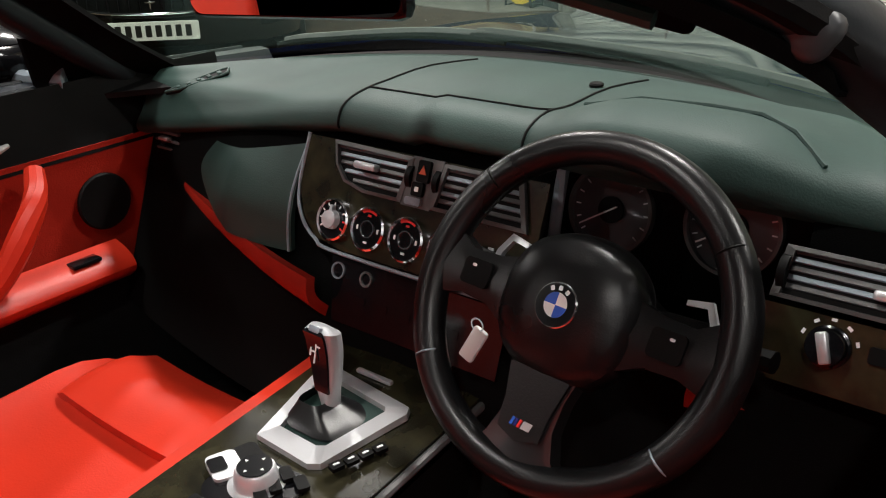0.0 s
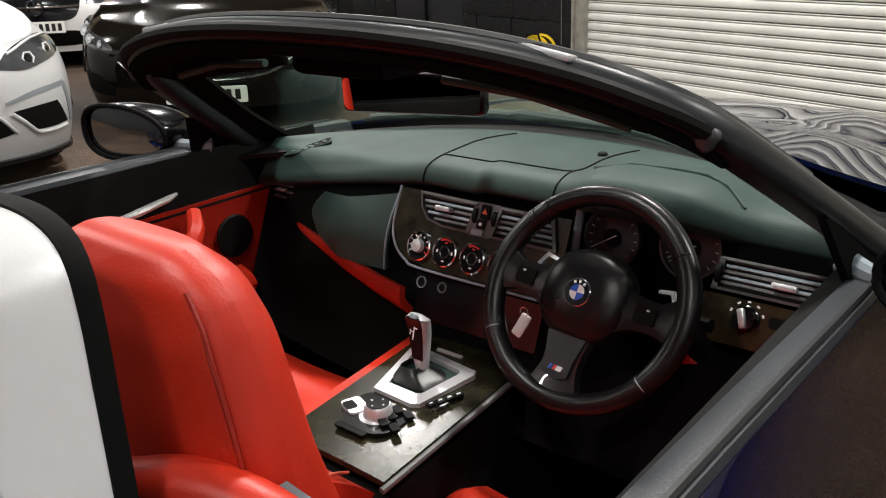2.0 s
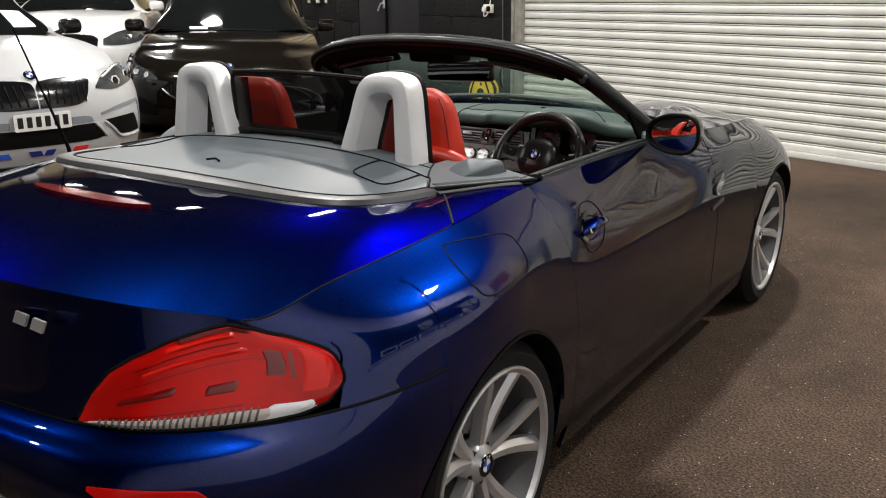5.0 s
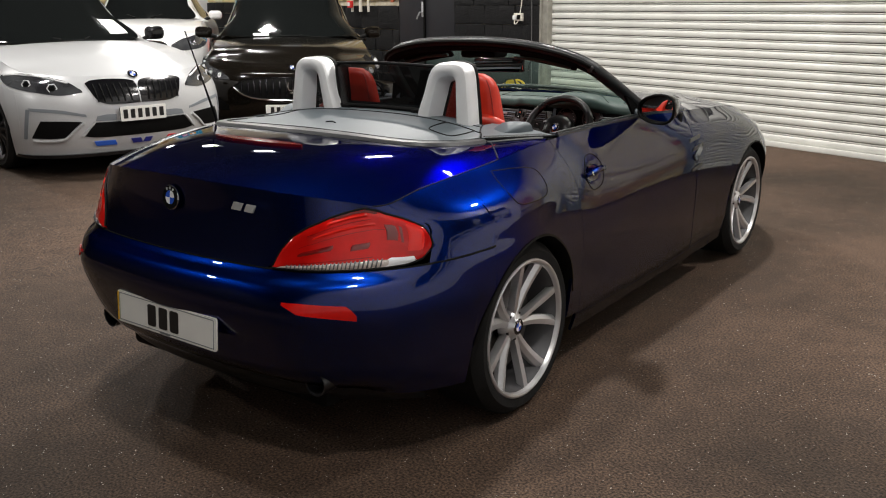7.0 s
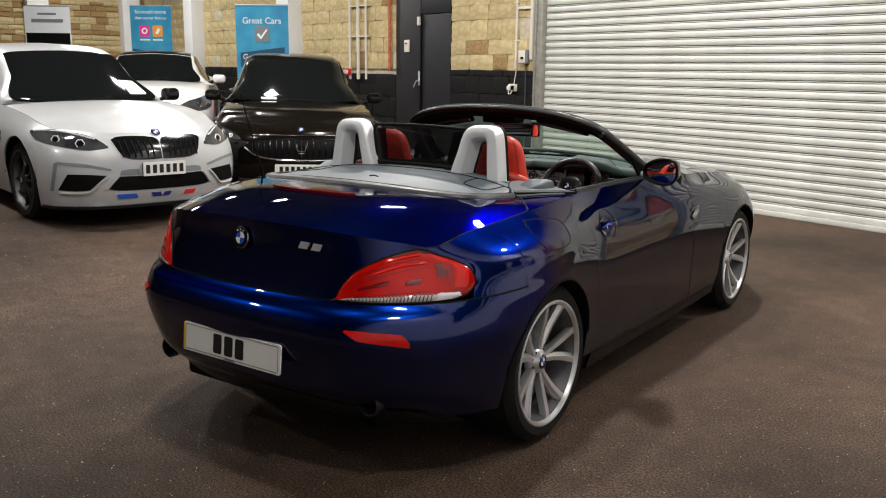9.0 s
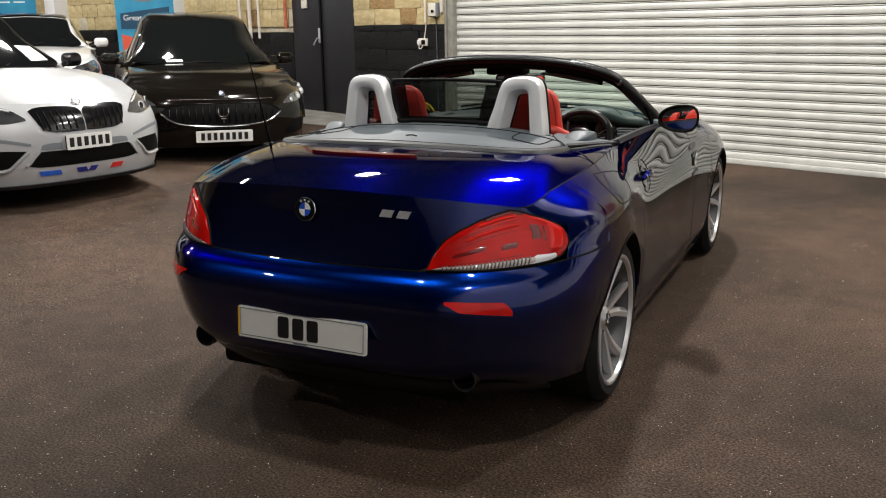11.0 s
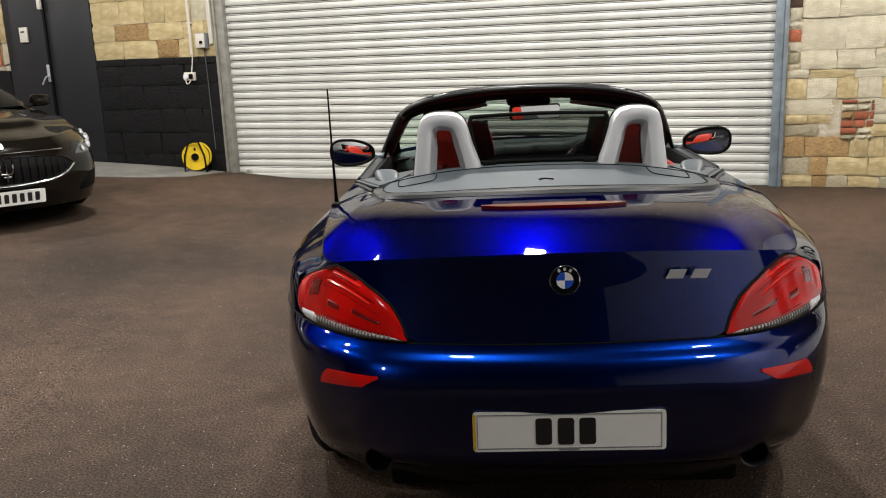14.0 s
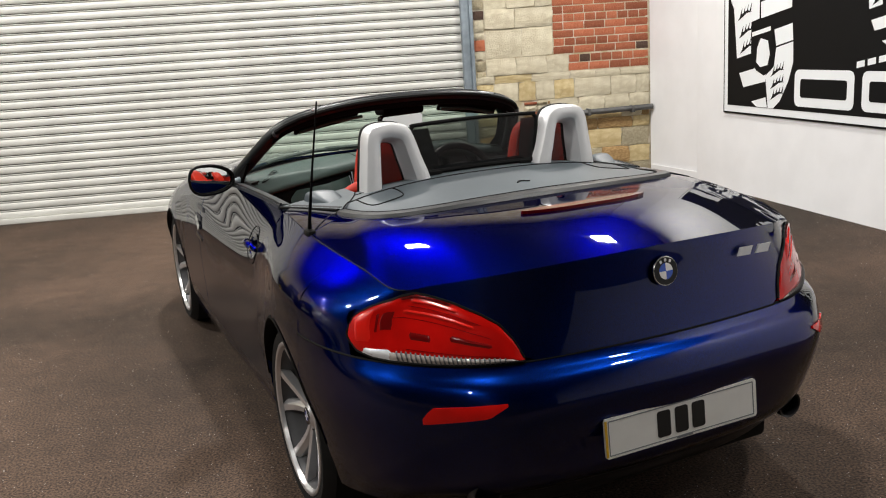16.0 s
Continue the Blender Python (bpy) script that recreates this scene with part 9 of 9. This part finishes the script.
# ---------------------------------------------------------------- masonry pieces
def block_variants(name, mat, n, rough, round_=0.10):
    """Unit stones: a lumpy face of four by four facets whose rim falls back, with straight sides behind it."""
    out = []
    for k in range(n):
        rnd = random.Random(100 + k)
        bend = [rnd.uniform(-1, 1) * rough for _ in range(4)]
        vs, fs = [], []
        for i in range(5):
            for j in range(5):
                a, b = i / 4 - 0.5, j / 4 - 0.5
                edge = max(abs(a), abs(b)) * 2
                corner = abs(a * b) * 4
                x = a * (1 - round_ * 0.35 * corner) + (bend[0] * b + bend[1] * (0.25 - b * b)) * 0.6
                z = b * (1 - round_ * 0.35 * corner) + (bend[2] * a + bend[3] * (0.25 - a * a)) * 0.6
                y = -0.5 + (0.16 if edge > 0.99 else 0) + round_ * 0.5 * edge ** 3 + rnd.uniform(-1, 1) * rough * (2.6 if edge < 0.99 else 1.0)
                vs.append((x + rnd.uniform(-1, 1) * rough * 0.35, y, z + rnd.uniform(-1, 1) * rough * 0.35))
        fs += [(i * 5 + j, i * 5 + j + 1, (i + 1) * 5 + j + 1, (i + 1) * 5 + j) for i in range(4) for j in range(4)]
        rim = [i * 5 for i in range(5)] + [20 + j for j in range(1, 5)] + [i * 5 + 4 for i in range(3, -1, -1)] + [j for j in range(3, 0, -1)]
        base = len(vs)
        vs += [(vs[r][0], 0.5, vs[r][2]) for r in rim]
        fs += [(rim[i], rim[(i + 1) % 16], base + (i + 1) % 16, base + i) for i in range(16)]
        out.append(mesh_of(name, vs, fs, mat, True, 50))
    return out


STONES = block_variants("stone", M_SIL_STONE, 8, 0.055, 0.10)
PALE = block_variants("stone", M_SIL_PALE, 8, 0.055, 0.10)
BROWN = block_variants("stone", M_SIL_BROWN, 5, 0.06, 0.12)
GREY = block_variants("stone", M_SIL_GREY, 5, 0.06, 0.12)
DARKS = block_variants("stone", M_DADO, 6, 0.035, 0.06)
BRICKS = block_variants("brick", M_BRICK, 5, 0.014, 0.02)
BURNT = block_variants("brick", M_BRICK_DARK, 4, 0.014, 0.02)


def lay(name, parent, base, x0, x1, z0, z1, pick, seed, hmin, hmax, wmin, wmax, gap, depth, skip=None, sign=1.0, bond=None, sink=0.0):
    """Courses of pieces on a wall face. base: the wall's frame under its parent, X along, Y out of the face times sign."""
    rnd = random.Random(seed)
    z, row = z0, 0
    while z < z1 - hmin * 0.4:
        h = min(rnd.uniform(hmin, hmax), z1 - z)
        x = x0 - (0 if bond is None else (row % 2) * bond)
        while x < x1 - 0.02:
            w = rnd.uniform(wmin, wmax)
            if bond is not None and row % 3 == 1:
                w *= 0.52
            a, b = max(x, x0), min(x + w, x1)
            if x1 - b < wmin * 0.45:
                b = x1
            cx, cz = (a + b) / 2, z + h / 2
            if b - a > 0.03 and not (skip and skip(cx, cz)):
                me = rnd.choice(pick(cx, cz, rnd))
                d = depth * (rnd.uniform(0.96, 1.04) if name == "brick" else rnd.uniform(0.7, 1.25))
                ob = new(name, me)
                ob.parent = parent
                ob.matrix_basis = base @ Matrix.Translation((cx, -sign * (d / 2 - 0.02 - sink), cz)) @ Matrix.Diagonal((b - a - gap, sign * d, h - gap, 1))
            x = b if b == x1 else x + w
        z, row = z + h, row + 1


def stone_pick(cx, cz, rnd):
    r = rnd.random()
    return BROWN if r < 0.04 else PALE if r < 0.10 else STONES


def right_pick(cx, cz, rnd):
    r = rnd.random()
    if cz < 0.42:
        return BROWN if r < 0.22 else STONES if r < 0.80 else GREY
    if cz < 0.75:
        return STONES if r < 0.45 else PALE if r < 0.78 else BROWN if r < 0.90 else GREY
    return PALE if r < 0.80 else STONES if r < 0.97 else GREY


IDENT = Matrix.Identity(4)
# right of the shutter: coarse stone, with brick above
brick_zone = lambda x, z: (x > 7.09 and z > 1.31) or (x > 7.25 and z > 1.13) or (x < 6.37 and 1.1 < z < 2.0) or (6.74 < x < 7.04 and 0.46 < z < 0.84)
lay("stone", wall_stone, IDENT, 6.25, 8.13, 0.0, 0.70, right_pick, 3, 0.09, 0.20, 0.12, 0.40, 0.003, 0.040, brick_zone, sink=0.022)
lay("stone", wall_stone, IDENT, 6.25, 8.13, 0.70, 1.13, right_pick, 8, 0.13, 0.23, 0.16, 0.44, 0.002, 0.036, brick_zone, sink=0.022)
lay("stone", wall_stone, IDENT, 6.37, 7.25, 1.13, 1.31, right_pick, 5, 0.17, 0.18, 0.20, 0.36, 0.002, 0.036, sink=0.022)
lay("stone", wall_stone, IDENT, 6.37, 7.09, 1.31, 2.75, right_pick, 6, 0.20, 0.32, 0.22, 0.42, 0.002, 0.036, sink=0.022)
brick_pick = lambda cx, cz, rnd: BURNT if rnd.random() < 0.08 else BRICKS
lay("brick", wall_stone, IDENT, 7.25, 8.13, 1.13, 1.305, brick_pick, 11, 0.0855, 0.0856, 0.225, 0.226, 0.009, 0.034, bond=0.11, sink=0.0318)
lay("brick", wall_stone, IDENT, 7.09, 8.13, 1.31, 2.60, brick_pick, 12, 0.0815, 0.0816, 0.225, 0.226, 0.009, 0.034, bond=0.11, sink=0.0318)
patch_pick = lambda cx, cz, rnd: rnd.choice((BRICKS, BRICKS, PALE, BROWN, BURNT, GREY))
lay("brick", wall_stone, IDENT, 6.25, 6.37, 1.1, 2.0, patch_pick, 13, 0.065, 0.13, 0.11, 0.12, 0.010, 0.05, sink=0.04)
lay("brick", wall_stone, IDENT, 6.75, 7.04, 0.46, 0.84, patch_pick, 14, 0.05, 0.085, 0.07, 0.17, 0.012, 0.06, sink=0.03)
# between the door and the shutter
lay("stone", wall_stone, IDENT, -1.92, -0.13, 1.475, 2.75, stone_pick, 21, 0.20, 0.30, 0.25, 0.52, 0.001, 0.045, sink=0.02)
lay("stone", wall_stone, IDENT, -1.92, -0.13, 0.0, 1.475, lambda cx, cz, rnd: DARKS, 22, 0.20, 0.30, 0.25, 0.48, 0.001, 0.036)
for k, (x0, x1) in enumerate(((-6.39, -3.32), (-10.92, -6.85), (-13.5, -11.38))):
    lay("stone", wall_stone, IDENT, x0, x1, 1.475, 2.95, stone_pick, 23 + k, 0.19, 0.28, 0.25, 0.46, 0.002, 0.035)
    lay("stone", wall_stone, IDENT, x0, x1, 0.0, 1.475, lambda cx, cz, rnd: DARKS, 27 + k, 0.28, 0.38, 0.4, 0.6, 0.010, 0.05)
LWALL = ROOM.inverted() @ along_left(0.0)
for k, (s0, s1) in enumerate(((0.0, 0.64), (1.06, 2.72), (3.18, 5.17))):
    lay("stone", wall_left, LWALL, s0, s1, 1.475, 2.95, lambda cx, cz, rnd: (STONES if rnd.random() < 0.6 else BROWN), 31 + k, 0.10, 0.17, 0.22, 0.40, 0.012, 0.05, sign=-1.0)
    lay("stone", wall_left, LWALL, s0, s1, 0.0, 1.475, lambda cx, cz, rnd: DARKS, 41 + k, 0.28, 0.38, 0.4, 0.6, 0.010, 0.05, sign=-1.0)
